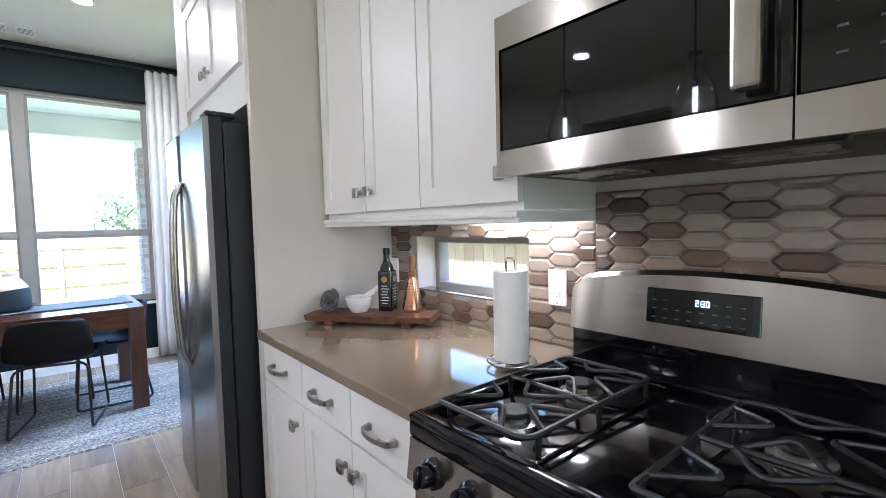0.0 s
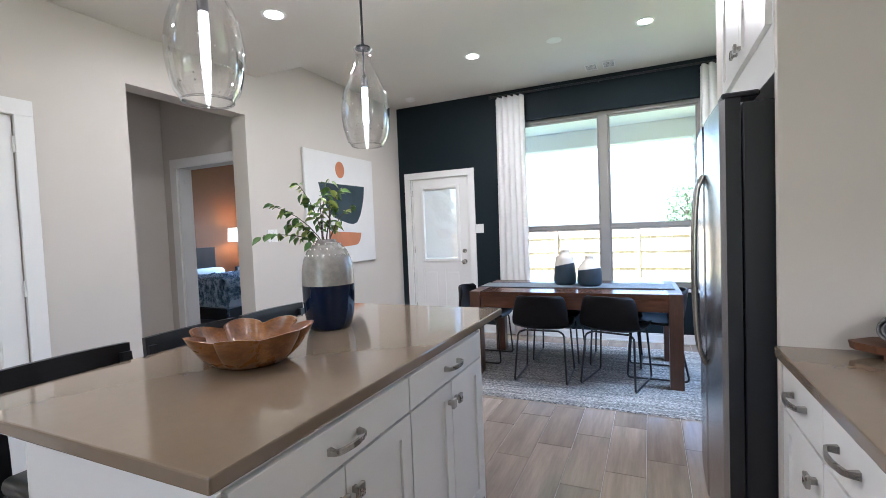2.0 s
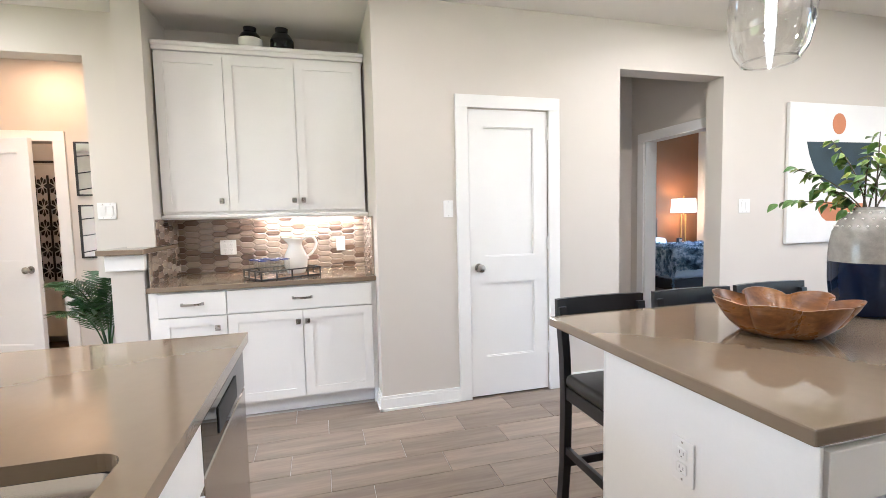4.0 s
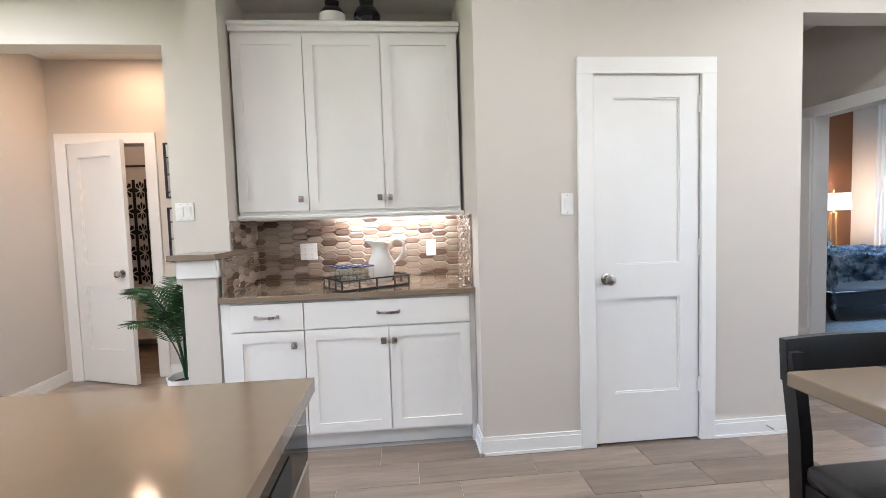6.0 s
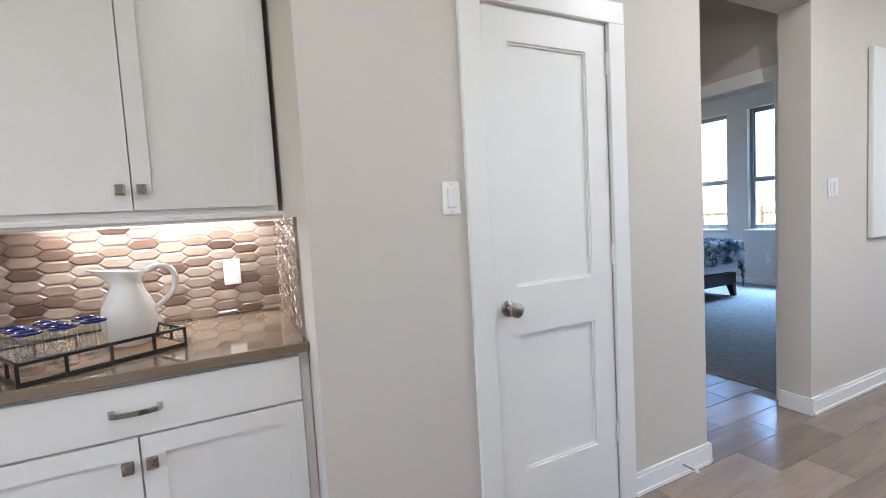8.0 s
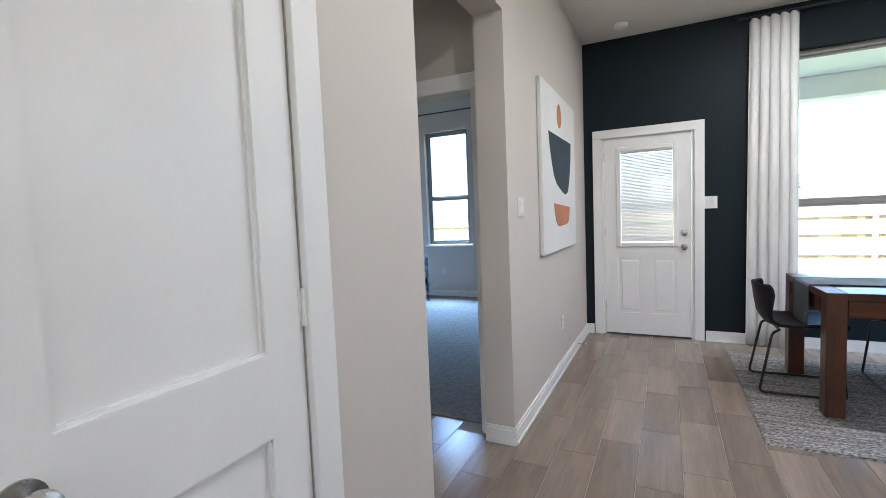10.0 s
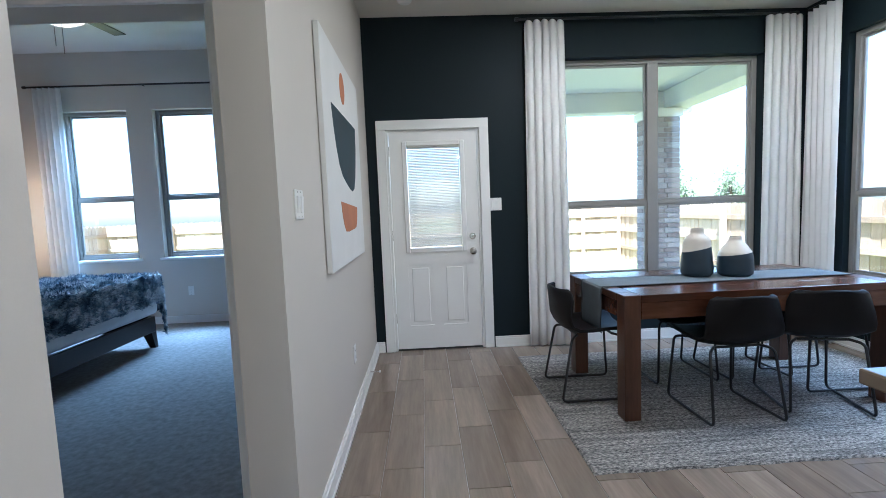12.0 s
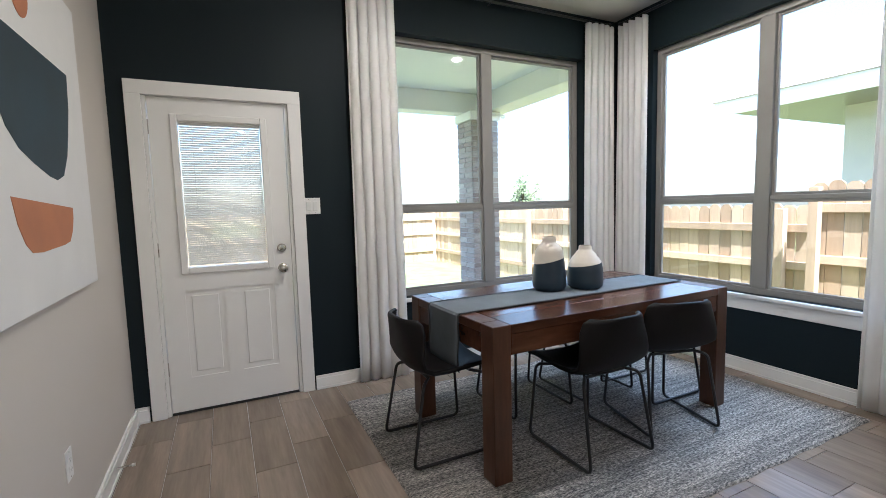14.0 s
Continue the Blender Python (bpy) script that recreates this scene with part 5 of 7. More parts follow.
# ---------- wall plates ----------
def plate(m, n, kind, label, category, w=None):
    """Local: plate in the x-z plane, facing -y."""
    w = w or 0.07 + 0.046 * (n - 1)
    t = thing("light_switch" if kind == "switch" else "power_outlet", label, category, m)
    part("plate", bx(-w / 2, w / 2, -0.006, 0, -0.058, 0.058, 0.003, 2), M["white_plastic"], t)
    for i in range(n):
        x = (i - (n - 1) / 2) * 0.046
        if kind == "switch":
            part("rocker", bx(-0.0165, 0.0165, -0.005, 0.003, -0.033, 0.033, 0.0015), M["white_plastic"], t, m=pose(x, -0.006, 0, 4))
        else:
            for z in (-0.0195, 0.0195):
                r = part("receptacle", bx(x - 0.0165, x + 0.0165, -0.0085, -0.005, z - 0.0145, z + 0.0145, 0.003), M["white_plastic"], t)
                part("slot", bx(x - 0.0070, x - 0.0056, -0.0092, -0.0082, z - 0.002, z + 0.007), M["slot"], r)
                part("slot", bx(x + 0.0056, x + 0.0070, -0.0092, -0.0082, z - 0.002, z + 0.006), M["slot"], r)
                part("slot", bx(x - 0.0016, x + 0.0016, -0.0092, -0.0082, z - 0.009, z - 0.006), M["slot"], r)
        for z in (-0.048, 0.048):
            part("screw", bx(x - 0.0025, x + 0.0025, -0.007, -0.0055, z - 0.0025, z + 0.0025), M["nickel"], t)
    return t


plate(pose(WX, 0.757, 1.376, 0, 0, 90), 1, "switch", "white single rocker switch beside the pantry door", "light switch")
plate(pose(WX, 3.36, 1.355, 0, 0, 90), 2, "switch", "white double rocker switch on the beige wall", "light switch")
plate(pose(-1.671, NY, 1.35, 0, 0, 0), 2, "switch", "white double switch beside the patio door", "light switch")
plate(pose(-3.48, -1.54, 1.415, 0, 0, 90), 2, "switch", "white double switch by the hall opening", "light switch")
plate(pose(WX, 4.47, 0.40, 0, 0, 90), 1, "outlet", "white wall outlet above the baseboard", "outlet")
plate(pose(-0.703, 0.759, 0.692, 0, 0, 0), 1, "outlet", "white outlet on the island end panel", "outlet")
plate(pose(EK - 0.012, 1.04, 1.11, 0, 0, -90), 1, "outlet", "white outlet on the tiled backsplash", "outlet")
plate(pose(EK - 0.012, 1.98, 1.11, 0, 0, -90), 1, "switch", "white switch on the tiled backsplash", "light switch")
plate(pose(-3.688, -0.812, 1.118, 0, 0, 90), 2, "outlet", "white double outlet on the niche tiles", "outlet", 0.118)
plate(pose(-3.688, 0.056, 1.118, 0, 0, 90), 1, "outlet", "white outlet on the niche tiles", "outlet")
plate(pose(-5.35, 7.42, 0.42, 0, 0, 0), 1, "outlet", "white bedroom wall outlet", "outlet")
for x, y in ((WX + 0.016, 1.93), (WX + 0.016, 5.08)):
    t = thing("door_stop", "small spring door stop on the baseboard", "door stop", pose(x, y, 0.055))
    part("rod", tube(bmesh.new(), [(0, 0, 0), (0.065, 0, 0)], 0.0045, 8), M["nickel"], t, smooth=True)
    part("tip", tube(bmesh.new(), [(0.065, 0, 0), (0.08, 0, 0)], 0.008, 10), M["white_plastic"], t, smooth=True)


# ---------- wall art ----------
def wall_art():
    t = thing("wall_art", "large white canvas with teal and terracotta shapes", "painting", pose(WX, 3.798, 1.018, 0, 0, 90))
    w, h = 1.225, 1.215
    part("canvas", bx(0, w, -0.030, -0.002, 0, h, 0.003), M["art_white"], t)

    def shape(name, pts, mat, y):
        b = bmesh.new()
        f = [b.verts.new((x, y, z)) for x, z in pts]
        k = [b.verts.new((x, y + 0.0016, z)) for x, z in pts]
        b.faces.new(f), b.faces.new(list(reversed(k)))
        for i in range(len(pts)):
            j = (i + 1) % len(pts)
            b.faces.new((f[i], f[j], k[j], k[i]))
        part(name, b, mat, t)
    n = 28
    shape("painted_dot", [(0.575 + 0.080 * math.cos(2 * math.pi * i / n), 1.045 + 0.092 * math.sin(2 * math.pi * i / n)) for i in range(n)], M["art_orange"], -0.0317)
    big = [(0.20, 0.882), (1.03, 0.888)] + [(1.03 - 0.02 * k, 0.80 - 0.055 * k) for k in range(1, 4)] + [(0.93, 0.545), (0.86, 0.462), (0.78, 0.440)] + [(0.70, 0.448), (0.56, 0.480), (0.44, 0.515), (0.355, 0.57), (0.29, 0.66), (0.235, 0.77)]
    shape("painted_bowl", big, M["art_blue"], -0.0317)
    low = [(0.335, 0.365), (0.62, 0.352), (0.93, 0.338), (0.925, 0.295), (0.90, 0.245), (0.855, 0.205), (0.78, 0.196), (0.55, 0.186), (0.46, 0.190), (0.41, 0.22), (0.365, 0.28)]
    shape("painted_boat", low, M["art_orange"], -0.0317)


wall_art()


# ---------- dining set ----------
RZ = 0.014
TABLE_TURN = 1.6
def rug():
    x0, x1, y0, y1 = -1.57, 1.08, 3.615, 5.40
    nx, ny = 320, 270
    xs, ys = np.linspace(x0, x1, nx), np.linspace(y0, y1, ny)
    X, Y = np.meshgrid(xs, ys)
    rows = np.floor((Y - y0) / 0.020)
    ph = rows * 2.4
    Z = 0.0105 + 0.0035 * np.abs(np.sin((Y - y0) / 0.020 * np.pi)) * (0.7 + 0.3 * np.sin(X / 0.012 + ph))
    Y = Y + 0.0035 * np.sin(X * 21 + 0.4) * (np.minimum(Y - y0, y1 - Y) < 0.02)
    Z[0, :] = Z[-1, :] = 0.001
    Z[:, 0] = Z[:, -1] = 0.001
    v = np.stack([X, Y, Z], -1).reshape(-1, 3)
    i = np.arange(nx * ny).reshape(ny, nx)
    f = np.stack([i[:-1, :-1], i[:-1, 1:], i[1:, 1:], i[1:, :-1]], -1).reshape(-1, 4)
    me = bpy.data.meshes.new("rug")
    me.from_pydata(v.tolist(), [], f.tolist())
    me.materials.append(M["rug"])
    me.polygons.foreach_set("use_smooth", [True] * len(me.polygons))
    o = new("rug", me)
    tagged(o, "braided grey-beige jute rug under the dining table", "rug")


rug()


def dining_table():
    x0, x1, y0, y1, h = 0.0, 1.76, 0.0, 0.915, 0.757
    t = thing("dining_table", "dark reddish solid wood dining table with square legs", "table", pose(-1.195, 4.10, RZ, 0, 0, TABLE_TURN))
    leg = 0.105
    for i in range(5):
        a = y0 + 0.0 + i * (y1 - y0) / 5
        part("top_plank", bx(x0 + 0.10, x1 - 0.10, a + 0.0006, a + (y1 - y0) / 5 - 0.0006, h - 0.045, h, 0.002), M["table"], t)
    for a, b_ in ((x0, x0 + 0.0995), (x1 - 0.0995, x1)):
        part("breadboard_end", bx(a, b_, y0 + leg, y1 - leg, h - 0.045, h, 0.003), M["table_leg"], t)
    for lx in (x0, x1 - leg):
        for ly in (y0, y1 - leg):
            part("leg", bx(lx, lx + leg - 0.006, ly, ly + leg - 0.001, 0, h + 0.0005, 0.004, 2), M["table_leg"], t)
    for ly in (y0 + 0.006, y1 - 0.034):
        part("apron", bx(x0 + leg, x1 - leg, ly, ly + 0.028, h - 0.145, h - 0.0455, 0.002), M["table"], t)
    for lx in (x0 + 0.006, x1 - 0.034):
        part("apron", bx(lx, lx + 0.028, y0 + leg, y1 - leg, h - 0.145, h - 0.0455, 0.002), M["table"], t)


dining_table()


def table_runner():
    """A long cloth along local x, its free end hanging over the table's west end."""
    t = thing("table_runner", "blue-grey cloth runner hanging over the table end", "table runner", pose(-1.195, 4.10, RZ, 0, 0, TABLE_TURN))
    y0, y1, z = 0.295, 0.635, 0.760

    def strip(a, c, lift, cols):
        prof = [(-0.012 - 0.004 * math.sin(k), z - 0.30 + 0.04 * k) for k in range(7)] + [(-0.012, z - 0.01), (-0.003, z)]
        prof += [(0.04 + 0.0915 * k, z + 0.0010 * math.sin(k * 1.7)) for k in range(19)] + [(1.72, z)]
        b = bmesh.new()
        rows = []
        for x, zz in prof:
            hang = lift if zz < z - 0.005 else 0.0
            rows.append([b.verts.new((x - hang, a + (c - a) * j / cols + 0.003 * math.sin(x * 7), zz + (0.0 if hang else lift) + 0.0006 * math.sin(j * 2 + x * 5))) for j in range(cols + 1)])
        for p, q in zip(rows, rows[1:]):
            for j in range(cols):
                b.faces.new((p[j], p[j + 1], q[j + 1], q[j]))
        return b

    for nm, a, c, lift, cols, mat, lb in (("cloth", y0, y1, 0.0, 8, M["runner"], ""), ("hem", y0 - 0.004, y0 + 0.010, 0.0022, 1, M["runner_hem"], "dark stitched hem"), ("hem", y1 - 0.010, y1 + 0.004, 0.0022, 1, M["runner_hem"], "dark stitched hem")):
        o = part(nm, strip(a, c, lift, cols), mat, t, lb, True)
        sm = o.modifiers.new("thickness", "SOLIDIFY")
        sm.thickness, sm.offset = 0.0025, 1


table_runner()


def dining_chair(m):
    """Leather bucket seat on a black sled base; faces local -y (towards the table)."""
    t = thing("dining_chair", "dark brown leather bucket chair with black sled legs", "chair", m, "chairs round the dining table")
    b = bmesh.new()
    # one shell: seat running into a curved back; u across, v along
    prof = [(-0.235, 0.435), (-0.225, 0.452), (-0.19, 0.462), (-0.08, 0.455), (0.05, 0.445), (0.13, 0.447), (0.185, 0.475), (0.215, 0.53), (0.230, 0.60), (0.242, 0.68), (0.250, 0.73), (0.254, 0.75)]
    half = [0.212, 0.230, 0.24, 0.245, 0.245, 0.243, 0.242, 0.240, 0.235, 0.222, 0.204, 0.165]
    nu = 14
    rows = []
    for (y, z), hw in zip(prof, half):
        row = []
        for i in range(nu + 1):
            u = -1 + 2 * i / nu
            wing = abs(u) ** 2.6
            up = max(0.0, (z - 0.47)) / 0.32
            row.append(b.verts.new((u * hw, y - wing * (0.012 + 0.075 * min(1, up * 1.4)), z + wing * 0.028 * (1 - min(1, up * 2)))))
        rows.append(row)
    for r, s in zip(rows, rows[1:]):
        for i in range(nu):
            b.faces.new((r[i], r[i + 1], s[i + 1], s[i]))
    seat = part("seat_shell", b, M["brown_leather"], t, "stitched dark brown leather shell", True)
    md = seat.modifiers.new("thickness", "SOLIDIFY")
    md.thickness, md.offset = 0.022, -1
    md = seat.modifiers.new("round", "BEVEL")
    md.width, md.segments = 0.008, 2
    r = 0.0085
    for s in (-1, 1):
        x = s * 0.195
        leg = tube(bmesh.new(), arc_path([(x * 0.72, -0.13, 0.432), (x, -0.205, 0.42), (x * 1.12, -0.235, 0.012), (x * 1.12, 0.235, 0.012), (x, 0.16, 0.42), (x * 0.72, 0.11, 0.432)], 0.035, 5), r, 8)
        part("sled_leg", leg, M["black_metal"], t, "bent black metal sled leg", True)
    for y in (-0.13, 0.11):
        part("cross_bar", tube(bmesh.new(), [(-0.142, y, 0.432), (0.142, y, 0.432)], r, 8), M["black_metal"], t, smooth=True)
    return t


first = dining_chair(pose(-0.535, 4.195, RZ, 0, 0, 181))
for x, y, a in ((0.055, 4.235, 166), (-1.245, 4.615, 90), (0.37, 4.56, -90), (-0.52, 4.825, 0), (0.02, 4.825, 0)):
    copy_thing(first, pose(x, y, RZ, 0, 0, a + 0))


def two_tone_vase(x, y, h, r, label, lean, side):
    z0 = 0.757 + RZ + 0.007
    t = thing("vase", label, "vase", pose(x, y, z0), "vases on the dining table")
    prof = [(r * a, h * c) for a, c in side]
    lower, upper = bmesh.new(), bmesh.new()
    # a slanting colour line: build fine rings and split by height along the slant
    zs = np.linspace(0, h, 44)
    rr = np.interp(zs, [p[1] for p in prof], [p[0] for p in prof])
    seg = 40
    for bmx, low in ((lower, True), (upper, False)):
        rings = []
        for k, (rad, z) in enumerate(zip(rr, zs)):
            ring = []
            for i in range(seg):
                a = 2 * math.pi * i / seg
                cut = h * (0.56 + lean * math.cos(a + 0.44))
                zz = min(z, cut) if low else max(z, cut)
                rad2 = float(np.interp(zz, zs, rr))
                ring.append(bmx.verts.new((rad2 * math.cos(a), rad2 * math.sin(a), zz)))
            rings.append(ring)
        for p, q in zip(rings, rings[1:]):
            for i in range(seg):
                bmx.faces.new((p[i], p[(i + 1) % seg], q[(i + 1) % seg], q[i]))
        bmesh.ops.remove_doubles(bmx, verts=bmx.verts, dist=1e-5)
    part("glazed_foot", lower, M["teal_matt"], t, "dark blue lower half", True)
    part("cream_neck", upper, M["cream_matt"], t, "cream upper half", True)
    part("foot_disc", lathe(bmesh.new(), [(r * 0.70, 0.0), (r * 0.70, 0.004)], 32), M["teal_matt"], t)


two_tone_vase(-0.42, 4.665, 0.335, 0.106, "tall cream and dark blue faceted vase", 0.06, ((0.80, 0), (0.97, 0.06), (1.0, 0.16), (0.90, 0.50), (0.80, 0.74), (0.72, 0.80), (0.44, 0.885), (0.39, 0.91), (0.40, 0.985), (0.37, 1.0)))
two_tone_vase(-0.185, 4.60, 0.272, 0.112, "squat cream and dark blue faceted vase", 0.05, ((0.80, 0), (0.97, 0.06), (1.0, 0.16), (0.97, 0.46), (0.90, 0.60), (0.72, 0.72), (0.44, 0.87), (0.36, 0.91), (0.35, 0.985), (0.32, 1.0)))


# ---------- curtains ----------
def curtain(m, w, h, waves, label, seed, depth=0.023):
    """A pleated panel along local x, hanging from z h to just over the floor."""
    rnd = random.Random(seed)
    b = bmesh.new()
    nx, nz = waves * 12, 16
    rows = []
    ph = [rnd.uniform(-0.5, 0.5) for _ in range(waves + 1)]
    for j in range(nz + 1):
        v = j / nz
        z = 0.012 + v * (h - 0.012)
        row = []
        for i in range(nx + 1):
            u = i / nx
            k = u * waves
            jit = ph[int(min(k, waves - 1))]
            amp = depth * (0.55 + 0.45 * v + 0.35 * jit + 0.15 * math.sin(3 * v + jit * 4))
            y = amp * math.sin(2 * math.pi * k + jit * (1 - v)) + 0.012 * math.sin(5 * u + 2 * v)
            x = u * w * (1 + 0.10 * (1 - v)) - 0.05 * w * (1 - v) + 0.01 * math.sin(2 * math.pi * k + 1)
            zz = z + (0.02 * abs(math.sin(math.pi * k)) if j == nz else 0)
            row.append(b.verts.new((x, y, zz)))
        rows.append(row)
    for r, s in zip(rows, rows[1:]):
        for i in range(nx):
            b.faces.new((r[i], r[i + 1], s[i + 1], s[i]))
    o = solid("curtain", b, M["curtain"], label, "curtain", m, "dining curtains", smooth=True)
    md = o.modifiers.new("thickness", "SOLIDIFY")
    md.thickness = 0.003
    return o


curtain(pose(-1.385, NY - 0.075, 0), 0.355, 2.935, 5, "white pleated floor-length curtain panel", 1)
curtain(pose(0.83, NY - 0.075, 0), 0.34, 2.935, 5, "white pleated floor-length curtain panel", 2)
curtain(pose(ED - 0.075, 5.66, 0, 0, 0, -90), 0.34, 2.935, 5, "white pleated floor-length curtain panel", 3)
curtain(pose(ED - 0.075, 3.72, 0, 0, 0, -90), 0.36, 2.935, 5, "white pleated floor-length curtain panel", 4)


def rod(a, c, label, z_drop=0.0):
    t = thing("curtain_rod", label, "curtain rod")
    part("rod", tube(bmesh.new(), [a, c], 0.011, 10), M["black_metal"], t, smooth=True)
    d = (Vector(c) - Vector(a)).normalized()
    for p, s in ((Vector(a), -1), (Vector(c), 1)):
        part("finial", tube(bmesh.new(), [p, p + d * 0.03 * s], 0.017, 10), M["black_metal"], t, smooth=True)
    mid = [Vector(a).lerp(Vector(c), k) for k in (0.04, 0.5, 0.96)]
    n = Vector((0, 1, 0)) if abs(d.x) > 0.5 else Vector((1, 0, 0))
    reach = 0.075 if not z_drop else z_drop
    for p in mid:
        part("bracket", tube(bmesh.new(), [p, p + n * reach], 0.006, 6), M["black_metal"], t)


rod((-1.43, NY - 0.075, 2.965), (1.10, NY - 0.075, 2.965), "black metal curtain rod near the ceiling")
rod((ED - 0.075, 3.33, 2.965), (ED - 0.075, 5.60, 2.965), "black metal curtain rod near the ceiling")
rod((-7.05, 7.34, 2.98), (-4.35, 7.34, 2.98), "black metal bedroom curtain rod")
curtain(pose(-7.0, 7.34, 0), 0.34, 2.95, 5, "white bedroom curtain panel", 5)


# ---------- island things ----------
def bar_stool(m):
    """Black counter stool; faces local -y (towards the island)."""
    t = thing("bar_stool", "black wooden counter stool with a leather seat", "bar stool", m, "stools at the island")
    for s in (-1, 1):
        x = s * 0.195
        b = bmesh.new()
        pts = [(x, 0.205, 0.0), (x, 0.175, 0.25), (x, 0.165, 0.55), (x, 0.175, 0.72), (x * 1.0, 0.205, 0.93)]
        for p, q in zip(pts, pts[1:]):
            vs = [b.verts.new((p[0] + dx, p[1] + dy, p[2])) for dx, dy in ((-0.017, -0.02), (0.017, -0.02), (0.017, 0.02), (-0.017, 0.02))]
            ws = [b.verts.new((q[0] + dx, q[1] + dy, q[2])) for dx, dy in ((-0.017, -0.02), (0.017, -0.02), (0.017, 0.02), (-0.017, 0.02))]
            for i in range(4):
                b.faces.new((vs[i], vs[(i + 1) % 4], ws[(i + 1) % 4], ws[i]))
            if p is pts[0]:
                b.faces.new(vs)
            if q is pts[-1]:
                b.faces.new(ws)
        bmesh.ops.remove_doubles(b, verts=b.verts, dist=1e-5)
        part("rear_leg", b, M["black_wood"], t)
        part("front_leg", bx(x - 0.017, x + 0.017, -0.195, -0.157, 0, 0.60, 0.003), M["black_wood"], t)
        part("side_stretcher", bx(x - 0.010, x + 0.010, -0.157, 0.165, 0.30, 0.335, 0.002), M["black_wood"], t)
    part("front_stretcher", bx(-0.178, 0.178, -0.186, -0.166, 0.20, 0.24, 0.002), M["black_wood"], t)
    part("rear_stretcher", bx(-0.178, 0.178, 0.166, 0.184, 0.235, 0.27, 0.002), M["black_wood"], t)
    for y in (-0.176, 0.160):
        part("seat_rail", bx(-0.178, 0.178, y - 0.012, y + 0.012, 0.545, 0.60, 0.002), M["black_wood"], t)
    for x in (-0.195, 0.195):
        part("seat_rail", bx(x - 0.012, x + 0.012, -0.157, 0.145, 0.545, 0.60, 0.002), M["black_wood"], t)
    b = bx(-0.215, 0.215, -0.21, 0.145, 0.601, 0.655, 0.022, 3)
    for v in b.verts:
        if v.co.z > 0.63:
            v.co.z += 0.012 * (1 - (v.co.x / 0.22) ** 2)
    part("seat_pad", b, M["black_leather"], t, "padded black leather seat", True)
    b = bmesh.new()
    n = 10
    rows = []
    for i in range(n + 1):
        u = -1 + 2 * i / n
        y = 0.205 + 0.022 * (1 - u * u)
        rows.append([b.verts.new((u * 0.215, yy, z)) for yy, z in ((y - 0.011, 0.850), (y + 0.011, 0.850), (y + 0.017, 0.962), (y - 0.005, 0.962))])
    for p, q in zip(rows, rows[1:]):
        for i in range(4):
            b.faces.new((p[i], p[(i + 1) % 4], q[(i + 1) % 4], q[i]))
    b.faces.new(rows[0]), b.faces.new(rows[-1])
    part("back_rail", b, M["black_wood"], t, "curved black top rail", True)
    return t


s1 = bar_stool(pose(-1.30, 1.065, 0, 0, 0, 90))
copy_thing(s1, pose(-1.30, 1.555, 0, 0, 0, 90))
copy_thing(s1, pose(-1.30, 2.025, 0, 0, 0, 90))


def petal_bowl():
    t = thing("wooden_bowl", "carved wooden bowl with petal-shaped sides", "bowl", pose(-0.905, 1.326, 0.9225))
    b = bmesh.new()
    outer = [(0.085, 0.0), (0.115, 0.008), (0.150, 0.04), (0.178, 0.085), (0.190, 0.112)]
    inner = [(0.182, 0.112), (0.165, 0.082), (0.13, 0.042), (0.09, 0.022), (0.001, 0.018)]
    seg = 96
    rings = []
    for r, z in outer + inner:
        ring = []
        k = min(1.0, z / 0.11)
        for i in range(seg):
            a = 2 * math.pi * i / seg
            lobe = abs(math.cos(3.5 * a + 0.4)) ** 0.8
            rr = r * (1 + (0.10 + 0.27 * k) * (lobe ** 0.55 - 0.75))
            ring.append(b.verts.new((rr * math.cos(a), rr * math.sin(a), z + 0.020 * k * (lobe - 0.6))))
        rings.append(ring)
    for p, q in zip(rings, rings[1:]):
        for i in range(seg):
            b.faces.new((p[i], p[(i + 1) % seg], q[(i + 1) % seg], q[i]))
    b.faces.new(rings[0]), b.faces.new(rings[-1])
    part("body", b, M["bowl"], t, smooth=True)


petal_bowl()


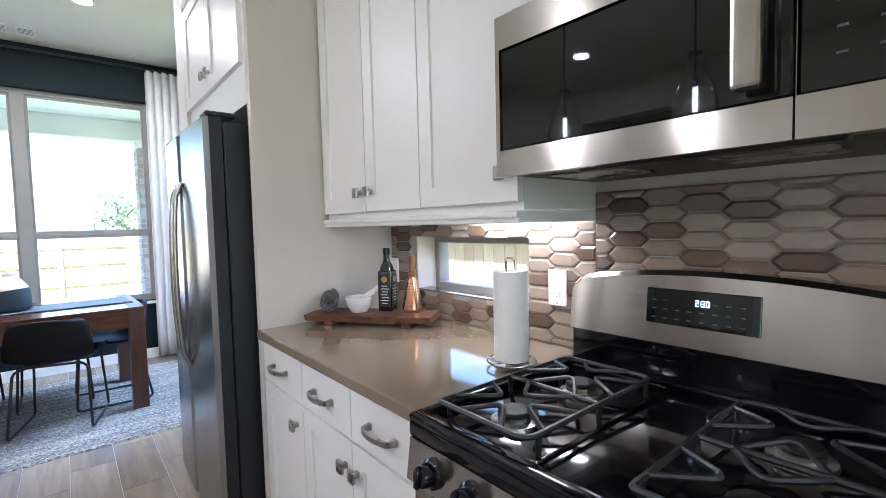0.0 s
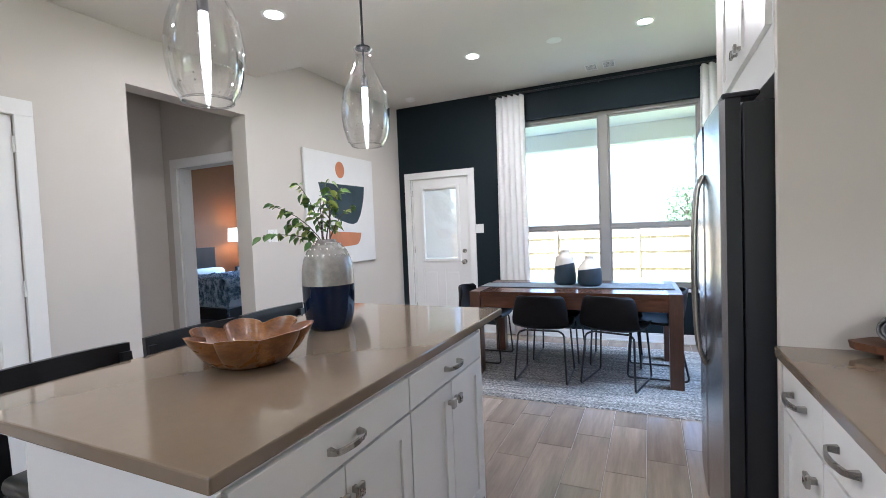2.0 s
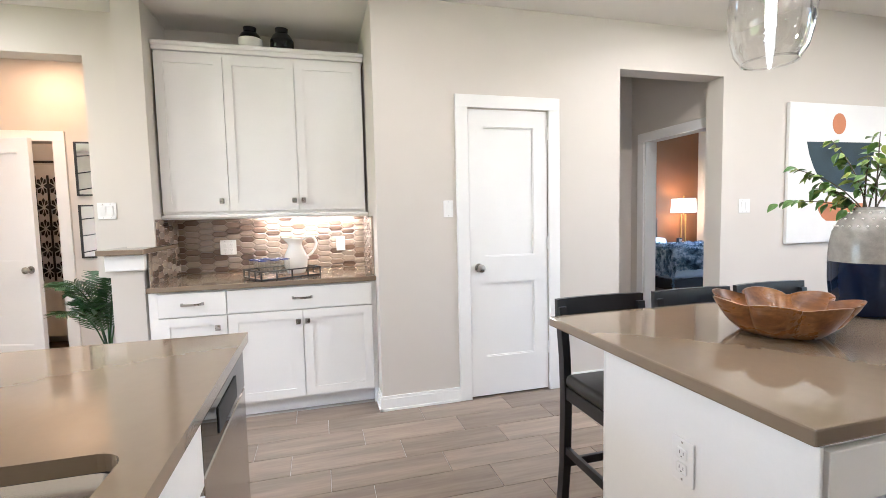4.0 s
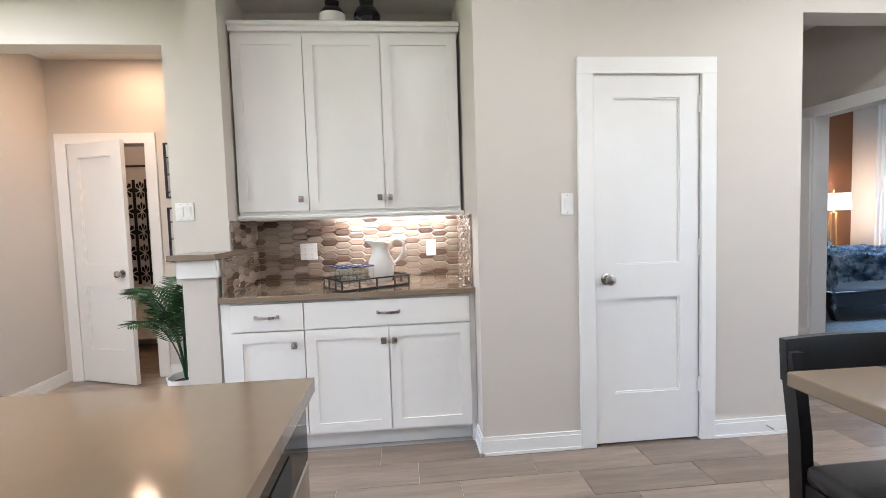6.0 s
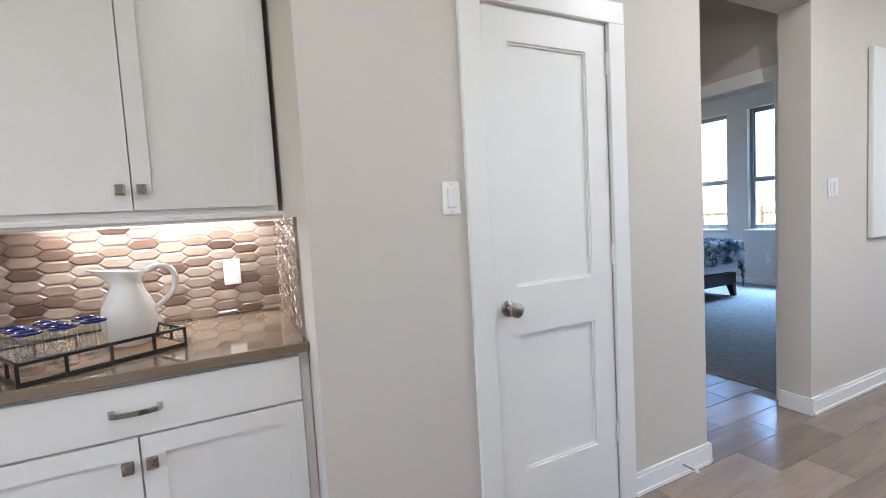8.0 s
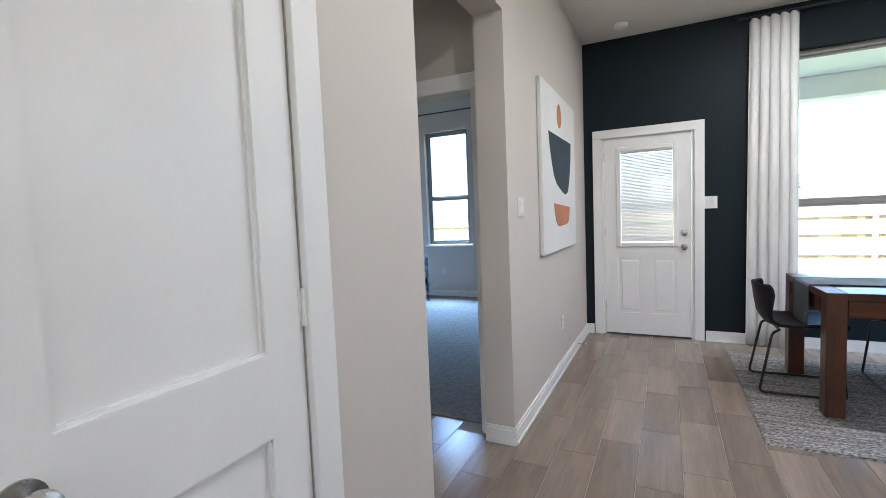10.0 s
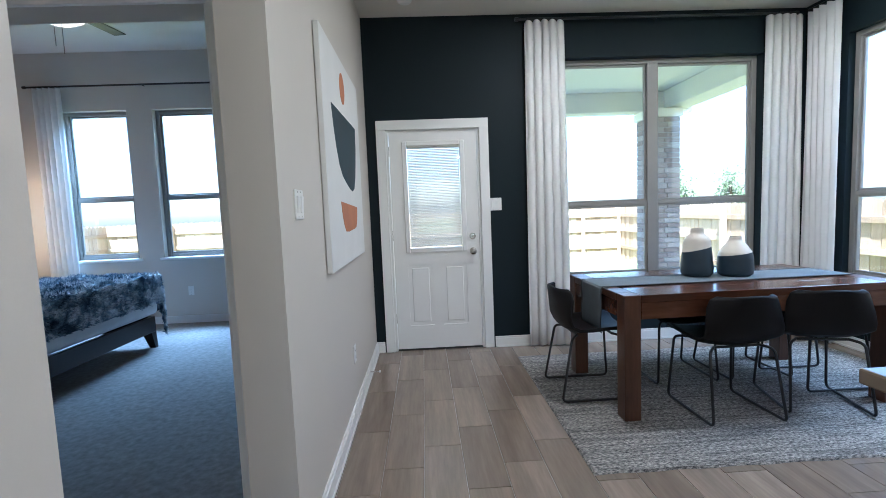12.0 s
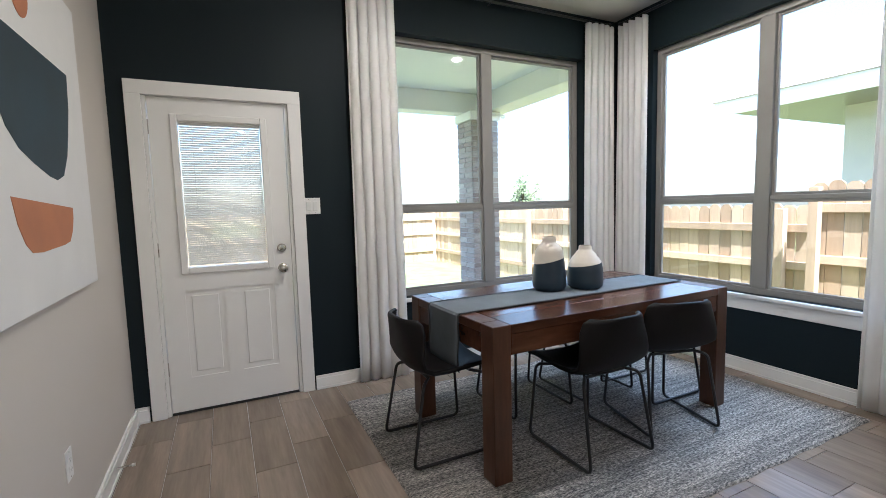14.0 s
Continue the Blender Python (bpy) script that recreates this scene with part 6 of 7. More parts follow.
def floor_vase():
    t = thing("vase", "tall grey and glossy navy vase with green branches", "vase", pose(-1.00, 1.862, 0.9225))
    low = [(0.084, 0.0), (0.096, 0.012), (0.108, 0.06), (0.115, 0.13), (0.1165, 0.20)]
    up = [(0.1168, 0.20), (0.1145, 0.26), (0.106, 0.312), (0.088, 0.352), (0.062, 0.38), (0.046, 0.390), (0.042, 0.402), (0.036, 0.402), (0.034, 0.385)]
    part("glazed_foot", lathe(bmesh.new(), low, 48, cap=False), M["navy_glaze"], t, "glossy navy lower half", True)
    part("foot_disc", lathe(bmesh.new(), [(0.083, 0.001), (0.083, 0.004)], 32), M["navy_glaze"], t)
    sh = part("shoulder", lathe(bmesh.new(), up, 48, cap=False), M["grey_glaze"], t, "crackled grey upper half", True)
    # white glaze drops round the shoulder
    b = bmesh.new()
    for ring, (r, z, n) in enumerate(((0.098, 0.333, 24), (0.082, 0.360, 18), (0.062, 0.381, 13))):
        for i in range(n):
            a = 2 * math.pi * (i + 0.5 * (ring % 2)) / n
            bmesh.ops.create_icosphere(b, subdivisions=1, radius=0.0042, matrix=Matrix.Translation((r * math.cos(a), r * math.sin(a), z)))
    part("glaze_drops", b, M["white_glaze"], sh, "", True)["kind"] = "stuff"
    leaf = bmesh.new()
    n = 7
    for s in (-1, 1):
        rows = []
        for i in range(n + 1):
            u = i / n
            wdt = 0.0155 * math.sin(math.pi * u ** 0.8) * s
            z = -0.006 * u * u * 2
            rows.append((leaf.verts.new((u * 0.056, 0, z)), leaf.verts.new((u * 0.056, wdt, z + 0.006 * math.sin(math.pi * u)))))
        for p, q in zip(rows, rows[1:]):
            leaf.faces.new((p[0], q[0], q[1], p[1]))
    bmesh.ops.remove_doubles(leaf, verts=leaf.verts, dist=1e-5)
    me = finish("leaf", leaf, M["leaf"], True)
    rnd = random.Random(11)
    # stems: main directions in the plane the walk sees (towards south-west and north-east)
    heads = [((-0.18, -0.14, 0.10), 18), ((-0.10, -0.06, 0.20), 18), ((-0.02, 0.04, 0.22), 15), ((0.05, 0.06, 0.17), 15), ((0.08, 0.09, 0.09), 10), ((-0.05, 0.09, 0.16), 14), ((-0.22, -0.17, -0.03), 16), ((0.05, -0.06, 0.12), 10), ((-0.12, -0.10, 0.02), 10)]
    for (dx, dy, dz), nl in heads:
        base = Vector((rnd.uniform(-0.02, 0.02), rnd.uniform(-0.02, 0.02), 0.36))
        mid = base + Vector((dx * 0.35, dy * 0.35, 0.10 + dz * 0.55))
        tip = base + Vector((dx, dy, 0.10 + dz))
        pts = [base.lerp(mid, k / 5).lerp(mid.lerp(tip, k / 5), k / 5) for k in range(6)]
        st_ = part("stem", tube(bmesh.new(), pts, [0.003, 0.0028, 0.0025, 0.002, 0.0016, 0.001], 6), M["stem"], t, "thin brown twig", True)
        for k in range(nl):
            u = 0.30 + 0.70 * k / (nl - 1)
            i = min(4, int(u * 5))
            p = pts[i].lerp(pts[i + 1], u * 5 - i)
            d = (pts[i + 1] - pts[i]).normalized()
            yaw = math.degrees(math.atan2(d.y, d.x)) + rnd.choice((-1, 1)) * rnd.uniform(25, 85)
            o = new("leaf", me)
            o.parent = st_
            sc = rnd.uniform(0.6, 1.05)
            o.matrix_basis = Matrix.Translation(p + Vector((rnd.uniform(-0.008, 0.008),) * 3)) @ pose(0, 0, 0, rnd.uniform(-50, 50), rnd.uniform(-15, 55), yaw) @ Matrix.Scale(sc, 4)


floor_vase()


# ---------- worktop things by the range ----------
def serving_board():
    t = thing("serving_board", "live-edge walnut serving board on two feet", "serving board", pose(1.098, 1.785, 0.9205, 0, 0, 37))
    b = bmesh.new()
    n = 20
    rows = []
    for i in range(n + 1):
        y = -0.27 + 0.54 * i / n
        w0 = -0.085 + 0.006 * math.sin(i * 1.3) + 0.004 * math.sin(i * 2.9)
        w1 = 0.085 + 0.006 * math.sin(i * 1.1 + 2)
        rows.append([b.verts.new(p) for p in ((w0 + 0.008, y, 0.020), (w1 - 0.006, y, 0.020), (w1, y, 0.044), (w0, y, 0.044))])
    for p, q in zip(rows, rows[1:]):
        for i in range(4):
            b.faces.new((p[i], p[(i + 1) % 4], q[(i + 1) % 4], q[i]))
    b.faces.new(rows[0]), b.faces.new(rows[-1])
    part("slab", b, M["board"], t)
    for y in (-0.165, 0.165):
        part("foot", bx(-0.07, 0.07, y - 0.018, y + 0.018, 0, 0.020, 0.004), M["board"], t)


serving_board()
BZ = 0.9205 + 0.0445


def oil_bottle():
    t = thing("oil_bottle", "dark glass oil bottle with a black and gold label", "bottle", pose(1.17, 1.775, BZ, 0, 0, 35))
    b = bx(-0.032, 0.032, -0.032, 0.032, 0.0, 0.172, 0.010, 3)
    part("body", b, M["green_glass"], t, smooth=True)
    part("neck", lathe(bmesh.new(), [(0.031, 0.170), (0.027, 0.186), (0.017, 0.205), (0.0135, 0.215), (0.0135, 0.240)], 24), M["green_glass"], t, smooth=True)
    part("cap", lathe(bmesh.new(), [(0.0155, 0.238), (0.0155, 0.262), (0.013, 0.265)], 20), M["black_enamel"], t, smooth=True)
    lb = part("label", bx(-0.0326, 0.026, -0.0330, -0.0322, 0.02, 0.155), M["black_side"], t, "black paper label with pale print")
    part("emblem", lathe(bmesh.new(), [(0.013, 0), (0.013, 0.0008)], 20), M["gold"], lb, "round gold emblem", m=pose(0, -0.0331, 0.135, 90))
    for i in range(7):
        part("print_bar", bx(-0.012 - 0.004 * (i % 3), 0.012 + 0.004 * (i % 2), -0.0336, -0.0330, 0.034 + i * 0.012, 0.037 + i * 0.012), M["gold"] if i == 0 else M["white_plastic"], lb)
    # the same label on the side that looks to the room
    lb2 = part("label", bx(-0.0330, -0.0322, -0.026, 0.026, 0.02, 0.155), M["black_side"], t, "black paper label with pale print")
    part("emblem", lathe(bmesh.new(), [(0.013, 0), (0.013, 0.0008)], 20), M["gold"], lb2, "round gold emblem", m=pose(-0.0331, 0, 0.135, 0, -90))
    for i in range(7):
        part("print_bar", bx(-0.0336, -0.0330, -0.012 - 0.004 * (i % 3), 0.012 + 0.004 * (i % 2), 0.034 + i * 0.012, 0.037 + i * 0.012), M["white_plastic"], lb2)


def grater():
    t = thing("cheese_grater", "conical copper grater with a wooden handle", "grater", pose(1.235, 1.685, BZ))
    cone = [(0.046, 0.0), (0.045, 0.012), (0.0195, 0.135), (0.016, 0.142)]
    bo = part("cone", lathe(bmesh.new(), cone, 40), M["copper"], t, "polished copper cone", True)
    b = bmesh.new()
    for r in range(9):
        z = 0.026 + r * 0.0115
        rad = 0.045 - (z - 0.012) * 0.2073 + 0.0004
        for i in range(20):
            a = 2 * math.pi * (i + 0.5 * (r % 2)) / 20
            bmesh.ops.create_icosphere(b, subdivisions=1, radius=0.0022, matrix=Matrix.Translation((rad * math.cos(a), rad * math.sin(a), z)))
    part("teeth", b, M["slot"], bo, "", True)["kind"] = "stuff"
    part("base_ring", lathe(bmesh.new(), [(0.048, 0.0), (0.048, 0.010), (0.0455, 0.011)], 36), M["board"], t, smooth=True)
    part("handle", lathe(bmesh.new(), [(0.016, 0.142), (0.017, 0.150), (0.012, 0.19), (0.014, 0.222), (0.010, 0.232)], 24), M["bowl"], t, "turned wooden handle", True)


def mortar():
    t = thing("mortar", "white marble mortar with a pestle", "mortar", pose(1.075, 1.85, BZ))
    prof = [(0.034, 0.0), (0.040, 0.010), (0.052, 0.030), (0.057, 0.055), (0.057, 0.064), (0.050, 0.064), (0.046, 0.045), (0.020, 0.022), (0.001, 0.020)]
    part("cup", lathe(bmesh.new(), prof, 40, cap=False), M["marble"], t, smooth=True)
    part("pestle", tube(bmesh.new(), [(-0.01, 0.01, 0.032), (0.02, -0.015, 0.058), (0.05, -0.04, 0.085), (0.068, -0.055, 0.10)], [0.017, 0.013, 0.011, 0.013], 14), M["marble"], t, "white marble pestle", True)


def rolled_towel():
    b = bmesh.new()
    n, turns = 60, 3.2
    rows = []
    for i in range(n + 1):
        a = turns * 2 * math.pi * i / n
        r = 0.008 + 0.034 * i / n
        rows.append((b.verts.new((r * math.cos(a), -0.075 + 0.004 * math.sin(i), 0.046 + r * math.sin(a))), b.verts.new((r * math.cos(a), 0.075 + 0.004 * math.cos(i), 0.046 + r * math.sin(a)))))
    for p, q in zip(rows, rows[1:]):
        b.faces.new((p[0], q[0], q[1], p[1]))
    o = solid("rolled_towel", b, M["cloth_grey"], "rolled grey and white kitchen towel", "towel", pose(0.985, 1.945, BZ + 0.0035, 0, 0, -28), smooth=True)
    md = o.modifiers.new("thickness", "SOLIDIFY")
    md.thickness = 0.006


def paper_towels():
    t = thing("paper_towel_holder", "white paper towel roll on a chrome wire stand", "paper towel", pose(1.09, 1.012, 0.9205))
    roll = [(0.020, 0.018), (0.048, 0.018), (0.049, 0.022), (0.049, 0.264), (0.047, 0.268), (0.022, 0.268), (0.020, 0.255)]
    part("roll", lathe(bmesh.new(), roll, 48, cap=False), M["towel"], t, "embossed white paper roll", True)
    part("base_ring", tube(bmesh.new(), [(0.070 * math.cos(k * math.pi / 18), 0.070 * math.sin(k * math.pi / 18), 0.014) for k in range(36)], 0.0026, 8, True), M["chrome"], t, "chrome wire ring", True)
    for k in range(4):
        a = k * math.pi / 2 + 0.4
        part("wire_foot", tube(bmesh.new(), [(0.070 * math.cos(a), 0.070 * math.sin(a), 0.014), (0.058 * math.cos(a), 0.058 * math.sin(a), 0.003), (0.050 * math.cos(a), 0.050 * math.sin(a), 0.012), (0, 0, 0.012)], 0.0026, 8), M["chrome"], t, smooth=True)
    part("top_loop", tube(bmesh.new(), arc_path([(0, 0.016, 0.25), (0, 0.016, 0.305), (0, -0.016, 0.305), (0, -0.016, 0.25)], 0.015), 0.0028, 8), M["chrome"], t, "chrome wire loop", True)


oil_bottle()
grater()
mortar()
rolled_towel()
paper_towels()


# ---------- niche things ----------
def wire_tray():
    t = thing("serving_tray", "black metal framed tray with a wooden base", "tray", pose(-3.205, -0.377, 0.9205, 0, 0, 119.6))
    w, d, h = 0.2215, 0.147, 0.062
    part("base", bx(-w + 0.009, w - 0.009, -d + 0.009, d - 0.009, 0.004, 0.010), M["tray_wood"], t, "light brown wooden tray base")
    for z in (0.008, h):
        for p, q, r, s in ((-w, w, -d, -d + 0.009), (-w, w, d - 0.009, d), (-w, -w + 0.009, -d + 0.009, d - 0.009), (w - 0.009, w, -d + 0.009, d - 0.009)):
            part("frame_bar", bx(p, q, r, s, z - 0.0045, z + 0.0045, 0.001), M["black_metal"], t)
    for x in (-w, -w * 0.52, 0 - 0.0045, w * 0.52, w - 0.009):
        for y in (-d, d - 0.009):
            part("upright", bx(x, x + 0.009, y, y + 0.009, 0.0, h, 0.001), M["black_metal"], t)
    for y in (-d * 0.35, d * 0.35):
        for x in (-w, w - 0.009):
            part("upright", bx(x, x + 0.009, y, y + 0.009, 0.0, h, 0.001), M["black_metal"], t)


def pitcher():
    t = thing("pitcher", "white glazed ceramic pitcher with a curved handle", "pitcher", pose(-3.325, -0.29, 0.9307) @ Matrix.Diagonal((1.20, 1.20, 1.0, 1)))
    b = bmesh.new()
    prof = [(0.052, 0.0), (0.056, 0.008), (0.068, 0.05), (0.072, 0.09), (0.066, 0.135), (0.050, 0.175), (0.040, 0.205), (0.041, 0.225), (0.049, 0.248), (0.053, 0.256), (0.049, 0.256), (0.037, 0.225), (0.036, 0.205), (0.060, 0.13), (0.05, 0.02)]
    lathe(b, prof, 40, cap=False)
    for v in b.verts:
        if v.co.z > 0.205:
            k = (v.co.z - 0.205) / 0.05
            if v.co.y < 0:
                v.co.y *= 1 + 0.75 * k * max(0, -v.co.y / 0.053)
            v.co.z += 0.012 * k * (-v.co.y / 0.053) * 0.6
    part("body", b, M["white_glaze"], t, smooth=True)
    part("foot_disc", lathe(bmesh.new(), [(0.053, 0.0), (0.053, 0.006)], 32), M["white_glaze"], t)
    hp = [(0, 0.046, 0.245), (0, 0.075, 0.268), (0, 0.110, 0.262), (0, 0.128, 0.225), (0, 0.118, 0.175), (0, 0.090, 0.135), (0, 0.064, 0.115), (0, 0.075, 0.10)]
    part("handle", tube(bmesh.new(), arc_path(hp, 0.03, 3), 0.0085, 10), M["white_glaze"], t, "looping white handle", True)


def tumbler(x, y):
    t = thing("drinking_glass", "clear drinking glass with a cobalt blue rim", "glass", pose(x, y, 0.9315), "glasses on the tray")
    o = part("body", lathe(bmesh.new(), [(0.001, 0.004), (0.026, 0.003), (0.030, 0.007), (0.032, 0.12)], 28, cap=False), M["water_glass"], t, smooth=True)
    o.visible_shadow = False
    part("rim", tube(bmesh.new(), [(0.0315 * math.cos(k * math.pi / 14), 0.0315 * math.sin(k * math.pi / 14), 0.120) for k in range(28)], 0.0042, 8, True), M["cobalt"], t, "cobalt blue rim", True)


wire_tray()
pitcher()
for u, v in ((-0.17, -0.07), (-0.17, 0.005), (-0.17, 0.08), (-0.09, -0.075), (-0.09, 0.0), (-0.09, 0.08), (-0.01, -0.06), (-0.01, 0.015)):
    c, k = math.cos(radians(119.6)), math.sin(radians(119.6))
    tumbler(-3.205 + u * c - v * k, -0.377 + u * k + v * c)

for y, r, h, lb in ((-0.545, 0.085, 0.17, "black and white banded ceramic jar"), (-0.325, 0.085, 0.18, "dark glazed ceramic jar")):
    t = thing("jar", lb + " on the cabinet top", "jar", pose(-3.46, y, 2.5605), "jars on the cabinet")
    pr = [(r * 0.7, 0), (r, h * 0.25), (r, h * 0.5), (r * 0.75, h * 0.72), (r * 0.5, h * 0.82), (r * 0.55, h), (r * 0.45, h), (r * 0.4, h * 0.8)]
    part("body", lathe(bmesh.new(), pr[:3], 32, cap=False), M["white_glaze"] if "white" in lb else M["black_enamel"], t, smooth=True)
    part("shoulder", lathe(bmesh.new(), pr[2:], 32, cap=False), M["black_enamel"], t, smooth=True)
    part("foot_disc", lathe(bmesh.new(), [(r * 0.69, 0.0), (r * 0.69, 0.004)], 24), M["black_enamel"], t)

# under-cabinet light strips
for name, x, y0, y1, z, w in (("niche", -3.585, -0.60, 0.20, 1.3735, 0.22), ("kitchen", 1.275, 0.96, 1.42, 1.3535, 0.05)):
    t = thing("cabinet_light", "slim warm light bar under the wall cabinet", "light bar", group="under-cabinet lights")
    part("housing", bx(x - 0.03, x + 0.03, y0, y1, z - 0.002, z + 0.001), M["white_plastic"], t)
    part("diffuser", bx(x - 0.022, x + 0.022, y0 + 0.01, y1 - 0.01, z - 0.006, z - 0.0022), M["can_glow"], t, "glowing warm lens")
    data = bpy.data.lights.new("cabinet_lamp", "AREA")
    data.energy, data.color, data.shape, data.size, data.size_y = w, (1.0, 0.62, 0.27), "RECTANGLE", 0.05, y1 - y0
    new("cabinet_lamp", data).matrix_world = Matrix.Translation((x, (y0 + y1) / 2, z - 0.010))


# ---------- hall ----------
def palm():
    t = thing("potted_palm", "green palm in a ribbed white pot", "potted plant", pose(-3.345, -1.535, 0))
    b = lathe(bmesh.new(), [(0.088, 0.095), (0.093, 0.105), (0.108, 0.37), (0.112, 0.385), (0.100, 0.385), (0.096, 0.34)], 40, cap=False)
    pot = part("pot", b, M["white_glaze"], t, "ribbed white ceramic pot", True)
    for k in range(40):
        a = 2 * math.pi * k / 40
        o = part("rib", bx(-0.002, 0.002, -0.003, 0.003, 0.15, 0.32), M["slot"], pot, m=Matrix.Rotation(a, 4, "Z") @ Matrix.Translation((0.0905, 0, 0)) @ pose(0, 0, 0, 0, 2.9, 0))
    part("soil", lathe(bmesh.new(), [(0.087, 0.10), (0.096, 0.345), (0.001, 0.35)], 24), M["soil"], t)
    for k in range(4):
        a = k * math.pi / 2 + 0.5
        part("stand_leg", tube(bmesh.new(), [(0.088 * math.cos(a), 0.088 * math.sin(a), 0.0), (0.080 * math.cos(a), 0.080 * math.sin(a), 0.102)], [0.008, 0.011], 10), M["tray_wood"], t, "short tapered wooden leg", True)
    rnd = random.Random(5)
    for k in range(13):
        a = rnd.uniform(-2.9, 0.9)
        L = rnd.uniform(0.16, 0.40)
        rise = rnd.uniform(0.42, 0.66)
        pts = []
        for i in range(9):
            u = i / 8
            pts.append(Vector((math.cos(a) * L * u ** 1.5 * 0.9, math.sin(a) * L * u ** 1.5 * 0.9, 0.34 + rise * math.sin(u * 1.75))))
        fr = part("frond_stem", tube(bmesh.new(), pts, [0.007, 0.006, 0.005, 0.0045, 0.004, 0.0035, 0.003, 0.002, 0.001], 5), M["palm"], t, smooth=True)
        lb = bmesh.new()
        for i in range(22):
            u = 0.38 + 0.62 * i / 21
            j = min(7, int(u * 8))
            p = pts[j].lerp(pts[j + 1], u * 8 - j)
            d = (pts[j + 1] - pts[j]).normalized()
            side = d.cross(Vector((0, 0, 1))).normalized()
            ln = 0.17 * math.sin(math.pi * (0.15 + 0.8 * (u - 0.3) / 0.75))
            for s in (-1, 1):
                tip = p + side * s * ln * 0.8 + d * ln * 0.62 + Vector((0, 0, -0.20 * ln))
                mid = p.lerp(tip, 0.5) + Vector((0, 0, 0.03 * ln))
                wv = d * 0.008
                v0, v1, v2, v3 = (lb.verts.new(q) for q in (p, mid - wv, tip, mid + wv))
                lb.faces.new((v0, v1, v2, v3))
        part("frond", lb, M["palm"], fr, "narrow green leaf blades")["kind"] = "stuff"


palm()


def wall_mirrors():
    for z0, z1 in ((1.58, 2.06), (1.02, 1.50)):
        t = thing("wall_mirror", "square wall mirror with black diagonal bars", "mirror", pose(-4.60, -2.19, z0, 0, 0, 90), "hall mirrors")
        h = z1 - z0
        part("glass", bx(0.01, h - 0.01, -0.010, -0.004, 0.01, h - 0.01), M["mirror"], t)
        for p, q, r, s in ((0, 0.014, 0, h), (h - 0.014, h, 0, h), (0.014, h - 0.014, 0, 0.014), (0.014, h - 0.014, h - 0.014, h)):
            part("frame", bx(p, q, -0.022, 0, r, s, 0.002), M["black_metal"], t)
        for k in range(3):
            part("bar", tube(bmesh.new(), [(0.01, -0.014, 0.05 + k * 0.15), (h - 0.01, -0.014, 0.14 + k * 0.13)], 0.005, 6), M["black_metal"], t)


wall_mirrors()


def shower_curtain():
    t = thing("shower_curtain", "white shower curtain with a black geometric print", "shower curtain", pose(-5.45, -3.2, 0, 0, 0, 90))
    b = bmesh.new()
    n = 80
    f = lambda u: 0.02 * math.sin(u * 26)
    rows = [[b.verts.new((1.6 * i / n, f(1.6 * i / n), z)) for z in (0.15, 1.95)] for i in range(n + 1)]
    for p, q in zip(rows, rows[1:]):
        b.faces.new((p[0], q[0], q[1], p[1]))
    part("cloth", b, M["bath_white"], t, smooth=True)
    for i in range(12):
        for j in range(5):
            cx, cz = 0.07 + i * 0.13, 0.85 + j * 0.22
            pb = bmesh.new()
            for k in range(8):
                a = k * math.pi / 4
                da, dz = math.cos(a), math.sin(a)
                vs = []
                for rr, sp in ((0.012, 0.2), (0.05, 0.32), (0.062, 0.0), (0.05, -0.32)):
                    u = cx + rr * math.cos(a + sp)
                    vs.append(pb.verts.new((u, f(u) - 0.006, cz + 1.6 * rr * math.sin(a + sp))))
                pb.faces.new(vs)
            for sx in (-0.065, 0.052):
                vs = [pb.verts.new((cx + sx + dx, f(cx + sx + dx) - 0.006, cz + dz)) for dx, dz in ((0, -0.11), (0.013, -0.11), (0.013, 0.11), (0, 0.11))]
                pb.faces.new(vs)
            part("printed_motif", pb, M["bath_black"], t)
    part("rod", tube(bmesh.new(), [(0, 0, 1.98), (1.7, 0, 1.98)], 0.012, 8), M["black_metal"], t)


shower_curtain()


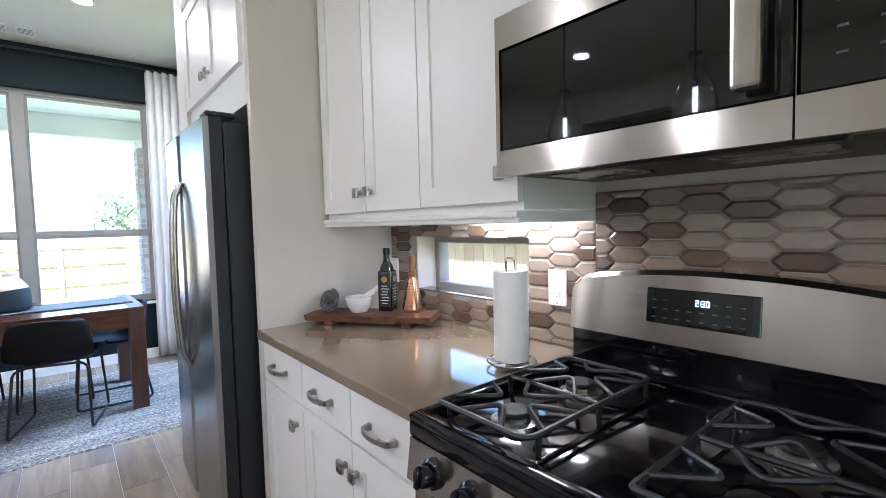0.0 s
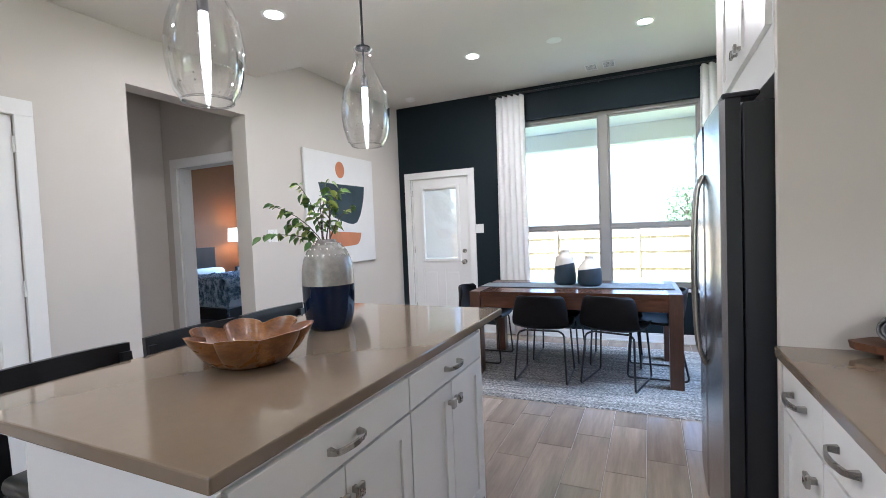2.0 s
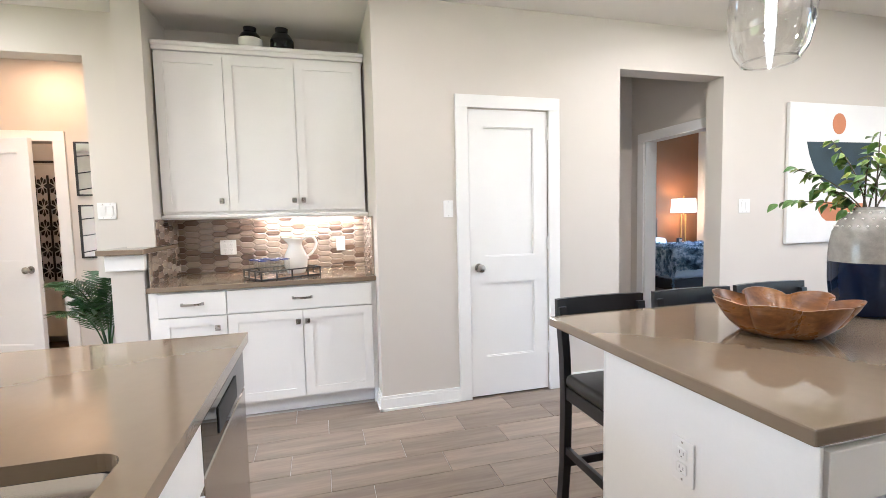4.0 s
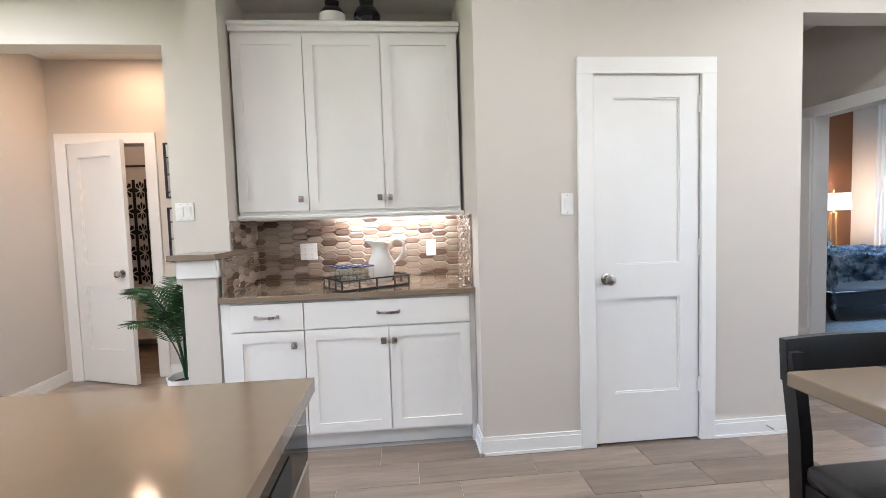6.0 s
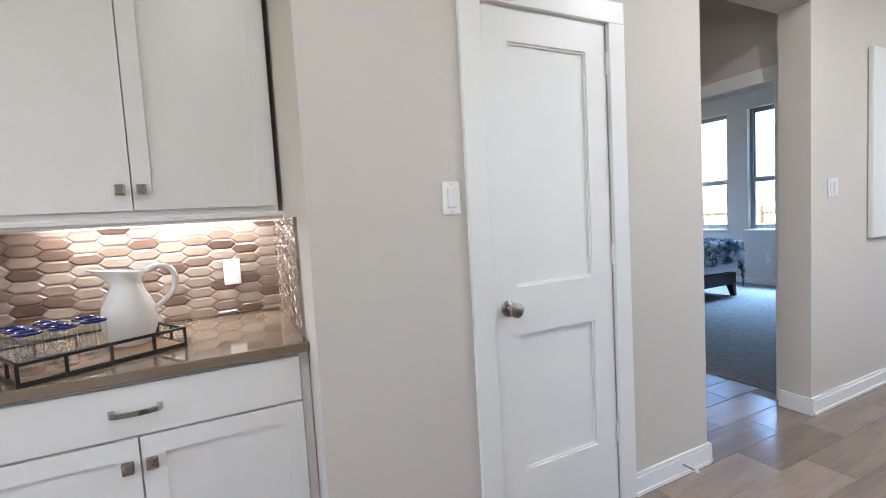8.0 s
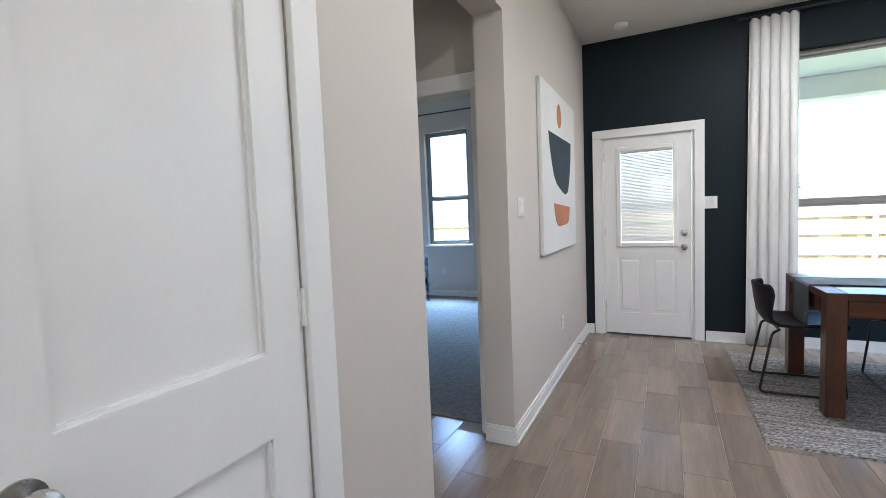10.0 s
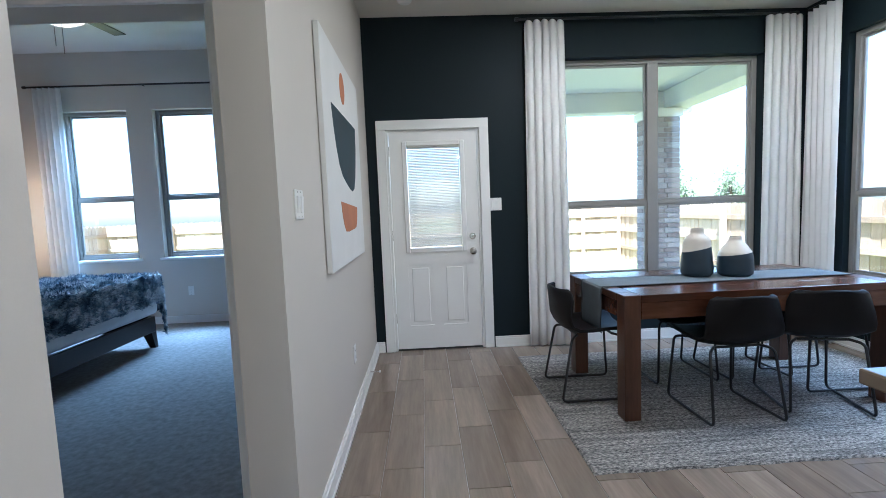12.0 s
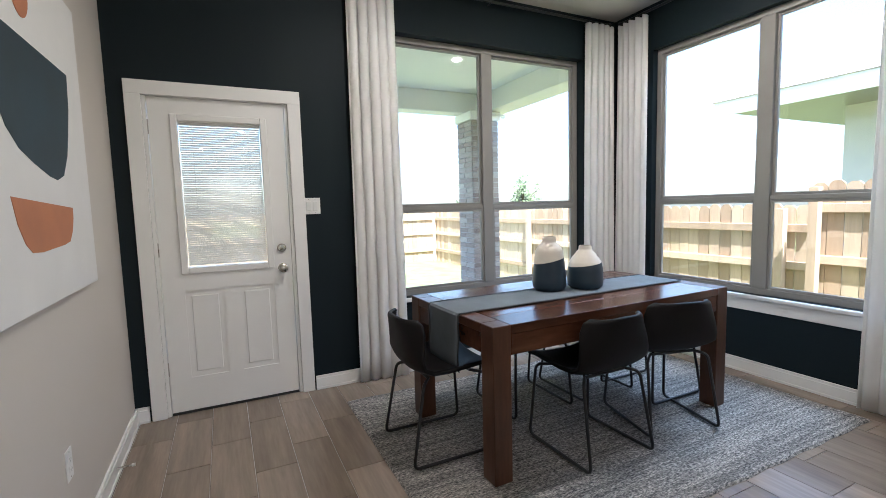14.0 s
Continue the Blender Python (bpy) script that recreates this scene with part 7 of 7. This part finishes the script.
# ---------- bedroom ----------
def bed():
    x0, x1, y0, y1 = -7.36, -5.20, 4.80, 6.36
    t = thing("bed", "dark wooden bed with white linen and a blue-grey fur throw", "bed")
    part("foot_rail", bx(x1 - 0.04, x1, y0, y1, 0.17, 0.33, 0.005), M["bed_wood"], t)
    for y in (y0, y1 - 0.035):
        part("side_rail", bx(x0, x1 - 0.041, y, y + 0.035, 0.17, 0.33, 0.004), M["bed_wood"], t)
    for y in (y0 + 0.005, y1 - 0.085):
        b = bmesh.new()
        lo = [b.verts.new(p) for p in ((x1 - 0.04, y + 0.02, 0.0), (x1 + 0.02, y + 0.02, 0.0), (x1 + 0.02, y + 0.06, 0.0), (x1 - 0.04, y + 0.06, 0.0))]
        hi = [b.verts.new(p) for p in ((x1 - 0.10, y, 0.169), (x1 - 0.002, y, 0.169), (x1 - 0.002, y + 0.08, 0.169), (x1 - 0.10, y + 0.08, 0.169))]
        b.faces.new(lo), b.faces.new(hi)
        for i in range(4):
            b.faces.new((lo[i], lo[(i + 1) % 4], hi[(i + 1) % 4], hi[i]))
        part("leg", b, M["bed_wood"], t)
    part("headboard", bx(x0 - 0.07, x0 - 0.005, y0 - 0.02, y1 + 0.02, 0.0, 1.20, 0.008), M["bed_wood"], t)
    part("mattress", bx(x0, x1 - 0.02, y0 + 0.03, y1 - 0.03, 0.331, 0.68, 0.05, 3), M["linen"], t, smooth=True)
    # duvet hanging over foot and sides
    b = bx(x0 + 0.5, x1 + 0.03, y0 - 0.03, y1 + 0.03, 0.36, 0.73, 0.06, 4)
    for v in b.verts:
        v.co += Vector((0.012 * math.sin(v.co.y * 17), 0.012 * math.sin(v.co.x * 15), 0.01 * math.sin(v.co.x * 9 + v.co.y * 7)))
    part("duvet", b, M["linen"], t, "white duvet", True)
    # fur throw: a lumpy cover with many short tufts
    rnd = random.Random(2)
    b = bmesh.new()
    nx, ny = 46, 70
    grid = []
    for i in range(nx + 1):
        row = []
        for j in range(ny + 1):
            u, v = i / nx, j / ny
            s = (v - 0.5) * (y1 - y0 + 0.88)
            half = (y1 - y0) / 2 + 0.05
            y = max(-half, min(half, s))
            drop = max(0, abs(s) - half)
            xx = x1 + 0.06 - 1.05 + u * 1.35
            xcl = min(xx, x1 + 0.06)
            z = 0.77 - drop - max(0, xx - x1 - 0.06)
            lump = 0.03 * noise.noise(Vector((xx * 7, s * 7, 0))) + 0.018 * noise.noise(Vector((xx * 22, s * 22, 3)))
            row.append(b.verts.new((xcl + (lump if xx > x1 else 0), (y0 + y1) / 2 + y + (lump if drop else 0), z + lump)))
        grid.append(row)
    for p, q in zip(grid, grid[1:]):
        for j in range(ny):
            b.faces.new((p[j], q[j], q[j + 1], p[j + 1]))
    th = part("throw", b, M["fur"], t, "mottled blue-grey faux fur throw", True)
    vv, ff = [], []
    for k in range(11000):
        i, j = rnd.randrange(nx), rnd.randrange(ny)
        s = (rnd.random() - 0.5) * (y1 - y0 + 0.88)
        half = (y1 - y0) / 2 + 0.05
        y, drop = max(-half, min(half, s)), max(0, abs(s) - half)
        xx = x1 + 0.06 - 1.05 + rnd.random() * 1.35
        n = Vector((1 if xx > x1 + 0.06 else 0, (1 if s > 0 else -1) if drop else 0, 1 if (xx <= x1 + 0.06 and not drop) else 0.1)).normalized()
        lump = 0.03 * noise.noise(Vector((xx * 7, s * 7, 0))) + 0.018 * noise.noise(Vector((xx * 22, s * 22, 3)))
        p = Vector((min(xx, x1 + 0.06), (y0 + y1) / 2 + y, 0.77 - drop - max(0, xx - x1 - 0.06) + lump))
        d = (n + Vector((rnd.gauss(0, 0.8), rnd.gauss(0, 0.8), rnd.gauss(0, 0.5)))).normalized() * 0.035
        w = d.orthogonal().normalized() * 0.006
        m0 = len(vv)
        vv += [tuple(p - w), tuple(p + w), tuple(p + d)]
        ff.append((m0, m0 + 1, m0 + 2))
    me = bpy.data.meshes.new("fur")
    me.from_pydata(vv, [], ff)
    me.materials.append(M["fur"])
    o = new("fur", me)
    o.parent = th
    tagged(o, kind="stuff")
    for y, mat in ((5.1, M["linen"]), (5.95, M["linen"])):
        pb = bx(x0 + 0.08, x0 + 0.40, y - 0.32, y + 0.32, 0.66, 0.82, 0.07, 4)
        part("pillow", pb, mat, t, "white pillow", True, pose(0, 0, 0))


bed()
t = thing("nightstand", "dark wooden nightstand beside the bed", "nightstand", pose(-7.18, 6.85, 0))
part("body", bx(-0.24, 0.22, -0.30, 0.30, 0.12, 0.66, 0.006), M["bed_wood"], t)
for z in (0.16, 0.41):
    d = part("drawer", bx(0.221, 0.238, -0.28, 0.28, z, z + 0.22, 0.004), M["bed_wood"], t)
    part("knob", bx(0.238, 0.258, -0.012, 0.012, z + 0.10, z + 0.12, 0.003), M["nickel"], d)
for x in (-0.22, 0.18):
    for y in (-0.28, 0.24):
        part("leg", bx(x, x + 0.04, y, y + 0.04, 0, 0.119), M["bed_wood"], t)
part("top", bx(-0.25, 0.24, -0.32, 0.32, 0.661, 0.69, 0.006), M["bed_wood"], t)
t = thing("table_lamp", "lit table lamp with a square shade and glass base", "table lamp", pose(-7.20, 6.84, 0.691))
part("foot", bx(-0.07, 0.07, -0.09, 0.09, 0, 0.02, 0.003), M["gold"], t)
for y in (-0.05, 0.05):
    part("post", bx(-0.012, 0.012, y - 0.010, y + 0.010, 0.02, 0.56, 0.002), M["gold"], t)
part("neck", lathe(bmesh.new(), [(0.008, 0.56), (0.008, 0.90)], 10), M["gold"], t)
b = bmesh.new()
lo = [b.verts.new(p) for p in ((-0.13, -0.19, 0.60), (0.13, -0.19, 0.60), (0.13, 0.19, 0.60), (-0.13, 0.19, 0.60))]
hi = [b.verts.new(p) for p in ((-0.12, -0.18, 0.87), (0.12, -0.18, 0.87), (0.12, 0.18, 0.87), (-0.12, 0.18, 0.87))]
for i in range(4):
    b.faces.new((lo[i], lo[(i + 1) % 4], hi[(i + 1) % 4], hi[i]))
part("shade", b, M["shade_glow"], t, "glowing white fabric shade").visible_shadow = False
part("finial", lathe(bmesh.new(), [(0.012, 0.90), (0.014, 0.915), (0.004, 0.93)], 12), M["gold"], t)
lamp("bedside_light", "POINT", 2.2, (1.0, 0.70, 0.40), Matrix.Translation((-7.20, 6.84, 1.42)), 0.05)
t = thing("alarm_clock", "small dark clock on the nightstand", "clock", pose(-7.06, 6.62, 0.691))
part("case", bx(-0.03, 0.03, -0.045, 0.045, 0, 0.11, 0.008), M["black_side"], t)
part("face", bx(0.031, 0.033, -0.035, 0.035, 0.02, 0.09), M["nickel"], t)
t = thing("wall_art", "blue-grey framed picture above the headboard", "painting", pose(-7.449, 4.95, 1.35, 0, 0, 90))
part("canvas", bx(0, 1.0, -0.035, 0, 0, 1.1, 0.004), M["teal_matt"], t)
part("pale_field", bx(0.08, 0.92, -0.038, -0.0355, 0.08, 1.02), M["siding"], t)
t = thing("ceiling_fan", "bedroom ceiling fan with a frosted light bowl", "ceiling fan", pose(-5.16, 5.41, 3.36))
part("rod", lathe(bmesh.new(), [(0.014, -0.25), (0.014, 0.04)], 10), M["black_metal"], t)
part("motor", lathe(bmesh.new(), [(0.05, -0.36), (0.11, -0.34), (0.11, -0.27), (0.05, -0.25)], 28), M["black_metal"], t, smooth=True)
part("light_bowl", lathe(bmesh.new(), [(0.01, -0.455), (0.10, -0.442), (0.165, -0.405), (0.19, -0.37), (0.18, -0.36)], 32), M["shade_glow"], t, "frosted glass light bowl", True)
for x in (-0.03, 0.03):
    part("pull_chain", tube(bmesh.new(), [(x, -0.02, -0.44), (x, -0.02, -0.66 - x)], 0.0028, 6), M["nickel"], t, "thin metal pull chain")
for k in range(5):
    part("blade", bx(0.12, 0.62, -0.06, 0.06, -0.315, -0.305, 0.004), M["bed_wood"], t, m=pose(0, 0, 0, 0, 0, 72 * k + 10))


# area lamps added outside the bedroom windows, standing in for sky light
for xw in (-6.345, -5.255):
    data = bpy.data.lights.new("added_sky_lamp", "AREA")
    data.energy, data.color, data.shape, data.size, data.size_y = 95, (0.55, 0.77, 1.0), "RECTANGLE", 0.95, 1.3
    new("added_sky_lamp", data).matrix_world = look((xw, 8.75, 3.95), (xw + 0.4, 6.2, 0.6))


# area lamp added out of view beyond the east dining window as extra skylight
data = bpy.data.lights.new("added_sky_lamp", "AREA")
data.energy, data.color, data.shape, data.size, data.size_y, data.spread = 22, (0.72, 0.87, 1.0), "RECTANGLE", 1.9, 1.3, radians(110)
new("added_sky_lamp", data).matrix_world = look((3.1, 4.4, 4.5), (0.0, 4.3, 0.0))


# ---------- floor planks ----------
def planks():
    w, L, g = 0.203, 0.6096, 0.0035
    shapes = {}
    rest = bmesh.new()
    x, r = -2.5985, 0
    while x > -4.75:
        x -= w + g
        r -= 1
    while x < EK:
        xa, xb = max(x + g / 2, -4.74), min(x + w + g / 2, 1.5)
        y = 0.098 + r * (L + g) / 3 - 12 * (L + g)
        while y < NY:
            ya, yb = max(y + g / 2, SY), min(y + L + g / 2, NY + 0.15)
            mid = (ya + yb) / 2
            keep = yb - ya > 0.02 and xb - xa > 0.02
            if xb < WX - 0.02 and not (ya < -1.2 or (xa > -4.12 and 2.0 < mid < 3.4)):
                keep = False
            if xa < -4.05 and ya > -1.0:
                keep = False
            if xb < WX and yb > 3.292:
                yb = 3.292
            if keep and yb - ya > 0.02:
                if mid < -1.6:
                    box(rest, xa, xb, ya, yb, -0.006, 0.0)
                else:
                    key = (round(xb - xa, 3), round(yb - ya, 3))
                    if key not in shapes:
                        shapes[key] = finish("plank", bx(0, key[0], 0, key[1], -0.006, 0.0, 0.0012), M["plank"])
                    o = new("plank", shapes[key])
                    o.parent = FLOORS[1][1] if mid < 2.3 else FLOORS[2][1]
                    o.matrix_basis = pose(xa, ya, random.uniform(-0.0005, 0.0003))
            y += L + g
        x += w + g
        r += 1
    o = part("planking", rest, M["plank"], FLOORS[0][1])
    tagged(o, kind="stuff")


planks()


# ---------- picket tiles ----------
PW, PH, PT = 0.122, 0.0465, 0.023     # width tip to tip, height, length of a tip
TG = 0.003


def picket(clip=None):
    """A six-sided tile lying in the x-z plane, facing -y, with chamfered edges; clip: (x0, x1, z0, z1)."""
    pts = [(-PW / 2 + TG / 2, 0), (-PW / 2 + PT, -PH / 2 + TG / 2), (PW / 2 - PT, -PH / 2 + TG / 2), (PW / 2 - TG / 2, 0), (PW / 2 - PT, PH / 2 - TG / 2), (-PW / 2 + PT, PH / 2 - TG / 2)]
    if clip:
        for ax, lim, sign in ((0, clip[0], 1), (0, clip[1], -1), (1, clip[2], 1), (1, clip[3], -1)):
            out = []
            for p, q in zip(pts, pts[1:] + pts[:1]):
                dp, dq = (p[ax] - lim) * sign, (q[ax] - lim) * sign
                if dp >= 0:
                    out.append(p)
                if dp * dq < 0:
                    k = dp / (dp - dq)
                    out.append((p[0] + k * (q[0] - p[0]), p[1] + k * (q[1] - p[1])))
            pts = out
            if len(pts) < 3:
                return None
    cx, cz = sum(p[0] for p in pts) / len(pts), sum(p[1] for p in pts) / len(pts)
    if max(p[0] for p in pts) - min(p[0] for p in pts) < 0.004 or max(p[1] for p in pts) - min(p[1] for p in pts) < 0.004:
        return None
    b = bmesh.new()
    lo = [b.verts.new((x, 0, z)) for x, z in pts]
    md = [b.verts.new((x, -0.0055, z)) for x, z in pts]
    hi = [b.verts.new((cx + (x - cx) * (1 - 0.0058 / max(0.006, abs(x - cx))), -0.0085, cz + (z - cz) * (1 - min(0.6, 0.0058 / max(0.006, abs(z - cz)))))) for x, z in pts]
    n = len(pts)
    for a, c in ((lo, md), (md, hi)):
        for i in range(n):
            b.faces.new((a[i], a[(i + 1) % n], c[(i + 1) % n], c[i]))
    b.faces.new(hi)
    return finish("tile", b, M["tile"])


TILE = picket()


def tiled(name, m, w, h, holes, label):
    """A tiled field with its grout bed: local x across, z up, facing -y."""
    g = bmesh.new()
    for p, q, r, s in cells(0, w, 0, h, holes):
        box(g, p, q, -0.0035, 0.0, r, s)
    t = solid(name, g, M["grout_tile"], label, "backsplash", m, kind="structure")
    step = PW - PT
    col = 0
    x = 0.0
    while x < w + PW / 2:
        z = (PH / 2 if col % 2 else 0.0)
        while z < h + PH / 2:
            full = PW / 2 <= x <= w - PW / 2 and PH / 2 <= z <= h - PH / 2
            clip = [max(-x, -1), min(w - x, 1), max(-z, -1), min(h - z, 1)]
            skip = False
            for a0, a1, c0, c1 in holes:
                if x + PW / 2 > a0 and x - PW / 2 < a1 and z + PH / 2 > c0 and z - PH / 2 < c1:
                    full = False
                    if a0 <= x <= a1 and c0 <= z <= c1:
                        skip = True
                    elif c0 - 0.005 < z < c1 + 0.005:
                        if x < a0:
                            clip[1] = min(clip[1], a0 - x)
                        else:
                            clip[0] = max(clip[0], a1 - x)
                    elif z <= c0:
                        clip[3] = min(clip[3], c0 - z)
                    else:
                        clip[2] = max(clip[2], c1 - z)
            if not skip:
                me = TILE if full else picket(clip)
                if me:
                    o = new("tile", me)
                    o.parent = t
                    o.matrix_basis = pose(x, -0.003, z, random.uniform(-0.5, 0.5), 0, random.uniform(-0.3, 0.3))
            z += PH
        x += step
        col += 1


# east kitchen wall: local x runs to -y from y = 2.008
tiled("backsplash_1", pose(EK - 0.001, 2.008, 0.921, 0, 0, -90), 1.1025, 0.40, [(0.198, 0.848, 0.109, 0.349)], "glossy taupe and brown picket tile backsplash")
tiled("backsplash_2", pose(EK - 0.001, 0.905, 0.921, 0, 0, -90), 1.00, 0.485, [], "glossy taupe and brown picket tile behind the range")
tiled("backsplash_3", pose(-3.699, -1.166, 0.921, 0, 0, 90), 1.424, 0.42, [], "glossy taupe and brown picket tile in the niche")
tiled("backsplash_4", pose(-3.692, 0.259, 0.921, 0, 0, 0), 0.66, 0.42, [], "glossy picket tile on the niche side wall")
tiled("backsplash_5", pose(-3.04, -1.168, 0.921, 0, 0, 180), 0.65, 0.21, [], "glossy picket tile on the pony wall side")
tiled("backsplash_6", pose(-3.21, -1.168, 1.167, 0, 0, 180), 0.48, 0.18, [], "glossy picket tile on the column side")
# tiled reveal and quartz ledge of the small window
solid("window_sill", bx(EK - 0.006, EK + 0.074, 1.161, 1.809, 1.031, 1.038), M["quartz"], "quartz ledge of the small window", "window sill", kind="structure")
